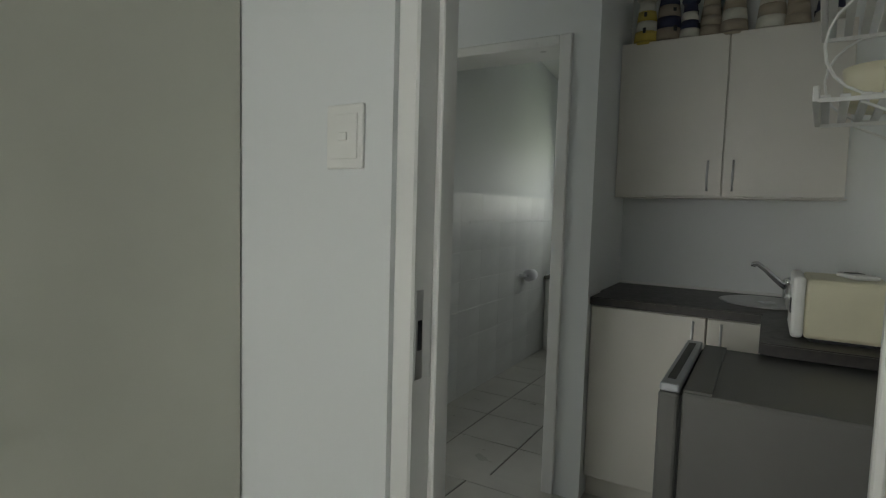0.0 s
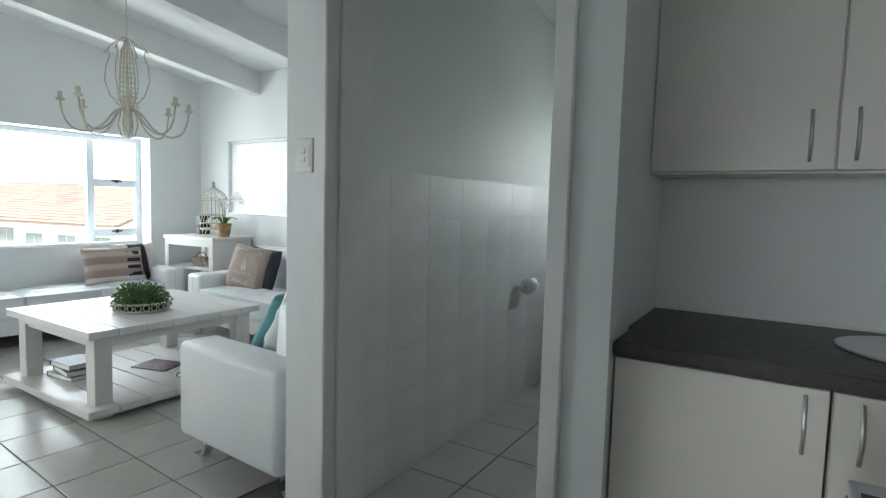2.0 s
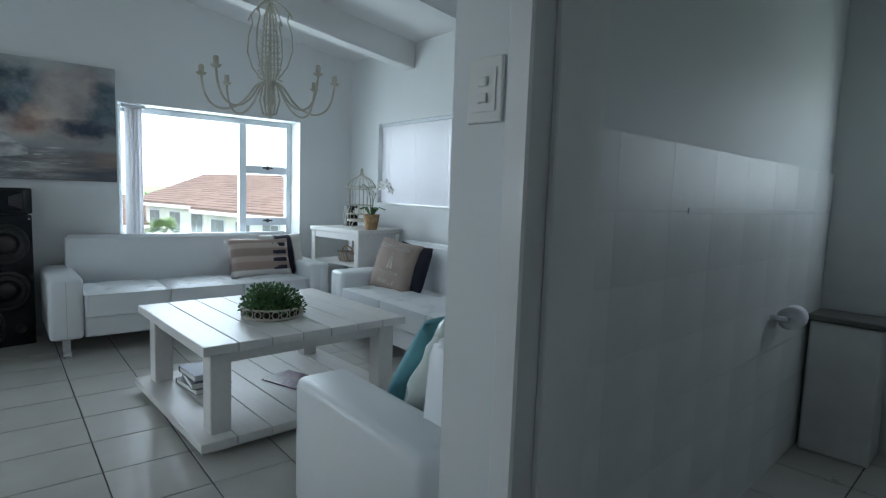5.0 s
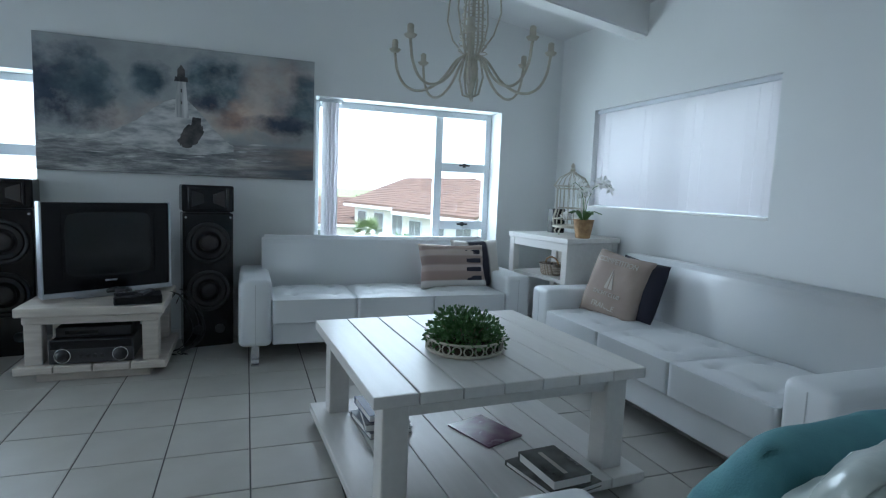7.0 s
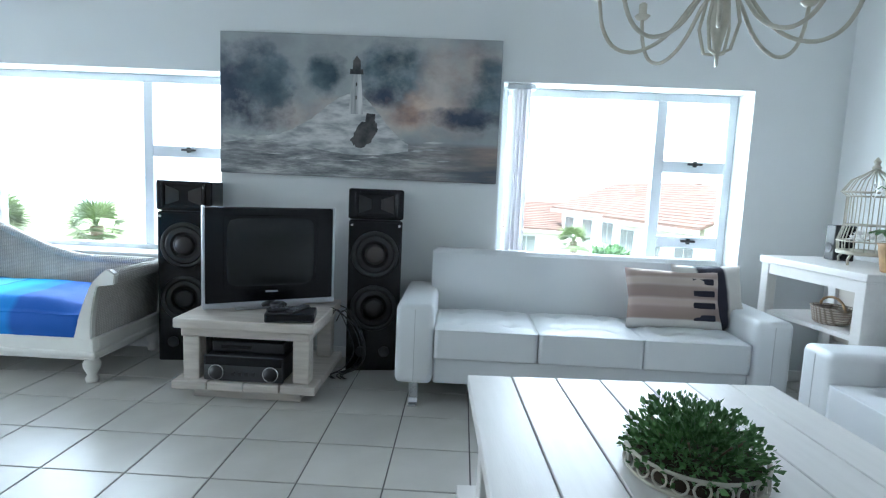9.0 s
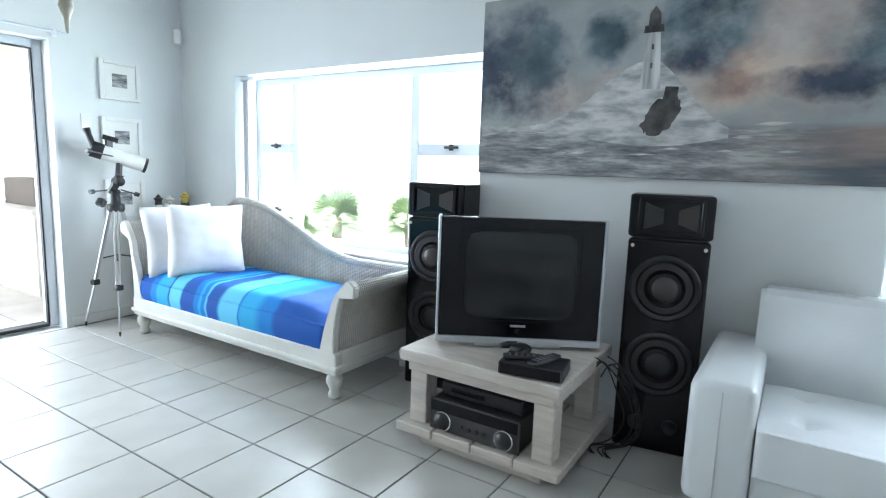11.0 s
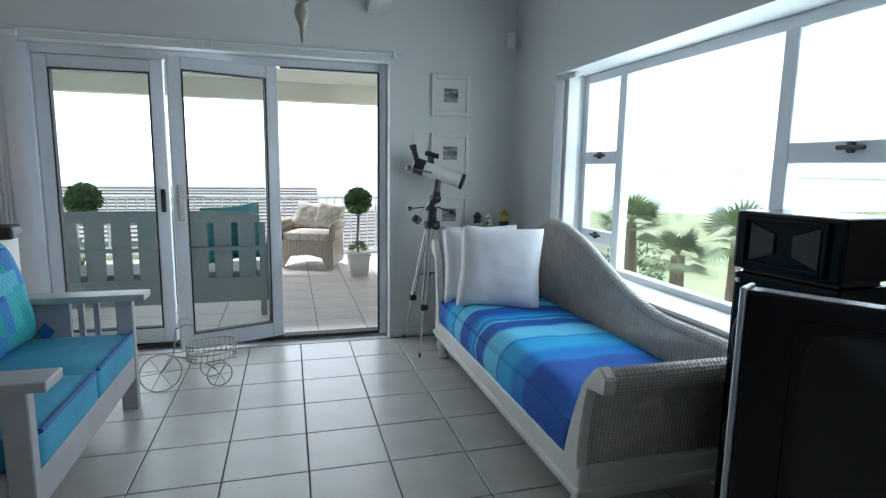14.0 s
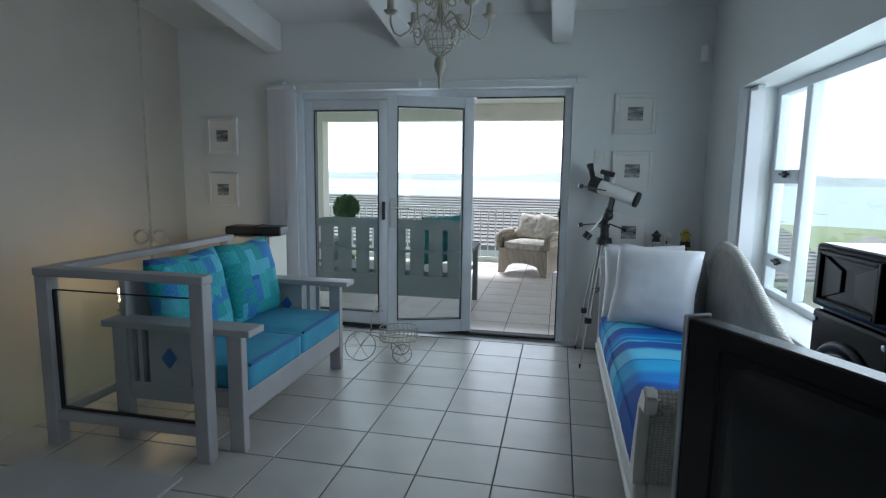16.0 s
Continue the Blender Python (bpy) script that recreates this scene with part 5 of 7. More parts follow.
def lighthouse(x, y, z, h, col_a, col_b, label, seed):
    """A painted ornament: tapered banded tower, gallery, lantern and cap."""
    l = thing("lighthouse_ornament", label, "ornament", x, y, z, seed * 37, "painted lighthouse ornaments")
    r = h * 0.20
    part("plinth", turned([(r * 1.25, 0), (r * 1.3, 0.01), (r * 1.05, 0.022)], 16), col_b, l)
    n = 4
    for k in range(n):
        t0, t1 = k / n, (k + 1) / n
        part("band", turned([(r * (1 - 0.38 * t0), 0.022 + h * 0.66 * t0), (r * (1 - 0.38 * t1), 0.022 + h * 0.66 * t1)], 18), col_a if k % 2 else col_b, l, "", True)
    zt = 0.022 + h * 0.66
    part("gallery", turned([(r * 0.6, zt), (r * 0.85, zt + 0.012), (r * 0.85, zt + 0.022), (r * 0.45, zt + 0.024)], 16), col_a, l)
    part("lantern", turned([(r * 0.42, zt + 0.024), (r * 0.42, zt + h * 0.13)], 12), BLACKM, l)
    part("cap", turned([(r * 0.56, zt + h * 0.13), (r * 0.35, zt + h * 0.19), (r * 0.05, zt + h * 0.25)], 14), col_a, l)
    for k in range(2):
        part("window", box(-r * 0.12, -r * (0.98 - 0.22 * k), 0.06 + h * 0.26 * k, r * 0.12, -r * 0.5, 0.085 + h * 0.26 * k), BLACKM, l)
    return l


WHO = mat("ornament_white", (0.62, 0.60, 0.52), 0.6, scale=20)
NVY = mat("ornament_navy", (0.03, 0.035, 0.08), 0.6, scale=20)
SND = mat("ornament_sand", (0.38, 0.32, 0.24), 0.7, scale=20)
YEL = mat("ornament_yellow", (0.55, 0.42, 0.08), 0.6, scale=20)
for k, (x, h, a, b) in enumerate(((-0.90, 0.30, WHO, YEL), (-0.80, 0.34, NVY, SND), (-0.70, 0.24, NVY, WHO), (-0.61, 0.28, SND, SND), (-0.51, 0.31, WHO, SND), (-0.36, 0.33, SND, WHO), (-0.26, 0.27, SND, SND), (-0.14, 0.30, NVY, WHO))):
    askew(lighthouse(x, 2.73 + 0.02 * (k % 2), 2.155, h, a, b, "painted wooden lighthouse ornament on the wall cabinet", k))

fg = thing("fridge", "grey bar fridge beside the worktop", "fridge", -0.524, 1.22, 0)
askew(fg)
part("body", box(0.055, 0, 0.02, 0.555, 0.55, 0.90, 0.008, 2), FRIDGE, fg)
part("top_trim", box(0.058, 0.003, 0.9005, 0.12, 0.547, 0.906), FRIDGE, fg)
part("door", box(0, 0.001, 0.05, 0.048, 0.549, 0.893, 0.008, 2), FRIDGE, fg)
part("door_cap", box(0.002, 0.002, 0.8935, 0.05, 0.548, 0.915, 0.006, 2), SILVER, fg, "pale moulded door cap with a grip groove")
part("grip", box(0.014, 0.05, 0.912, 0.034, 0.50, 0.9165), BLACKM, fg)
part("seal", box(0.0485, 0.006, 0.06, 0.0545, 0.544, 0.89), RUBBER, fg)
part("foot", box(0.06, 0.03, 0, 0.12, 0.09, 0.0195), BLACKM, fg)
part("foot", box(0.45, 0.45, 0, 0.52, 0.52, 0.0195), BLACKM, fg)

ov = thing("toaster_oven", "small cream and white toaster oven on the worktop", "oven", -0.235, 1.80, 0.950)
askew(ov)
part("shell", box(0.035, 0, 0.01, 0.25, 0.27, 0.195, 0.012, 2), BREAD, ov)
part("front", box(0, 0.002, 0.008, 0.0345, 0.268, 0.2, 0.012, 3), PLASTIC, ov, "white moulded front")
part("dial", turned([(0.042, 0), (0.042, -0.006), (0.03, -0.012), (0.004, -0.013)], 24, (0, 0.17, 0.115), axis="x"), STEEL, ov, "grey round dial", True)
part("display", box(-0.003, 0.04, 0.08, 0.001, 0.085, 0.125, 0.001, 1), BLACKM, ov)
for k in (0.02, 0.22):
    part("foot", box(0.05, k, 0, 0.22, k + 0.02, 0.0098), BLACKM, ov)
ph = thing("phone", "white handset lying on the toaster oven", "phone", -0.06, 1.94, 1.145, 20)
askew(ph)
part("body", box(-0.035, -0.06, 0, 0.035, 0.06, 0.014, 0.005, 2), PLASTIC, ph)
part("screen", box(-0.02, 0.0, 0.0142, 0.02, 0.045, 0.0155), BLACKM, ph)

sk = thing("sink", "round stainless steel sink set into the worktop", "sink", -0.30, 2.60, 0.950)
askew(sk)
part("bowl", turned([(0.185, 0.0), (0.19, 0.004), (0.18, 0.006), (0.165, 0.004), (0.155, 0.001), (0.02, 0.0005)], 48), STEEL, sk, "", True)
part("drain", turned([(0.035, 0.001), (0.033, 0.003), (0.006, 0.0032)], 20), CHROME, sk)
tp = thing("tap", "chrome single-lever mixer tap with a raised spout", "tap", -0.22, 2.78, 0.950, -20)
askew(tp)
part("body", turned([(0.024, 0), (0.022, 0.01), (0.019, 0.02), (0.019, 0.075), (0.021, 0.09), (0.012, 0.10)], 20), CHROME, tp, "", True)
part("spout", tube([(0, 0, 0.05), (-0.035, -0.025, 0.085), (-0.08, -0.055, 0.135), (-0.11, -0.075, 0.162), (-0.12, -0.082, 0.160), (-0.123, -0.084, 0.145)], [0.015, 0.014, 0.012, 0.011, 0.011, 0.011], 12), CHROME, tp, "", True)
part("lever", tube([(0, 0, 0.092), (0.03, -0.01, 0.108), (0.07, -0.015, 0.118)], [0.011, 0.008, 0.005], 10), CHROME, tp, "", True)

rk = thing("wall_rack", "white slatted metal wall rack with two shelves", "rack", XE, 1.95, 1.66)
for z in (0.0, 0.29):
    for k in range(7):
        x = -0.28 + 0.045 * k
        part("shelf_slat", box(x - 0.012, -0.27, z, x + 0.012, 0.25, z + 0.008, 0.002, 1), PLASTIC, rk)
    for y in (-0.27, 0.24):
        part("shelf_bearer", box(-0.295, y, z - 0.012, -0.001, y + 0.012, z - 0.0005), PLASTIC, rk)
    part("front_rail", box(-0.31, -0.27, z - 0.01, -0.294, 0.252, z + 0.035, 0.003, 1), PLASTIC, rk)
for y in (-0.26, 0.24):
    part("upright", rod((-0.006, y, -0.12), (-0.006, y, 0.5), 0.006), PLASTIC, rk)
    part("scroll", tube([(-0.29 + 0.27 * (1 - math.cos(a)) / 2, y, 0.14 + 0.14 * math.sin(a)) for a in [k * math.pi / 10 - math.pi / 2 for k in range(11)]], 0.004, 6), PLASTIC, rk, "", True)
    part("brace", rod((-0.006, y, -0.11), (-0.2, y, -0.014), 0.004), PLASTIC, rk)
pt = thing("enamel_pot", "cream enamel pot on the wall rack", "pot", -0.02, 2.02, 1.668)
part("body", turned([(0.08, 0), (0.095, 0.012), (0.1, 0.10), (0.105, 0.13), (0.1, 0.132), (0.09, 0.12)], 28), BREAD, pt, "", True)
part("handle", tube([(0, -0.10, 0.11), (0, -0.15, 0.10), (0, -0.15, 0.05), (0, -0.10, 0.04)], 0.007, 8), BREAD, pt, "", True)
so = thing("socket", "white double wall socket", "socket", XE, 2.40, 1.52)
part("plate", box(-0.010, -0.075, -0.06, -0.0005, 0.075, 0.06, 0.003, 1), PLASTIC, so)
for y in (-0.035, 0.035):
    part("rocker", box(-0.014, y - 0.01, 0.02, -0.0102, y + 0.01, 0.04, 0.002, 1), PLASTIC, so)
    part("hole", box(-0.0108, y - 0.004, -0.03, -0.0101, y + 0.004, -0.015), BLACKM, so)

# toilet room
rl = thing("toilet_roll_holder", "chrome holder with a white toilet roll", "toilet roll holder", -2.114, 4.14, 0.768)
askew(rl)
part("arm", rod((0, 0, 0.0), (0.07, 0, 0), 0.012), CHROME, rl)
part("bar", rod((0.065, -0.02, 0), (0.065, 0.15, 0), 0.008), CHROME, rl)
part("roll", turned([(0.02, 0), (0.05, 0), (0.05, 0.10), (0.02, 0.10)], 24, (0.065, 0.03, 0), axis="y"), LINEN, rl, "white paper roll", True)
bn = thing("laundry_bin", "tall pale bin against the toilet's end wall", "bin", -1.945, 4.84, 0)
askew(bn)
part("body", box(-0.15, -0.12, 0, 0.15, 0.12, 0.68, 0.012, 2), PLASTIC, bn)
part("lid", box(-0.16, -0.13, 0.681, 0.16, 0.13, 0.715, 0.008, 2), FRIDGE, bn, "grey lid")
GROUTW = mat("pale_grout", (0.68, 0.69, 0.68), 0.5)
dado = structure("wall_tiling", box(-2.1279, 2.44, 0, -2.120, 4.999, 1.435), GROUTW, "white glazed wall tiles in the toilet", "wall tiles")
dado2 = structure("wall_tiling", box(-2.113, 4.991, 0, -1.121, 4.999, 1.20), GROUTW, "white glazed wall tiles in the toilet", "wall tiles")
GLAZE = mat("white_glazed_tile", (0.74, 0.75, 0.74), 0.42, scale=3, bump=0, spread=0.006)
tm = box(0, 0.0004, 0.0004, 0.006, 0.3194, 0.2046, 0.0003, 1)
tmesh = part("tile", tm, GLAZE, dado).data
dado.children[0].location = (-2.120, 2.44, 0)
for j in range(7):
    for k in range(8):
        if (j, k) != (0, 0):
            o = new("tile", tmesh)
            o.parent, o.location = dado, (-2.120, 2.44 + 0.3198 * k, 0.205 * j)
for j in range(6):
    for k in range(3):
        o = new("tile", tmesh)
        o.parent, o.location, o.rotation_euler = dado2, (-2.112 + 0.33 * k, 4.991, 0.2 * j), (0, 0, radians(-90))
part("listello", box(-2.1139, 3.2, 1.222, -2.110, 4.989, 1.242, 0.001, 1), GLAZE, dado)
askew(dado), askew(dado2)

# ---- small things in the living room ----
STRIPED = striped("taupe_and_rose_stripe", [(0.0, (0.62, 0.60, 0.57)), (0.16, (0.62, 0.60, 0.57)), (0.19, (0.30, 0.22, 0.19)), (0.36, (0.33, 0.25, 0.22)), (0.40, (0.46, 0.36, 0.32)), (0.50, (0.47, 0.38, 0.34)), (0.54, (0.28, 0.21, 0.19)), (0.70, (0.31, 0.24, 0.21)), (0.74, (0.50, 0.42, 0.37)), (0.84, (0.50, 0.42, 0.37)), (0.88, (0.33, 0.25, 0.22)), (1.0, (0.36, 0.29, 0.25))], 2, 0.36, 0.5, warp=0.03)
c = scatter("taupe and rose striped cushion with a navy striped end", pillow(0.56, 0.36, 0.14, seed=1), STRIPED, -6.20, 3.28, 0.62, -18, 0, 90)
for k in range(4):
    part("stripe", box(0.09, -0.074 + 0.006 * abs(k - 1.5), -0.125 + k * 0.07, 0.215, -0.062 + 0.006 * abs(k - 1.5), -0.09 + k * 0.07, 0.004, 1), NAVY, c, "navy stripe")
scatter("navy and cream striped cushion in the sofa corner", pillow(0.45, 0.40, 0.12, seed=2), NAVYSTRIPE, -6.24, 3.50, 0.63, -16, 0, 100)
c = scatter("taupe cushion printed with a sailing boat on the sofa", pillow(0.45, 0.44, 0.14, seed=4), TAUPE, -5.06, 3.98, 0.64, -18, 6, 12)


def words(parent, text, size, x, y, z, material=INK, rx=90):
    cu = bpy.data.curves.new("lettering", "FONT")
    cu.body, cu.size, cu.align_x, cu.extrude = text, size, "CENTER", 0.0012
    tmp = bpy.data.objects.new("lettering", cu)
    me = bpy.data.meshes.new_from_object(tmp)
    bpy.data.objects.remove(tmp)
    me.materials.append(material)
    o = new("lettering", me)
    o.parent, o.matrix_basis = parent, pose(x, y, z, rx, 0, 0)
    return o


words(c, "COMPETITION", 0.048, 0, -0.066, 0.135)
words(c, "YACHT CLUB", 0.036, 0, -0.072, -0.075)
words(c, "FRANCE", 0.05, 0, -0.064, -0.16)
part("sail_print", slab([(-0.03, -0.03), (-0.005, -0.03), (-0.005, 0.10)], 0.002, "xz", (0, -0.0765, 0)), INK, c, "white sail print")
part("sail_print", slab([(0.004, -0.03), (0.035, -0.03), (0.004, 0.08)], 0.002, "xz", (0, -0.0765, 0)), INK, c, "white sail print")
scatter("navy cushion behind the taupe one on the sofa", pillow(0.40, 0.40, 0.12, seed=6), NAVY, -4.97, 4.07, 0.635, -16, 4, 4)
scatter("teal woven cushion leaning on the sofa back", pillow(0.54, 0.44, 0.15, seed=9), TEAL, -2.89, 2.80, 0.635, -34, 0, -88)
scatter("silver satin cushion leaning on the sofa back", pillow(0.52, 0.47, 0.17, wrinkle=0.016, seed=11), SATIN, -2.68, 2.70, 0.68, -29, 0, -85)

# potted greenery on the coffee table
pr = thing("planter_tray", "round white pierced metal tray", "planter", -4.31, 2.63, 0.53)
part("dish", turned([(0.16, 0), (0.165, 0.004), (0.165, 0.012), (0.15, 0.012)], 40), IRON, pr)
for z in (0.012, 0.06):
    part("ring", tube([(0.168 * math.cos(a), 0.168 * math.sin(a), z) for a in [k * math.pi / 24 for k in range(48)]], 0.005, 6, closed=True), IRON, pr)
for k in range(22):
    a = 2 * math.pi * k / 22
    part("loop", tube([(0.168 * math.cos(a + 0.11 * math.cos(b)), 0.168 * math.sin(a + 0.11 * math.cos(b)), 0.036 + 0.02 * math.sin(b)) for b in [j * math.pi / 5 for j in range(10)]], 0.0035, 5, closed=True), IRON, pr)
part("soil", turned([(0.15, 0.0125), (0.15, 0.045), (0.02, 0.055)], 24), SOIL, pr)


def leaf_ball(centre, rx, ry, rz, n, size, seed, hemi=True, shell=0.55):
    """Many small leaves, bent along the middle, spread through a rounded mass."""
    rnd = random.Random(seed)
    verts, faces = [], []
    while len(faces) < n * 2:
        d = Vector((rnd.gauss(0, 1), rnd.gauss(0, 1), rnd.gauss(0, 1))).normalized()
        if hemi and d.z < -0.15:
            continue
        q = shell + (1 - shell) * rnd.random() + 0.10 * noise.noise(d * 3)
        p = Vector(centre) + Vector((d.x * rx * q, d.y * ry * q, d.z * rz * q))
        up = (d + Vector((rnd.uniform(-.7, .7), rnd.uniform(-.7, .7), rnd.uniform(-.3, .8)))).normalized()
        sd = up.cross(Vector((rnd.uniform(-1, 1), rnd.uniform(-1, 1), rnd.uniform(-1, 1)))).normalized()
        s = size * rnd.uniform(0.6, 1.3)
        nrm = up.cross(sd)
        k = len(verts)
        verts += [p - up * s, p + sd * s * 0.6 + nrm * s * 0.25, p + up * s, p - sd * s * 0.6 + nrm * s * 0.25]
        faces += [(k, k + 1, k + 2), (k, k + 2, k + 3)]
    me = bpy.data.meshes.new("leaves")
    me.from_pydata(verts, [], faces)
    b = bmesh.new()
    b.from_mesh(me)
    bpy.data.meshes.remove(me)
    return b


gp = thing("small_leaved_plant", "bushy small-leaved green plant in the tray", "plant", -4.31, 2.63, 0.578)
part("foliage", leaf_ball((0, 0, 0.0), 0.185, 0.185, 0.145, 2300, 0.011, 5, shell=0.35), LEAF, gp)
for k in range(10):
    a = 2.4 * k
    part("stem", tube([(0.05 * math.cos(a), 0.05 * math.sin(a), 0.0), (0.11 * math.cos(a), 0.11 * math.sin(a), 0.07)], 0.003, 5), BARK, gp)


def book(x, y, z, rz, w, d, h, cover, label, spine=None):
    b = thing("book", label, "book", x, y, z, rz, "books on the coffee table shelf")
    part("page_block", box(-w / 2 + 0.006, -d / 2 + 0.004, 0.003, w / 2 - 0.004, d / 2 - 0.004, h - 0.003), MOUNT, b, "white page block")
    part("cover", box(-w / 2, -d / 2, 0, w / 2, d / 2, 0.003, 0.001, 1), cover, b)
    part("cover", box(-w / 2, -d / 2, h - 0.003, w / 2, d / 2, h, 0.001, 1), cover, b)
    part("spine", box(-w / 2 - 0.003, -d / 2, 0, -w / 2 + 0.002, d / 2, h, 0.001, 1), cover, b)
    return b


BKN = mat("navy_book_cloth", (0.03, 0.045, 0.12), 0.45)
BKG = mat("grey_book_cover", (0.20, 0.21, 0.23), 0.45)
DKG = mat("dark_grey_metal", (0.055, 0.055, 0.06), 0.35, 0.4)
BKP = mat("purple_magazine", (0.12, 0.05, 0.10), 0.25, col2=(0.2, 0.13, 0.16), scale=12)
BKD = mat("dark_photo_cover", (0.03, 0.035, 0.03), 0.25, col2=(0.12, 0.13, 0.12), scale=9)
book(-4.62, 2.34, 0.085, 8, 0.28, 0.21, 0.03, BKG, "grey hardback at the bottom of a stack")
book(-4.61, 2.35, 0.1155, -4, 0.27, 0.21, 0.035, BKG, "grey hardback in the middle of a stack")
book(-4.63, 2.34, 0.151, 5, 0.25, 0.19, 0.035, BKN, "navy hardback on top of a stack")
book(-4.42, 2.80, 0.085, 20, 0.28, 0.22, 0.008, BKP, "purple magazine on the table shelf")
b1 = book(-3.97, 2.90, 0.085, 12, 0.31, 0.24, 0.022, BKD, "large black framed hardback on the shelf")
b2 = book(-3.96, 2.90, 0.1075, 5, 0.25, 0.18, 0.04, BKD, "thick dark photographic book on the shelf")
part("title_bar", box(-0.09, -0.02, 0.0402, 0.09, 0.0, 0.0408), INK, b2)

# console in the corner, with its ornaments
cs = thing("console_table", "white open-fronted side table in the corner", "side table", -5.98, 4.13, 0, 10)
part("top", box(-0.36, -0.27, 0.86, 0.36, 0.27, 0.90, 0.006, 2), TABLE, cs)
for sx in (-1, 1):
    for sy in (-1, 1):
        part("leg", box(sx * 0.32 - 0.03, sy * 0.23 - 0.03, 0, sx * 0.32 + 0.03, sy * 0.23 + 0.03, 0.8595, 0.004, 1), TABLE, cs)
part("front_apron", box(-0.29, -0.255, 0.80, 0.29, -0.235, 0.8594), TABLE, cs)
part("side_panel", box(0.325, -0.20, 0.42, 0.345, 0.20, 0.8594), TABLE, cs)
part("shelf", box(-0.30, -0.25, 0.56, 0.30, 0.25, 0.585), TABLE, cs)
part("back_panel", box(-0.29, 0.22, 0.40, 0.29, 0.235, 0.8594), CREAM, cs)
bk2 = thing("wicker_basket", "small round wicker basket on the shelf", "basket", -5.93, 4.02, 0.585)
part("wall", turned([(0.075, 0), (0.085, 0.01), (0.10, 0.085), (0.105, 0.09), (0.095, 0.09), (0.078, 0.012)], 26), WICKERO, bk2, "", True)
part("handle", tube([(0.1 * math.cos(a), 0, 0.08 + 0.06 * math.sin(a)) for a in [k * math.pi / 8 for k in range(9)]], 0.007, 6), CANE, bk2, "", True)
sp2 = thing("desk_speaker", "small black loudspeaker on the side table", "speaker", -6.20, 4.20, 0.90)
part("body", box(-0.04, -0.06, 0, 0.04, 0.06, 0.20, 0.006, 2), BLACKM, sp2)
part("cone", turned([(0.03, 0), (0.03, -0.004), (0.012, -0.002)], 18, (0, -0.06, 0.07), axis="y"), CONE, sp2)
ms = thing("small_speaker", "small black box speaker behind the birdcage on the side table", "speaker", -6.20, 4.22, 0.90, 60)
part("cabinet", box(-0.05, -0.05, 0, 0.05, 0.05, 0.20, 0.006, 2), BLACKM, ms)
part("grille", box(-0.042, -0.054, 0.012, 0.042, -0.0505, 0.188, 0.001, 1), BLACK, ms, "black mesh grille")
bc = thing("birdcage", "white wire birdcage with a domed top and a scrolled foot", "birdcage", -5.95, 4.17, 0.90)
bc.scale = (1.12, 1.12, 1.08)
for k in range(18):
    a = 2 * math.pi * k / 18
    c2, s3 = math.cos(a), math.sin(a)
    part("bar", tube([(c2 * r, s3 * r, z) for r, z in ((0.115, 0.07), (0.12, 0.12), (0.10, 0.20), (0.10, 0.34), (0.125, 0.36), (0.09, 0.42), (0.04, 0.45), (0.012, 0.47))], 0.0028, 5), IRON, bc, "", True)
for z, r in ((0.07, 0.115), (0.12, 0.12), (0.20, 0.10), (0.34, 0.102), (0.36, 0.125)):
    part("hoop", tube([(r * math.cos(a), r * math.sin(a), z) for a in [k * math.pi / 12 for k in range(24)]], 0.004, 5, closed=True), IRON, bc)
part("floor", turned([(0.115, 0.055), (0.12, 0.06), (0.12, 0.07), (0.1, 0.072)], 28), IRON, bc)
for k in range(4):
    a = math.pi / 2 * k + 0.4
    part("foot", tube([(0.10 * math.cos(a), 0.10 * math.sin(a), 0.06), (0.125 * math.cos(a), 0.125 * math.sin(a), 0.03), (0.12 * math.cos(a), 0.12 * math.sin(a), 0.006)], 0.006, 6), IRON, bc, "", True)
part("finial", turned([(0.012, 0.465), (0.02, 0.48), (0.01, 0.495), (0.016, 0.51), (0.003, 0.53)], 12), IRON, bc)
part("ornament", leaf_ball((0, 0, 0.12), 0.07, 0.07, 0.06, 120, 0.016, 3), PETAL, bc, "white flowers inside")


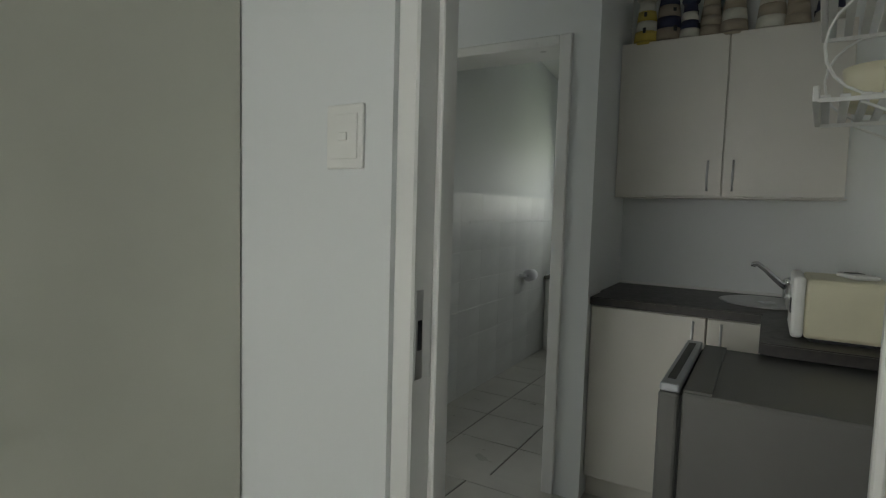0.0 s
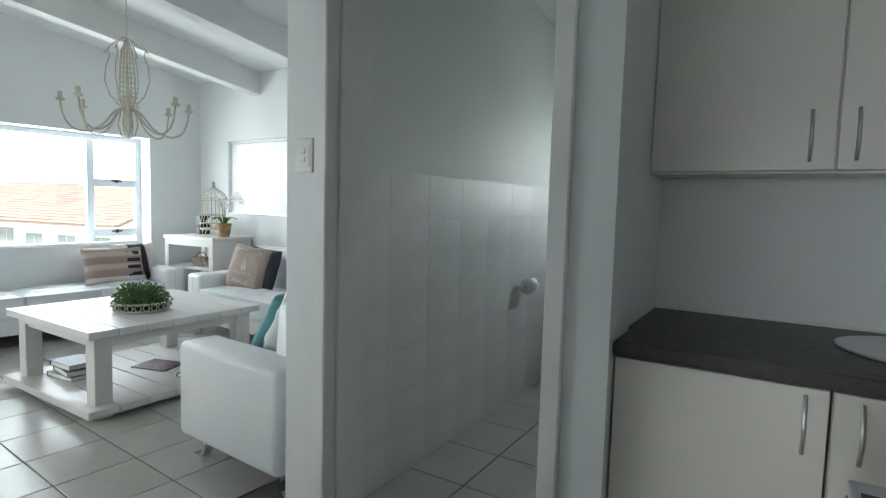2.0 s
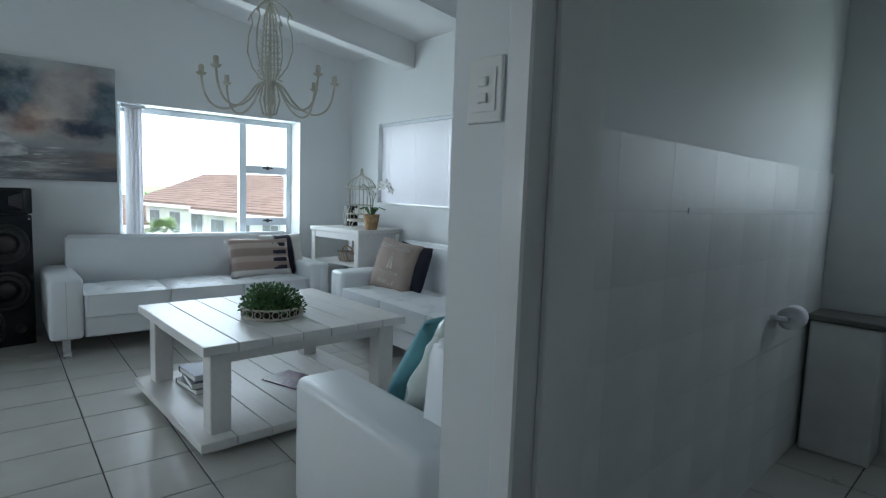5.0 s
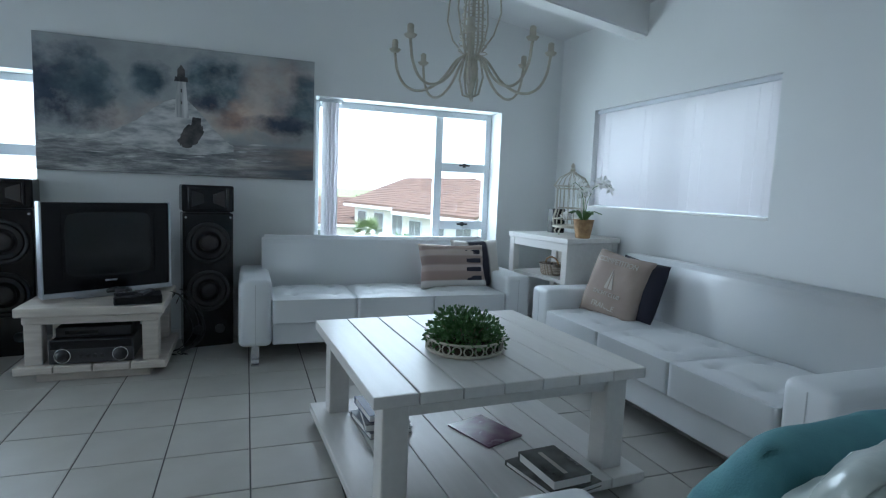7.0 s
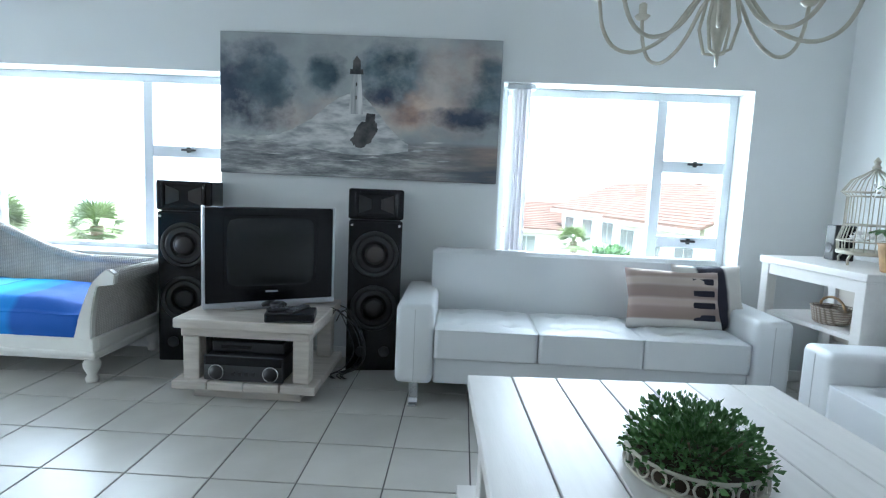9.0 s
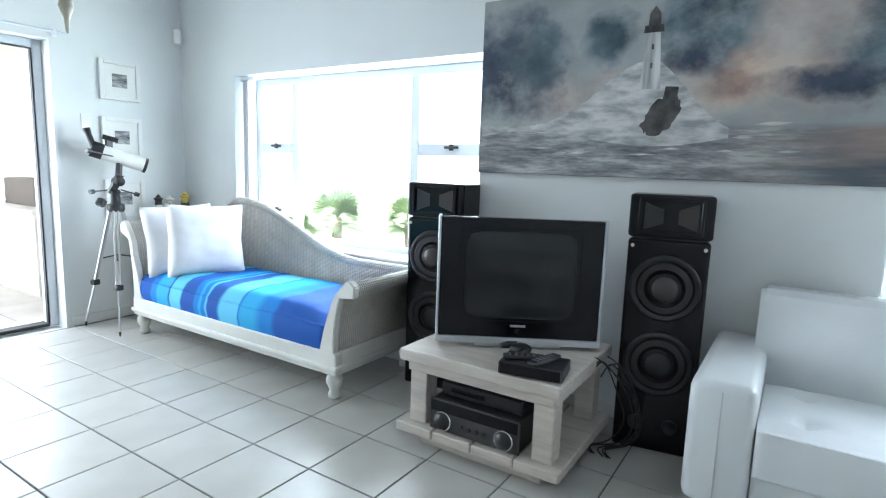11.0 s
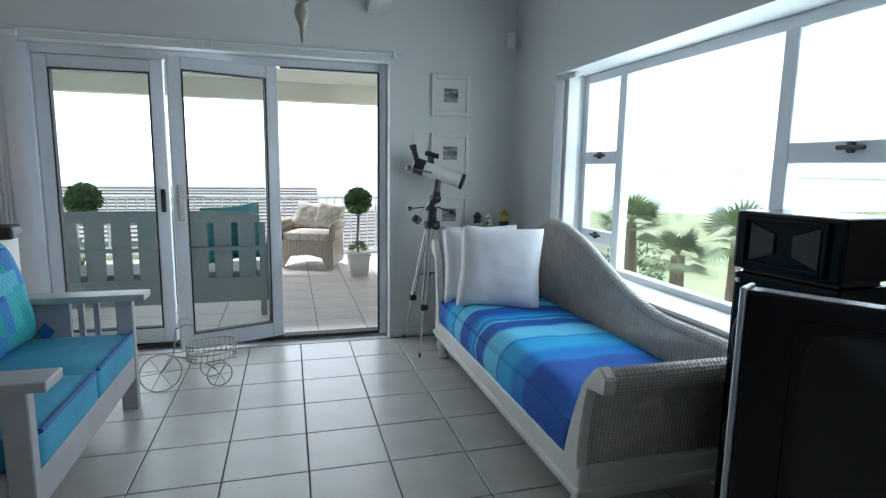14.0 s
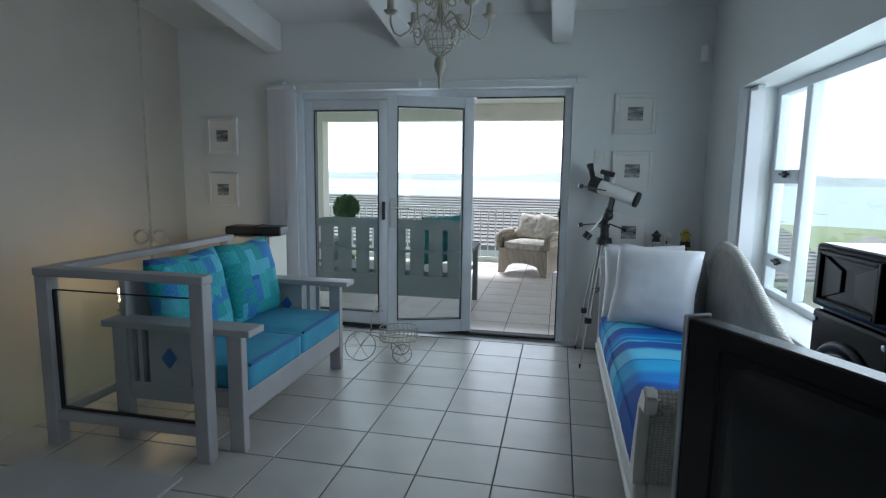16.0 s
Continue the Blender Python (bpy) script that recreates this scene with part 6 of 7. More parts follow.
def orchid(x, y, z, label, stems, seed):
    o = thing("potted_orchid", label, "plant", x, y, z)
    rnd = random.Random(seed)
    part("pot", turned([(0.05, 0), (0.055, 0.005), (0.075, 0.13), (0.08, 0.14), (0.07, 0.14), (0.05, 0.12)], 24), CANE, o, "brown woven pot", True)
    for k in range(5):
        a = 1.3 * k + seed
        pts = [(0.02 * math.cos(a), 0.02 * math.sin(a), 0.13), (0.07 * math.cos(a), 0.07 * math.sin(a), 0.20), (0.13 * math.cos(a), 0.13 * math.sin(a), 0.18)]
        lb = bmesh.new()
        row = []
        for i in range(7):
            t = i / 6
            p = Vector(pts[0]).lerp(Vector(pts[1]), min(1, t * 2)) if t < 0.5 else Vector(pts[1]).lerp(Vector(pts[2]), t * 2 - 1)
            wd = 0.028 * math.sin(math.pi * (0.12 + 0.83 * t))
            sd = Vector((-math.sin(a), math.cos(a), 0))
            row.append([lb.verts.new(p + sd * wd * q + Vector((0, 0, 0.008 * abs(q)))) for q in (-1, 0, 1)])
        for r0, r1 in zip(row, row[1:]):
            for q in (0, 1):
                lb.faces.new((r0[q], r0[q + 1], r1[q + 1], r1[q]))
        part("leaf", lb, LEAF, o, "", True)
    for s in range(stems):
        a = 0.6 + s * 2.6
        pts = [(0, 0, 0.13), (0.02 * math.cos(a), 0.02 * math.sin(a), 0.28), (0.06 * math.cos(a), 0.06 * math.sin(a), 0.38), (0.14 * math.cos(a), 0.14 * math.sin(a), 0.42), (0.20 * math.cos(a), 0.20 * math.sin(a), 0.38)]
        part("stem", tube(pts, 0.003, 5), LEAF, o, "", True)
        for k in range(7):
            t = 0.35 + 0.65 * k / 6
            i = min(3, int(t * 4))
            p = Vector(pts[i]).lerp(Vector(pts[i + 1]), t * 4 - i) + Vector((rnd.uniform(-.02, .02), rnd.uniform(-.02, .02), rnd.uniform(-.015, .015)))
            fb2 = bmesh.new()
            tilt = pose(*p, rnd.uniform(40, 110), 0, rnd.uniform(0, 360))
            for j in range(5):
                b = 2 * math.pi * j / 5
                vs = [fb2.verts.new(tilt @ Vector((0.042 * q * math.cos(b + w), 0.042 * q * math.sin(b + w), h))) for q, w, h in ((0.08, 0, 0), (0.75, -0.45, 0.006), (1.25, 0, 0.0), (0.75, 0.45, 0.006))]
                fb2.faces.new(vs)
            part("flower", fb2, PETAL, o, "white orchid bloom")
    return o


orchid(-5.68, 4.12, 0.90, "white orchid in a brown woven pot on the side table", 2, 1)
ts = thing("side_table", "low white side table beside the sofa", "side table", -2.90, 4.20, 0)
part("top", box(-0.24, -0.20, 0.50, 0.24, 0.20, 0.535, 0.005, 2), TABLE, ts)
for sx in (-1, 1):
    for sy in (-1, 1):
        part("leg", box(sx * 0.2 - 0.025, sy * 0.16 - 0.025, 0, sx * 0.2 + 0.025, sy * 0.16 + 0.025, 0.4995), TABLE, ts)
orchid(-2.98, 4.16, 0.535, "tall white orchid in a pot on the low side table", 3, 4)

# on and in the television stand
dv = thing("decoder", "flat black decoder box on the television stand", "decoder", -5.90, 1.10, 0.455, 100)
part("case", box(-0.13, -0.085, 0.004, 0.13, 0.085, 0.055, 0.006, 2), BLACKM, dv)
part("front", box(-0.12, -0.0865, 0.01, 0.12, -0.085, 0.05), BLACK, dv)
for x, y, r in ((-5.88, 1.06, 30), (-5.90, 1.14, 75)):
    rm = thing("remote_control", "black remote control lying on the decoder", "remote control", x, y, 0.510, r, "remote controls")
    part("body", box(-0.022, -0.085, 0, 0.022, 0.085, 0.018, 0.006, 2), BLACKM, rm)
    for k in range(5):
        for q in (-1, 0, 1):
            part("button", box(q * 0.012 - 0.004, -0.06 + k * 0.024, 0.018, q * 0.012 + 0.004, -0.052 + k * 0.024, 0.0205), BKG, rm)
gc = thing("game_controller", "black game controller on the decoder", "controller", -5.955, 1.01, 0.511, 60)
part("body", turned([(0.02, 0), (0.045, 0.006), (0.048, 0.018), (0.03, 0.03), (0.004, 0.032)], 20), BLACKM, gc, "", True)
for q in (-1, 1):
    part("grip", tube([(q * 0.03, 0, 0.018), (q * 0.055, -0.03, 0.017), (q * 0.06, -0.06, 0.014)], [0.018, 0.016, 0.012], 10), BLACKM, gc, "", True)
rc = thing("receiver", "black stereo receiver with two large silver-ringed knobs", "receiver", -6.03, 0.86, 0.105, 90)
part("case", box(-0.215, -0.18, 0.008, 0.215, 0.16, 0.145, 0.004, 1), BLACKM, rc)
part("front", box(-0.22, -0.195, 0.006, 0.22, -0.1805, 0.148, 0.004, 1), DKG, rc, "dark grey front panel")
part("window", box(-0.21, -0.1965, 0.095, 0.21, -0.195, 0.142), BLACK, rc, "black display window")
for x in (-0.15, 0.15):
    part("knob", turned([(0.042, 0), (0.042, -0.004), (0.036, -0.006), (0.034, -0.018), (0.004, -0.019)], 30, (x, -0.195, 0.055), axis="y"), BLACKM, rc, "", True)
    part("knob_ring", tube([(x + 0.041 * math.cos(a), -0.2, 0.055 + 0.041 * math.sin(a)) for a in [k * math.pi / 14 for k in range(28)]], 0.0035, 6, closed=True), CHROME, rc, "bright ring")
for k in range(4):
    part("button", turned([(0.011, 0), (0.011, -0.008), (0.003, -0.009)], 14, (-0.055 + 0.037 * k, -0.195, 0.05), axis="y"), BLACKM, rc)
pl = thing("disc_player", "slim black disc player on the receiver", "player", -6.06, 0.86, 0.254, 90)
part("case", box(-0.2, -0.16, 0, 0.2, 0.14, 0.06, 0.004, 1), BLACKM, pl)
part("tray", box(-0.15, -0.162, 0.02, 0.02, -0.1605, 0.04), BLACK, pl)
cbn = thing("cable", "loose black cables hanging behind the television stand", "cable", -6.35, 1.33, 0.0)
for k in range(6):
    rnd = random.Random(k)
    y0, y1 = rnd.uniform(-0.12, -0.02), rnd.uniform(0.0, 0.10)
    pts = [(0.1, y0, 0.47 - 0.02 * k), (0.10, y0 + 0.05, 0.44), (0.06, y1, 0.30), (0.05 + 0.04 * math.sin(k), y1 + 0.03, 0.16), (0.02, y1 - 0.03, 0.05), (0.05, y0, 0.012), (0.12, y0 + 0.05, 0.008)]
    smoothp = []
    for i in range(len(pts) - 1):
        for t in (0, 0.25, 0.5, 0.75):
            p0, p1, p2, p3 = (Vector(pts[max(0, i - 1)]), Vector(pts[i]), Vector(pts[i + 1]), Vector(pts[min(len(pts) - 1, i + 2)]))
            smoothp.append(0.5 * ((2 * p1) + (p2 - p0) * t + (2 * p0 - 5 * p1 + 4 * p2 - p3) * t * t + (3 * p1 - p0 - 3 * p2 + p3) * t ** 3))
    part("strand", tube(smoothp, 0.0035, 6), BLACKM, cbn, "", True)

# telescope by the terrace door
te = thing("telescope", "white reflector telescope on an aluminium tripod", "telescope", -5.98, -2.28, 0)
hub = Vector((0, 0, 0.90))
for k, (fx, fy) in enumerate(((0.14, 0.25), (0.16, -0.20), (-0.26, -0.02))):
    foot = Vector((fx, fy, 0.0))
    top = hub + Vector((fx * 0.15, fy * 0.15, -0.01))
    mid = top.lerp(foot, 0.62)
    sd = Vector((-fy, fx, 0)).normalized() * 0.013
    lg = part("leg", rod(top + sd, mid + sd, 0.008, seg=8, bm=rod(top - sd, mid - sd, 0.008, seg=8)), STEEL, te, "bright aluminium leg")
    part("lower_leg", rod(mid - (foot - top) * 0.05, foot + Vector((0, 0, 0.03)), 0.008, seg=8), STEEL, lg)
    part("clamp", box(mid.x - 0.025, mid.y - 0.025, mid.z - 0.02, mid.x + 0.025, mid.y + 0.025, mid.z + 0.02, 0.006, 2), BLACKM, lg, "black leg clamp")
    part("tip", rod(foot + Vector((0, 0, 0.035)), foot, 0.010, 0.004, 8), RUBBER, lg)
    part("spreader", rod(hub.lerp(foot, 0.42), (0, 0, 0.55), 0.005, seg=6), BLACKM, te)
part("hub", turned([(0.05, 0.87), (0.06, 0.89), (0.055, 0.925), (0.035, 0.93), (0.03, 1.0), (0.04, 1.01), (0.03, 1.03)], 20), BLACKM, te, "", True)
part("polar_axis", rod((0.02, -0.02, 1.0), (-0.03, 0.02, 1.14), 0.028), BLACKM, te)
part("axis_head", turned([(0.02, -0.05), (0.035, -0.03), (0.035, 0.03), (0.02, 0.05)], 16, (-0.02, 0.01, 1.09), axis="y"), BLACKM, te, "", True)
part("weight_bar", rod((0.0, 0.0, 1.10), (0.14, 0.05, 0.92), 0.007), STEEL, te)
part("counterweight", rod((0.11, 0.04, 0.96), (0.135, 0.048, 0.925), 0.032), BLACKM, te)
for p, q in (((0.03, 0, 1.03), (0.16, 0.03, 1.02)), ((-0.03, 0.02, 1.03), (-0.12, 0.04, 1.00)), ((0.0, 0.0, 1.27), (0.17, 0.04, 1.30))):
    part("slow_motion_cable", rod(p, q, 0.005, seg=6), BLACKM, te)
    part("knob", rod(Vector(q), Vector(q) + (Vector(q) - Vector(p)).normalized() * 0.03, 0.016), BLACKM, te)
tube_a, tube_b = Vector((0.07, -0.08, 1.31)), Vector((-0.21, 0.04, 1.21))
ax = (tube_b - tube_a).normalized()
ot = part("tube", rod(tube_a, tube_b, 0.052, seg=28), PLASTIC, te, "white telescope tube", True)
ot.data.shade_flat()
part("front_ring", rod(tube_b - ax * 0.012, tube_b + ax * 0.008, 0.056, seg=28), BLACKM, ot)
part("rear_cell", rod(tube_a - ax * 0.04, tube_a + ax * 0.035, 0.058, seg=28), BLACKM, ot)
part("focuser", rod(tube_a + Vector((0.02, -0.01, 0.03)), tube_a + Vector((0.045, -0.03, 0.13)), 0.02), BLACKM, te)
part("eyepiece", rod(tube_a + Vector((0.045, -0.03, 0.125)), tube_a + Vector((0.05, -0.035, 0.155)), 0.025), BLACKM, te)
part("finder", rod(tube_a + Vector((-0.03, 0.02, 0.10)), tube_a + Vector((-0.12, 0.055, 0.075)), 0.018), BLACKM, te)
part("finder_bracket", box(-0.02, -0.07, 1.33, 0.02, -0.04, 1.41), BLACKM, te)
part("cradle", rod((-0.03, 0.0, 1.13), (-0.05, -0.02, 1.24), 0.022), BLACKM, te)

tt = thing("corner_table", "small white corner table behind the daybed", "side table", -6.48, -2.33, 0)
part("top", box(-0.19, -0.18, 0.75, 0.19, 0.18, 0.78, 0.005, 2), TABLE, tt)
for sx in (-1, 1):
    for sy in (-1, 1):
        part("leg", box(sx * 0.16 - 0.02, sy * 0.15 - 0.02, 0, sx * 0.16 + 0.02, sy * 0.15 + 0.02, 0.7495), TABLE, tt)
lighthouse(-6.36, -2.38, 0.78, 0.20, BLACKM, WHO, "small black and white lighthouse ornament on the corner table", 3)
lighthouse(-6.44, -2.36, 0.78, 0.19, WHO, WHO, "small white lighthouse ornament on the corner table", 4)
lighthouse(-6.55, -2.32, 0.78, 0.23, YEL, BLACKM, "black and yellow lighthouse ornament on the corner table", 5)

# wire tricycle planter
tr = thing("wire_planter", "cream wire tricycle planter standing on the floor", "planter", -4.42, -1.86, 0, 20)
for (x, y, r) in ((0.17, 0, 0.11), (-0.13, 0.09, 0.07), (-0.13, -0.09, 0.07)):
    part("wheel", tube([(x + r * math.cos(a), y, r + 0.004 + r * math.sin(a)) for a in [k * math.pi / 12 for k in range(24)]], 0.004, 6, closed=True), IRON, tr)
    for k in range(6):
        a = math.pi / 3 * k
        part("spoke", rod((x, y, r + 0.004), (x + r * math.cos(a), y, r + 0.004 + r * math.sin(a)), 0.0018, seg=5), IRON, tr)
for z in (0.16, 0.20, 0.25):
    part("basket_hoop", tube([(-0.11 + 0.14 * math.cos(a), 0.10 * math.sin(a), z) for a in [k * math.pi / 12 for k in range(24)]], 0.004, 6, closed=True), IRON, tr)
for k in range(26):
    a = 2 * math.pi * k / 26
    part("basket_wire", rod((-0.11 + 0.14 * math.cos(a), 0.10 * math.sin(a), 0.16), (-0.11 + 0.14 * math.cos(a + 0.12), 0.10 * math.sin(a + 0.12), 0.25), 0.002, seg=5), IRON, tr)
part("basket_floor", box(-0.23, -0.08, 0.155, 0.01, 0.08, 0.16), IRON, tr)
part("frame", tube([(-0.13, 0, 0.075), (-0.05, 0, 0.15), (0.10, 0, 0.20), (0.17, 0, 0.115)], 0.005, 6), IRON, tr, "", True)
part("handlebar", tube([(0.10, 0, 0.20), (0.08, 0, 0.36), (0.04, -0.07, 0.40), (0.0, -0.08, 0.39)], 0.004, 6), IRON, tr, "", True)
part("handlebar", tube([(0.08, 0, 0.36), (0.04, 0.07, 0.40), (0.0, 0.08, 0.39)], 0.004, 6), IRON, tr, "", True)
part("axle", rod((-0.13, -0.09, 0.074), (-0.13, 0.09, 0.074), 0.004, seg=6), IRON, tr)

cc = thing("cream_chest", "narrow cream chest behind the loveseat", "chest", -3.20, -2.18, 0)
part("body", box(-0.20, -0.17, 0, 0.20, 0.17, 0.86, 0.006, 2), CUPB, cc)
part("edge", box(-0.205, 0.12, 0, -0.2005, 0.175, 0.86), BLACKM, cc)
kb = thing("instrument_case", "long black padded case on the chest", "case", -3.22, -2.18, 0.86, 8)
part("body", box(-0.24, -0.10, 0, 0.22, 0.10, 0.075, 0.02, 3), BLACKM, kb)
part("strap", box(-0.05, -0.103, 0.02, -0.01, 0.103, 0.0785, 0.004, 1), RUBBER, kb)
# added sheet for an unexplained pale patch; no mat is known here
mtt = thing("floor_mat", "pale grey sheet added on the floor before the balustrade", "mat", -3.63, 0.42, 0)
part("woven_surface", box(-0.42, -0.53, 0.001, 0.42, 0.53, 0.014, 0.005, 2), mat("pale_sheet_grey", (0.5, 0.5, 0.5), 0.95, bump=0.8, bscale=300), mtt)

# ---- terrace ----
tf = structure("floor_terrace", box(-6.6, -6.9, -0.25, 0.4, YS - 0.281, -0.032), GROUT, "pale tiled terrace floor", "terrace floor")
structure("terrace_ceiling", box(-6.6, -6.6, 2.42, 0.4, YS - 0.281, 2.55), CEIL, "white painted terrace ceiling", "ceiling")
structure("terrace_fascia", box(-6.6, -6.62, 2.18, 0.4, -6.42, 2.419), PLASTER, "white plastered beam along the terrace edge", "beam")
structure("terrace_wall", box(-6.6, -5.35, -0.03, -6.38, YS - 0.281, 2.42), PLASTER, "white plastered side wall of the terrace", "wall")
structure("terrace_pillar", box(-1.93, -6.62, -0.03, -1.63, -6.4, 2.179), PLASTER, "white plastered terrace pillar", "pillar")
br = thing("braai_counter", "built-in white counter with a brown top on the terrace", "counter", -6.38, -4.4, -0.03)
part("body", box(0, -0.7, 0, 0.35, 0.6, 0.76), PLASTER, br)
part("top", box(0, -0.72, 0.761, 0.37, 0.62, 0.80, 0.004, 1), TERRT, br)
part("hearth", box(0.0, -0.45, 0.801, 0.2, 0.4, 1.06), mat("sooty_brick", (0.2, 0.17, 0.15), 0.9, bump=0.6), br)
rlg = thing("terrace_railing", "white painted metal railing along the terrace edge", "railing", -3.2, -6.75, -0.03)
part("top_rail", box(-3.3, -0.025, 0.86, 3.4, 0.025, 0.90, 0.008, 2), ALU, rlg)
part("bottom_rail", box(-3.3, -0.02, 0.08, 3.4, 0.02, 0.11), ALU, rlg)
for k in range(56):
    x = -3.28 + 0.12 * k
    part("post" if k % 14 == 0 else "baluster", box(x - 0.009, -0.009, 0.0 if k % 14 == 0 else 0.111, x + 0.009, 0.009, 0.8595), ALU, rlg)

bn2 = thing("garden_bench", "painted wooden slat-backed bench with teal cushions", "bench", -3.93, -3.55, -0.03)
BL, BH = 0.80, 0.94
for k in range(8):
    x = -BL + 0.03 + k * 0.197
    part("back_board", box(x, 0.0, 0.16, min(x + 0.145, BL - 0.03), 0.022, BH - 0.03, 0.004, 1), BENCHP, bn2)
part("top_rail", slab([(-BL, BH - 0.10), (BL, BH - 0.10), (BL, BH - 0.02), (BL - 0.1, BH), (-BL + 0.1, BH), (-BL, BH - 0.02)], 0.03, "xz", (0, -0.004, 0)), BENCHP, bn2)
part("mid_rail", box(-BL, 0.0225, 0.60, BL, 0.045, 0.63), BENCHP, bn2)
part("low_rail", box(-BL, -0.02, 0.14, BL, 0.03, 0.36), BENCHP, bn2)
part("seat", box(-BL, -0.60, 0.36, BL, -0.021, 0.40), BENCHP, bn2)
for x in (-BL - 0.05, BL):
    part("end", box(x, -0.62, 0.0, x + 0.05, -0.55, 0.62), BENCHP, bn2)
    part("end", box(x, -0.02, 0.0, x + 0.05, 0.04, BH - 0.1), BENCHP, bn2)
    part("arm", box(x - 0.02, -0.64, 0.62, x + 0.07, 0.0, 0.65), BENCHP, bn2)
TEALC = mat("teal_outdoor_cloth", (0.05, 0.30, 0.32), 0.8, scale=6, bump=0.3)
scatter("teal outdoor cushion on the bench", pillow(0.5, 0.5, 0.16, seed=5), TEALC, -4.50, -3.70, 0.70, 10, 6, 0)


def wicker_chair(x, y, rz):
    a = thing("wicker_armchair", "pale wicker armchair with cream cushions on the terrace", "armchair", x, y, -0.03, rz)
    shell = []
    ring_in, ring_out = [], []
    b = bmesh.new()
    n = 28
    rows = []
    for k in range(n + 1):
        t = k / n
        ang = math.pi * (0.0 + t)
        h = 0.58 + 0.26 * math.sin(math.pi * t) ** 1.5
        cx, cy = 0.38 * math.cos(ang), 0.05 + 0.34 * math.sin(ang)
        if t < 0.02 or t > 0.98:
            cy = -0.28
        rows.append([b.verts.new((cx * q, cy * q2, z)) for q, q2, z in ((1.0, 1.0, 0.06 + 0.10 * abs(math.sin(3 * ang))), (0.98, 0.98, 0.40), (1.05, 1.05, h - 0.02), (1.0, 1.0, h), (0.90, 0.90, h - 0.02), (0.84, 0.84, 0.36))])
    for r0, r1 in zip(rows, rows[1:]):
        for q in range(5):
            b.faces.new((r0[q], r1[q], r1[q + 1], r0[q + 1]))
    bmesh.ops.recalc_face_normals(b, faces=b.faces[:])
    part("shell", b, WICKERO, a, "", True)
    part("front_apron", slab([(-0.38, 0.38), (-0.38, 0.02), (-0.30, 0.02), (-0.22, 0.16), (0, 0.20), (0.22, 0.16), (0.30, 0.02), (0.38, 0.02), (0.38, 0.38)], 0.03, "xz", (0, -0.30, 0)), WICKERO, a)
    part("arm_roll", tube([(-0.37, -0.30, 0.40), (-0.38, -0.30, 0.55), (-0.38, -0.2, 0.59), (-0.38, 0.05, 0.60)], 0.05, 10), WICKERO, a, "", True)
    part("arm_roll", tube([(0.37, -0.30, 0.40), (0.38, -0.30, 0.55), (0.38, -0.2, 0.59), (0.38, 0.05, 0.60)], 0.05, 10), WICKERO, a, "", True)
    part("seat_cushion", cushion(-0.31, -0.29, 0.36, 0.31, 0.30, 0.48, 0.02, 8), CUSHC, a, "cream striped seat cushion", True)
    for x, seed in ((-0.13, 1), (0.15, 2)):
        p = pillow(0.40, 0.38, 0.14, seed=seed)
        bmesh.ops.transform(p, matrix=pose(x, 0.16, 0.66, -20, 5 * seed, 8 * x), verts=p.verts)
        part("back_cushion", p, CUSHC, a, "patterned cream cushion", True)
    return a


wicker_chair(-5.30, -6.0, 155)


def topiary(x, y, h, r, label):
    t = thing("topiary", label, "plant", x, y, -0.03)
    b = box(-0.13, -0.13, 0, 0.13, 0.13, 0.26, 0.01, 2)
    for v in b.verts:
        f = 0.82 + 0.18 * v.co.z / 0.26
        v.co.x, v.co.y = v.co.x * f, v.co.y * f
    part("pot", b, PLASTER, t, "square stone pot")
    part("rim", box(-0.14, -0.14, 0.255, 0.14, 0.14, 0.29, 0.006, 1), PLASTER, t)
    part("trunk", tube([(0, 0, 0.25), (0.01, 0, 0.45), (-0.01, 0.01, h - r * 0.5)], 0.014, 8), BARK, t, "", True)
    part("crown", leaf_ball((0, 0, h), r, r, r, 3200, 0.019, 7, hemi=False, shell=0.5), BOXLEAF, t, "clipped green leaf ball")
    part("skirt", leaf_ball((0, 0, 0.33), 0.12, 0.12, 0.10, 300, 0.016, 8), BOXLEAF, t, "low green leaves")
    return t


topiary(-5.80, -5.22, 0.92, 0.165, "clipped ball tree in a square stone pot")
topiary(-3.10, -4.45, 0.98, 0.16, "clipped ball tree behind the bench")

# ---- outside ----
gb = bmesh.new()
N = 64
ring = []
prev = None
for d, z, fall in ((0.0, -4.6, 0), (14, -4.7, 0.4), (30, -4.8, 3.0), (60, -7, 3.5), (150, -16, 1), (400, -26, 0), (1500, -27, 0), (4900, -27, 0)):
    row = [gb.verts.new((d * math.cos(2 * math.pi * k / N) - 6, d * math.sin(2 * math.pi * k / N), z - fall * max(0.0, -math.sin(2 * math.pi * k / N)) + (0.3 * noise.noise((d, k, 0)) if 20 < d < 200 else 0))) for k in range(N)] if d else [gb.verts.new((-6, 0, z))]
    if prev:
        for k in range(N):
            gb.faces.new((prev[0], row[k], row[(k + 1) % N]) if len(prev) == 1 else (prev[k], row[k], row[(k + 1) % N], prev[(k + 1) % N]))
    prev = row
bmesh.ops.recalc_face_normals(gb, faces=gb.faces[:])
structure("ground", gb, GRASS, "grassy hillside falling to the water", "ground")
structure("water", box(-2500, -2600, -27.5, 2500, -300, -25.6), SEA, "blue-green lagoon, paled to imitate haze", "water")
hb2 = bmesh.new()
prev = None
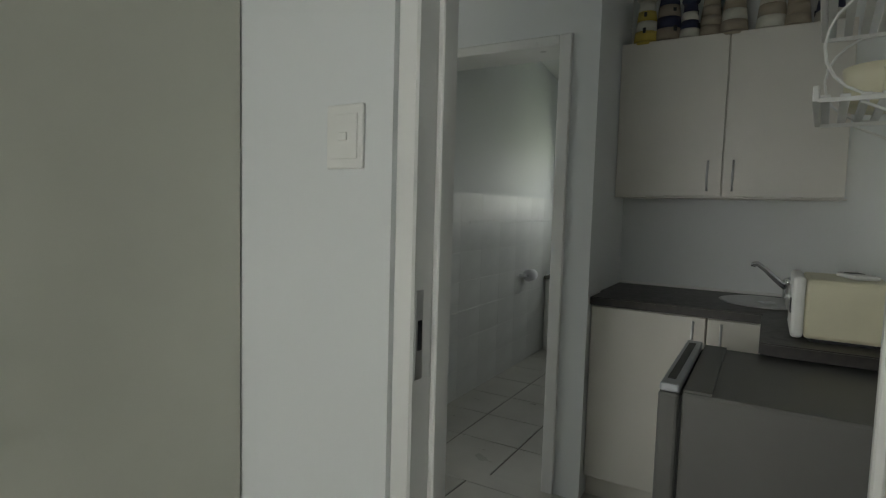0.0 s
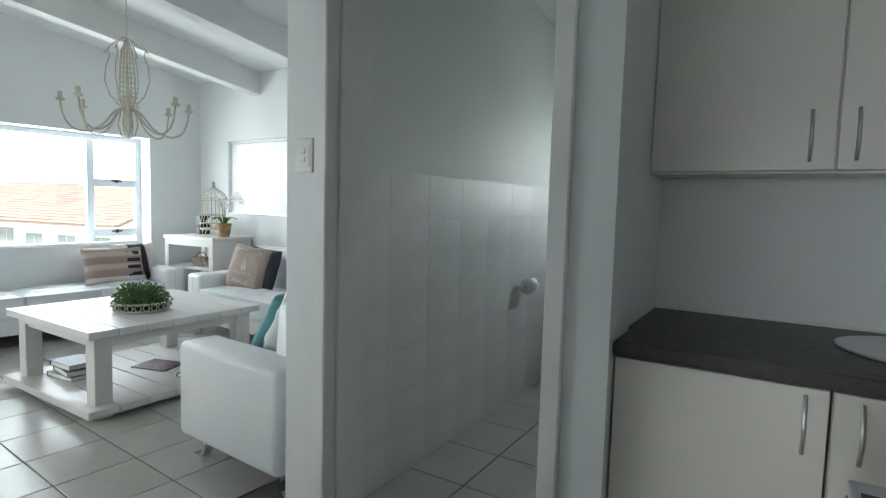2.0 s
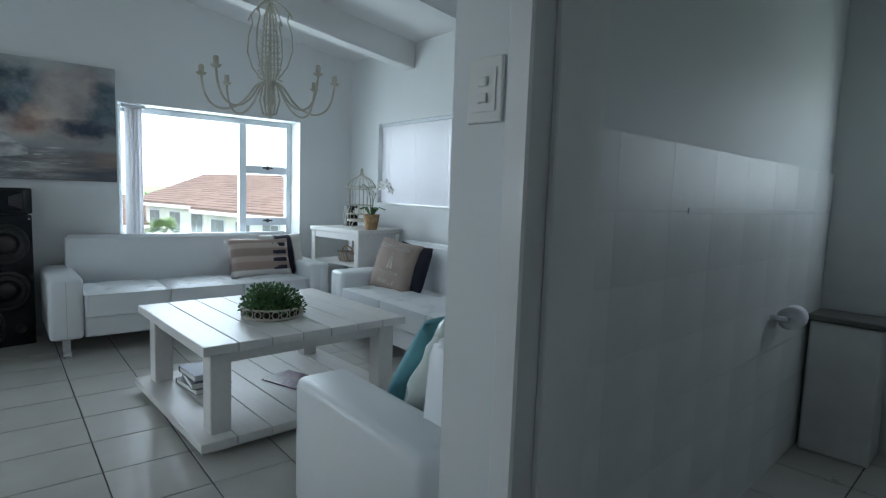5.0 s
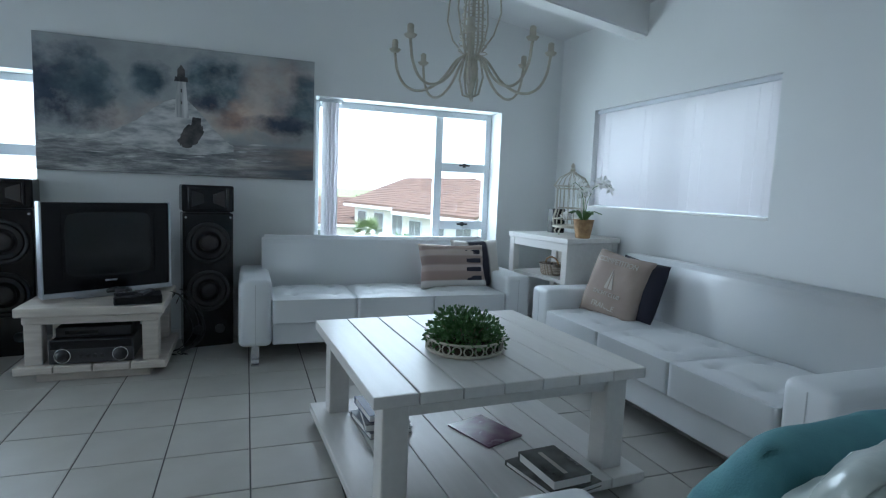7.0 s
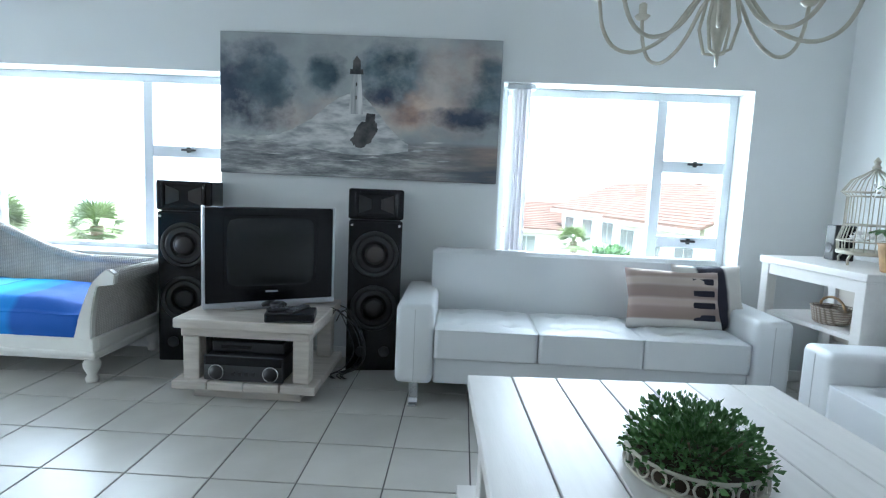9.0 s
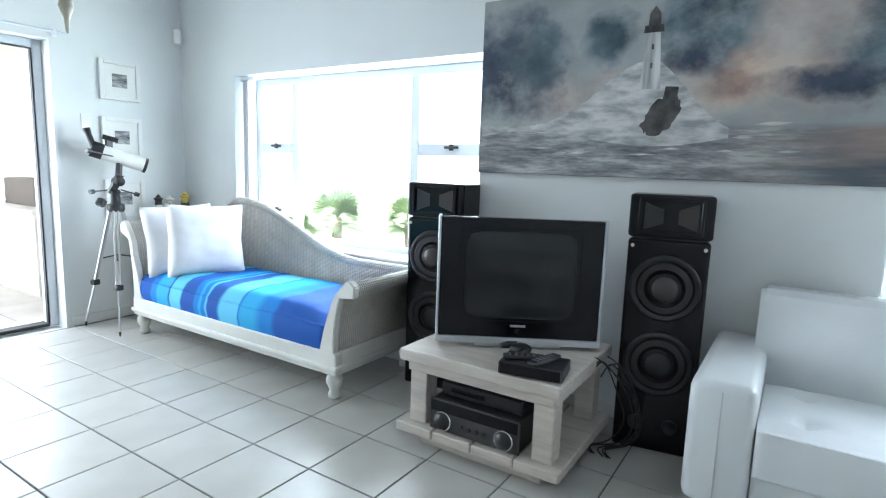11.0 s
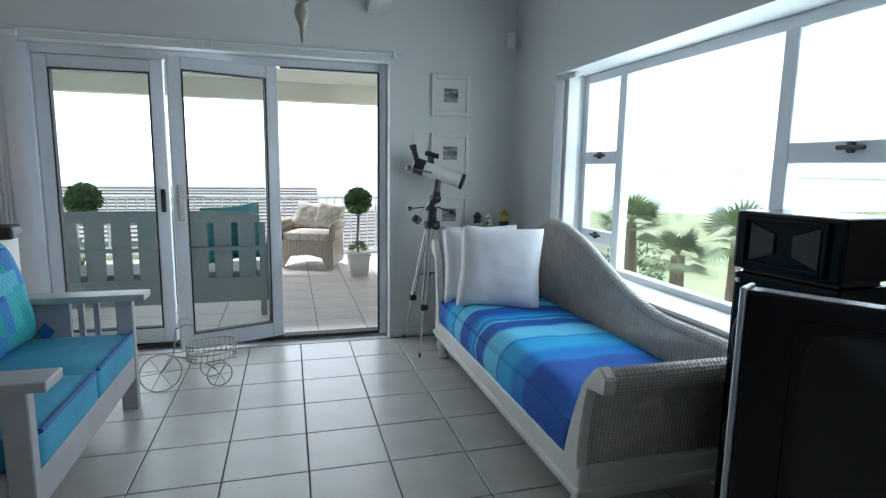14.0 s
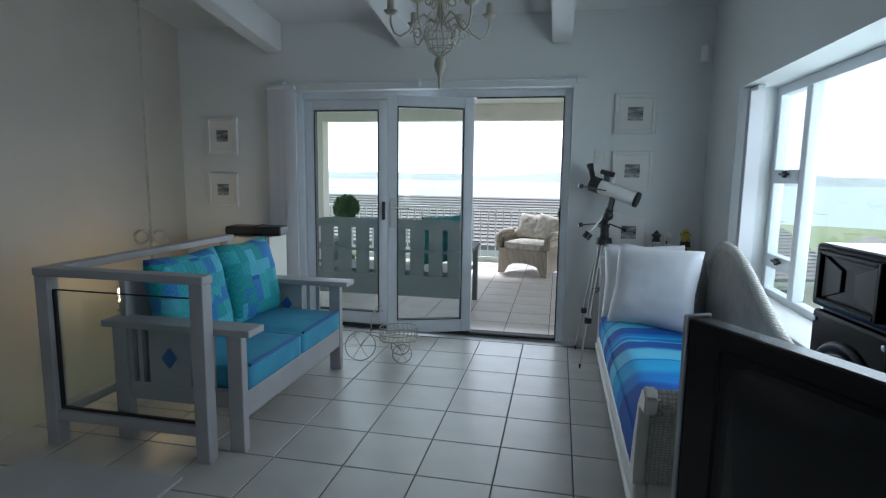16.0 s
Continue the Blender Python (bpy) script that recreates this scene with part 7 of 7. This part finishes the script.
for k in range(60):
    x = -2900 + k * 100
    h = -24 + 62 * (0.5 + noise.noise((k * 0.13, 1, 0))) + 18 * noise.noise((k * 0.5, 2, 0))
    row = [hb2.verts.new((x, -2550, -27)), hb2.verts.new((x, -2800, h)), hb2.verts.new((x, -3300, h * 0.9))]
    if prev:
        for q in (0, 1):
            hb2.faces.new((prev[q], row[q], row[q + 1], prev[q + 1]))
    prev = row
structure("hills", hb2, HILL, "low far hills across the water, haze in their colour", "hills")


def house(x, y, rz, w, d, wall_z, eave, ridge, roof, label, wins=3):
    """A plastered house with a pitched tile roof (ridge along local x), windows and gable."""
    h = thing("house", label, "house", x, y, wall_z, rz, "neighbouring houses")
    e, r = eave - wall_z, ridge - wall_z
    b = box(-w / 2, -d / 2, -1.5, w / 2, d / 2, e)
    part("wall", merge(b, slab([(-d / 2, e), (d / 2, e), (0, r - 0.1)], w - 0.02, "yz", (-w / 2 + 0.01, 0, 0))), PLASTER, h)
    for s in (-1, 1):
        sl = (r - e) / (d / 2)
        ro = 0.5
        rp = part("roof_slope", slab([(s * (d / 2 + ro), e - sl * ro), (0, r), (0, r + 0.09), (s * (d / 2 + ro), e - sl * ro + 0.09)], w + 0.8, "yz", (-w / 2 - 0.4, 0, 0)), roof, h)
        n = 16
        for k in range(n):
            t = (k + 0.5) / n
            yy, zz = s * (d / 2 + ro) * (1 - t), e - sl * ro + (r - e + sl * ro) * t
            part("tile_course", slab([(yy, zz + 0.09), (yy + s * 0.14, zz + 0.10 - sl * 0.14), (yy + s * 0.14, zz + 0.125 - sl * 0.14), (yy, zz + 0.10)], w + 0.78, "yz", (-w / 2 - 0.39, 0, 0)), roof, rp)
        part("fascia", box(-w / 2 - 0.4, s * (d / 2 + ro) - 0.03, e - sl * ro - 0.14, w / 2 + 0.4, s * (d / 2 + ro) + 0.03, e - sl * ro - 0.005), ALU, h)
    for s in (-1, 1):
        for k in range(wins):
            u = -w / 2 + (k + 0.5) * w / wins
            wn2 = part("window", box(u - 0.55, s * (d / 2) - 0.03, e - 1.6, u + 0.55, s * (d / 2) + 0.03, e - 0.5), ALU, h, "white framed window")
            part("pane", box(u - 0.48, s * (d / 2) - 0.04, e - 1.53, u - 0.02, s * (d / 2) + 0.04, e - 0.57), FARPANE, wn2)
            part("pane", box(u + 0.02, s * (d / 2) - 0.04, e - 1.53, u + 0.48, s * (d / 2) + 0.04, e - 0.57), FARPANE, wn2)
        for k in (-0.25, 0.25):
            wn2 = part("window", box(s * w / 2 - 0.03, k * d - 0.5, e - 1.6, s * w / 2 + 0.03, k * d + 0.5, e - 0.5), ALU, h, "white framed window")
            part("pane", box(s * w / 2 - 0.04, k * d - 0.43, e - 1.53, s * w / 2 + 0.04, k * d + 0.43, e - 0.57), FARPANE, wn2)
    return h


house(-24.5, 12.6, 14, 5.5, 7, -4.6, 0.35, 1.65, ROOFT, "cream house wing with a red-brown tiled gable roof")
house(-31, 11.6, 14, 6, 7, -4.6, 0.45, 1.75, ROOFT, "cream house with a red-brown tiled gable roof")
house(-37, 6.4, 78, 10, 7, -4.8, -0.75, 0.45, ROOFT, "cream house with a red tiled roof further off")
house(-31, -1.5, 80, 9, 8, -5.0, -2.4, -0.9, ROOFG, "cream house with a grey tiled roof below the window")
house(-19.5, -33, 25, 9, 8, -8.0, -4.4, -3.1, ROOFG, "cream house with a grey roof down the slope")
house(-30, -46, 70, 11, 8, -9.0, -5.0, -3.4, ROOFG, "cream house with a hipped grey roof further down")
house(1.0, -18, 0, 13, 9, -5.5, -0.55, 0.5, ROOFG, "house below the terrace with a pale tiled roof")
house(-10.5, -24, 15, 9, 8, -6.5, -2.2, -0.7, ROOFG, "house with a grey tiled roof below the terrace")


def palm(x, y, z, h, spread, label, seed):
    t = thing("palm_tree", label, "tree", x, y, z, 0, "palms outside the window")
    rnd = random.Random(seed)
    part("trunk", tube([(0.15 * math.sin(k * 0.3 + seed), 0.1 * math.sin(k * 0.4), h * k / 8) for k in range(9)], [0.17 - 0.007 * k for k in range(9)], 12), BARK, t, "ringed brown trunk", True)
    verts, faces = [], []
    top = Vector((0.15 * math.sin(2.4 + seed), 0.1 * math.sin(3.2), h))
    for f in range(46):
        a = rnd.uniform(0, 2 * math.pi)
        el = rnd.uniform(-0.5, 1.25)
        ln = spread * rnd.uniform(0.75, 1.1)
        dirv = Vector((math.cos(a) * math.cos(el), math.sin(a) * math.cos(el), math.sin(el)))
        side = Vector((-math.sin(a), math.cos(a), 0))
        hubp = top + dirv * ln * 0.5 + Vector((0, 0, -0.05 * ln))
        k0 = len(verts)
        verts += [top - side * 0.02, top + side * 0.02, hubp]
        faces.append((k0, k0 + 1, k0 + 2))
        for j in range(13):
            b = (j - 6) / 6 * 1.5
            d2 = (dirv * math.cos(b) + side * math.sin(b)).normalized()
            tip = hubp + d2 * ln * 0.55 + Vector((0, 0, -0.16 * ln * (0.4 + abs(b) * 0.3)))
            k0 = len(verts)
            w = side.cross(d2).normalized().cross(d2) * 0.03 * ln
            verts += [hubp, hubp.lerp(tip, 0.5) + w, tip, hubp.lerp(tip, 0.5) - w]
            faces += [(k0, k0 + 1, k0 + 2), (k0, k0 + 2, k0 + 3)]
    me = bpy.data.meshes.new("fronds")
    me.from_pydata(verts, [], faces)
    b = bmesh.new()
    b.from_mesh(me)
    part("crown", b, PALM, t, "fan-shaped grey-green fronds")
    return t


palm(-13.0, -6.8, -5.0, 5.1, 0.85, "fan palm with a tall trunk outside the window", 1)
palm(-11.2, -6.3, -5.0, 4.9, 0.60, "shorter fan palm beside the tall one", 2)
palm(-11.7, -8.4, -5.0, 5.25, 0.80, "fan palm with a full crown near the terrace", 3)
palm(-13.6, -5.1, -5.0, 5.15, 0.70, "fan palm behind the daybed window", 5)
palm(-20.0, 5.5, -4.8, 4.5, 0.7, "low spiky palm near the neighbouring house", 4)
for k, (x, y, r, h) in enumerate(((-21, 4.0, 1.3, 2.6), (-19, 9.9, 1.1, 3.2), (-22, 7.2, 0.9, 3.4), (-60, 13.5, 1.6, 4.6), (-60, 16.5, 1.3, 4.5), (-62, 10.5, 1.2, 4.4), (-40, 3.0, 2.5, 2.6), (-44, 12, 3.0, 2.8), (-21, -5.0, 1.6, 1.6), (-22, -23, 1.8, 1.6), (-15, -30, 2, 1.6))):
    bz = -4.7 if x > -30 and y > -10 else -5.6
    bu = thing("shrub", "rounded garden shrub between the houses", "shrub", x, y, bz, 0, "garden shrubs")
    part("trunk", tube([(0, 0, -0.6), (0.1, 0, h * 0.7)], 0.12, 7), BARK, bu)
    part("crown", leaf_ball((0, 0, h), r, r, r * 0.9, 1300, 0.11, k, hemi=False, shell=0.5), LEAF, bu)

# ---- floor tiles ----
PITCH, GX, GY = 0.355, -5.05, -0.74


def tile_mesh(size, depth=0.006, bev=0.0025):
    return box(-size / 2, -size / 2, -depth, size / 2, size / 2, 0, bev, 1)


tdata = part("tile", tile_mesh(PITCH - 0.006), TILE, FLOOR).data
first = FLOOR.children[0]
placed, rest = [], []
for i in range(-6, 16):
    for j in range(-6, 16):
        x, y = GX + PITCH * (i + 0.5), GY + PITCH * (j + 0.5)
        if not (XW - 0.15 < x < XE + 0.1 and YS - 0.1 < y < YN + 0.1):
            continue
        if -3.09 < x < -2.15 and -1.80 < y < -0.24:
            continue
        if -2.45 < x < -1.0 and y > 2.20:
            continue
        near = x < -2.2 and y < 3.2 or y > 0.8 and x < -0.9
        (placed if near else rest).append((x, y))
first.location = (*placed[0], 0)
for x, y in placed[1:300]:
    o = new("tile", tdata)
    o.parent, o.location = FLOOR, (x, y, 0)
WP = 0.372
wc = [(-1.808 + WP * (i + 0.5), 3.325 + WP * (j + 0.5)) for i in range(-1, 2) for j in range(-3, 5)]
ab = None
for x, y in wc:
    b = tile_mesh(WP - 0.006)
    bmesh.ops.transform(b, matrix=ASKEW @ pose(x, y, 0), verts=b.verts)
    ab = merge(ab, b)
for x, y in placed[300:] + rest:
    b = tile_mesh(PITCH - 0.006)
    bmesh.ops.translate(b, vec=(x, y, 0), verts=b.verts)
    ab = merge(ab, b)
tagged(part("tile_field", ab, TILE, FLOOR), kind="stuff")
# terrace tiles
td2 = part("tile", tile_mesh(0.394), TERRT, tf).data
tf.children[0].location = (-6.2, -3.05, -0.026)
for i in range(11):
    for j in range(10):
        if i or j:
            o = new("tile", td2)
            o.parent, o.location = tf, (-6.2 + 0.4 * i, -3.05 - 0.4 * j, -0.026)
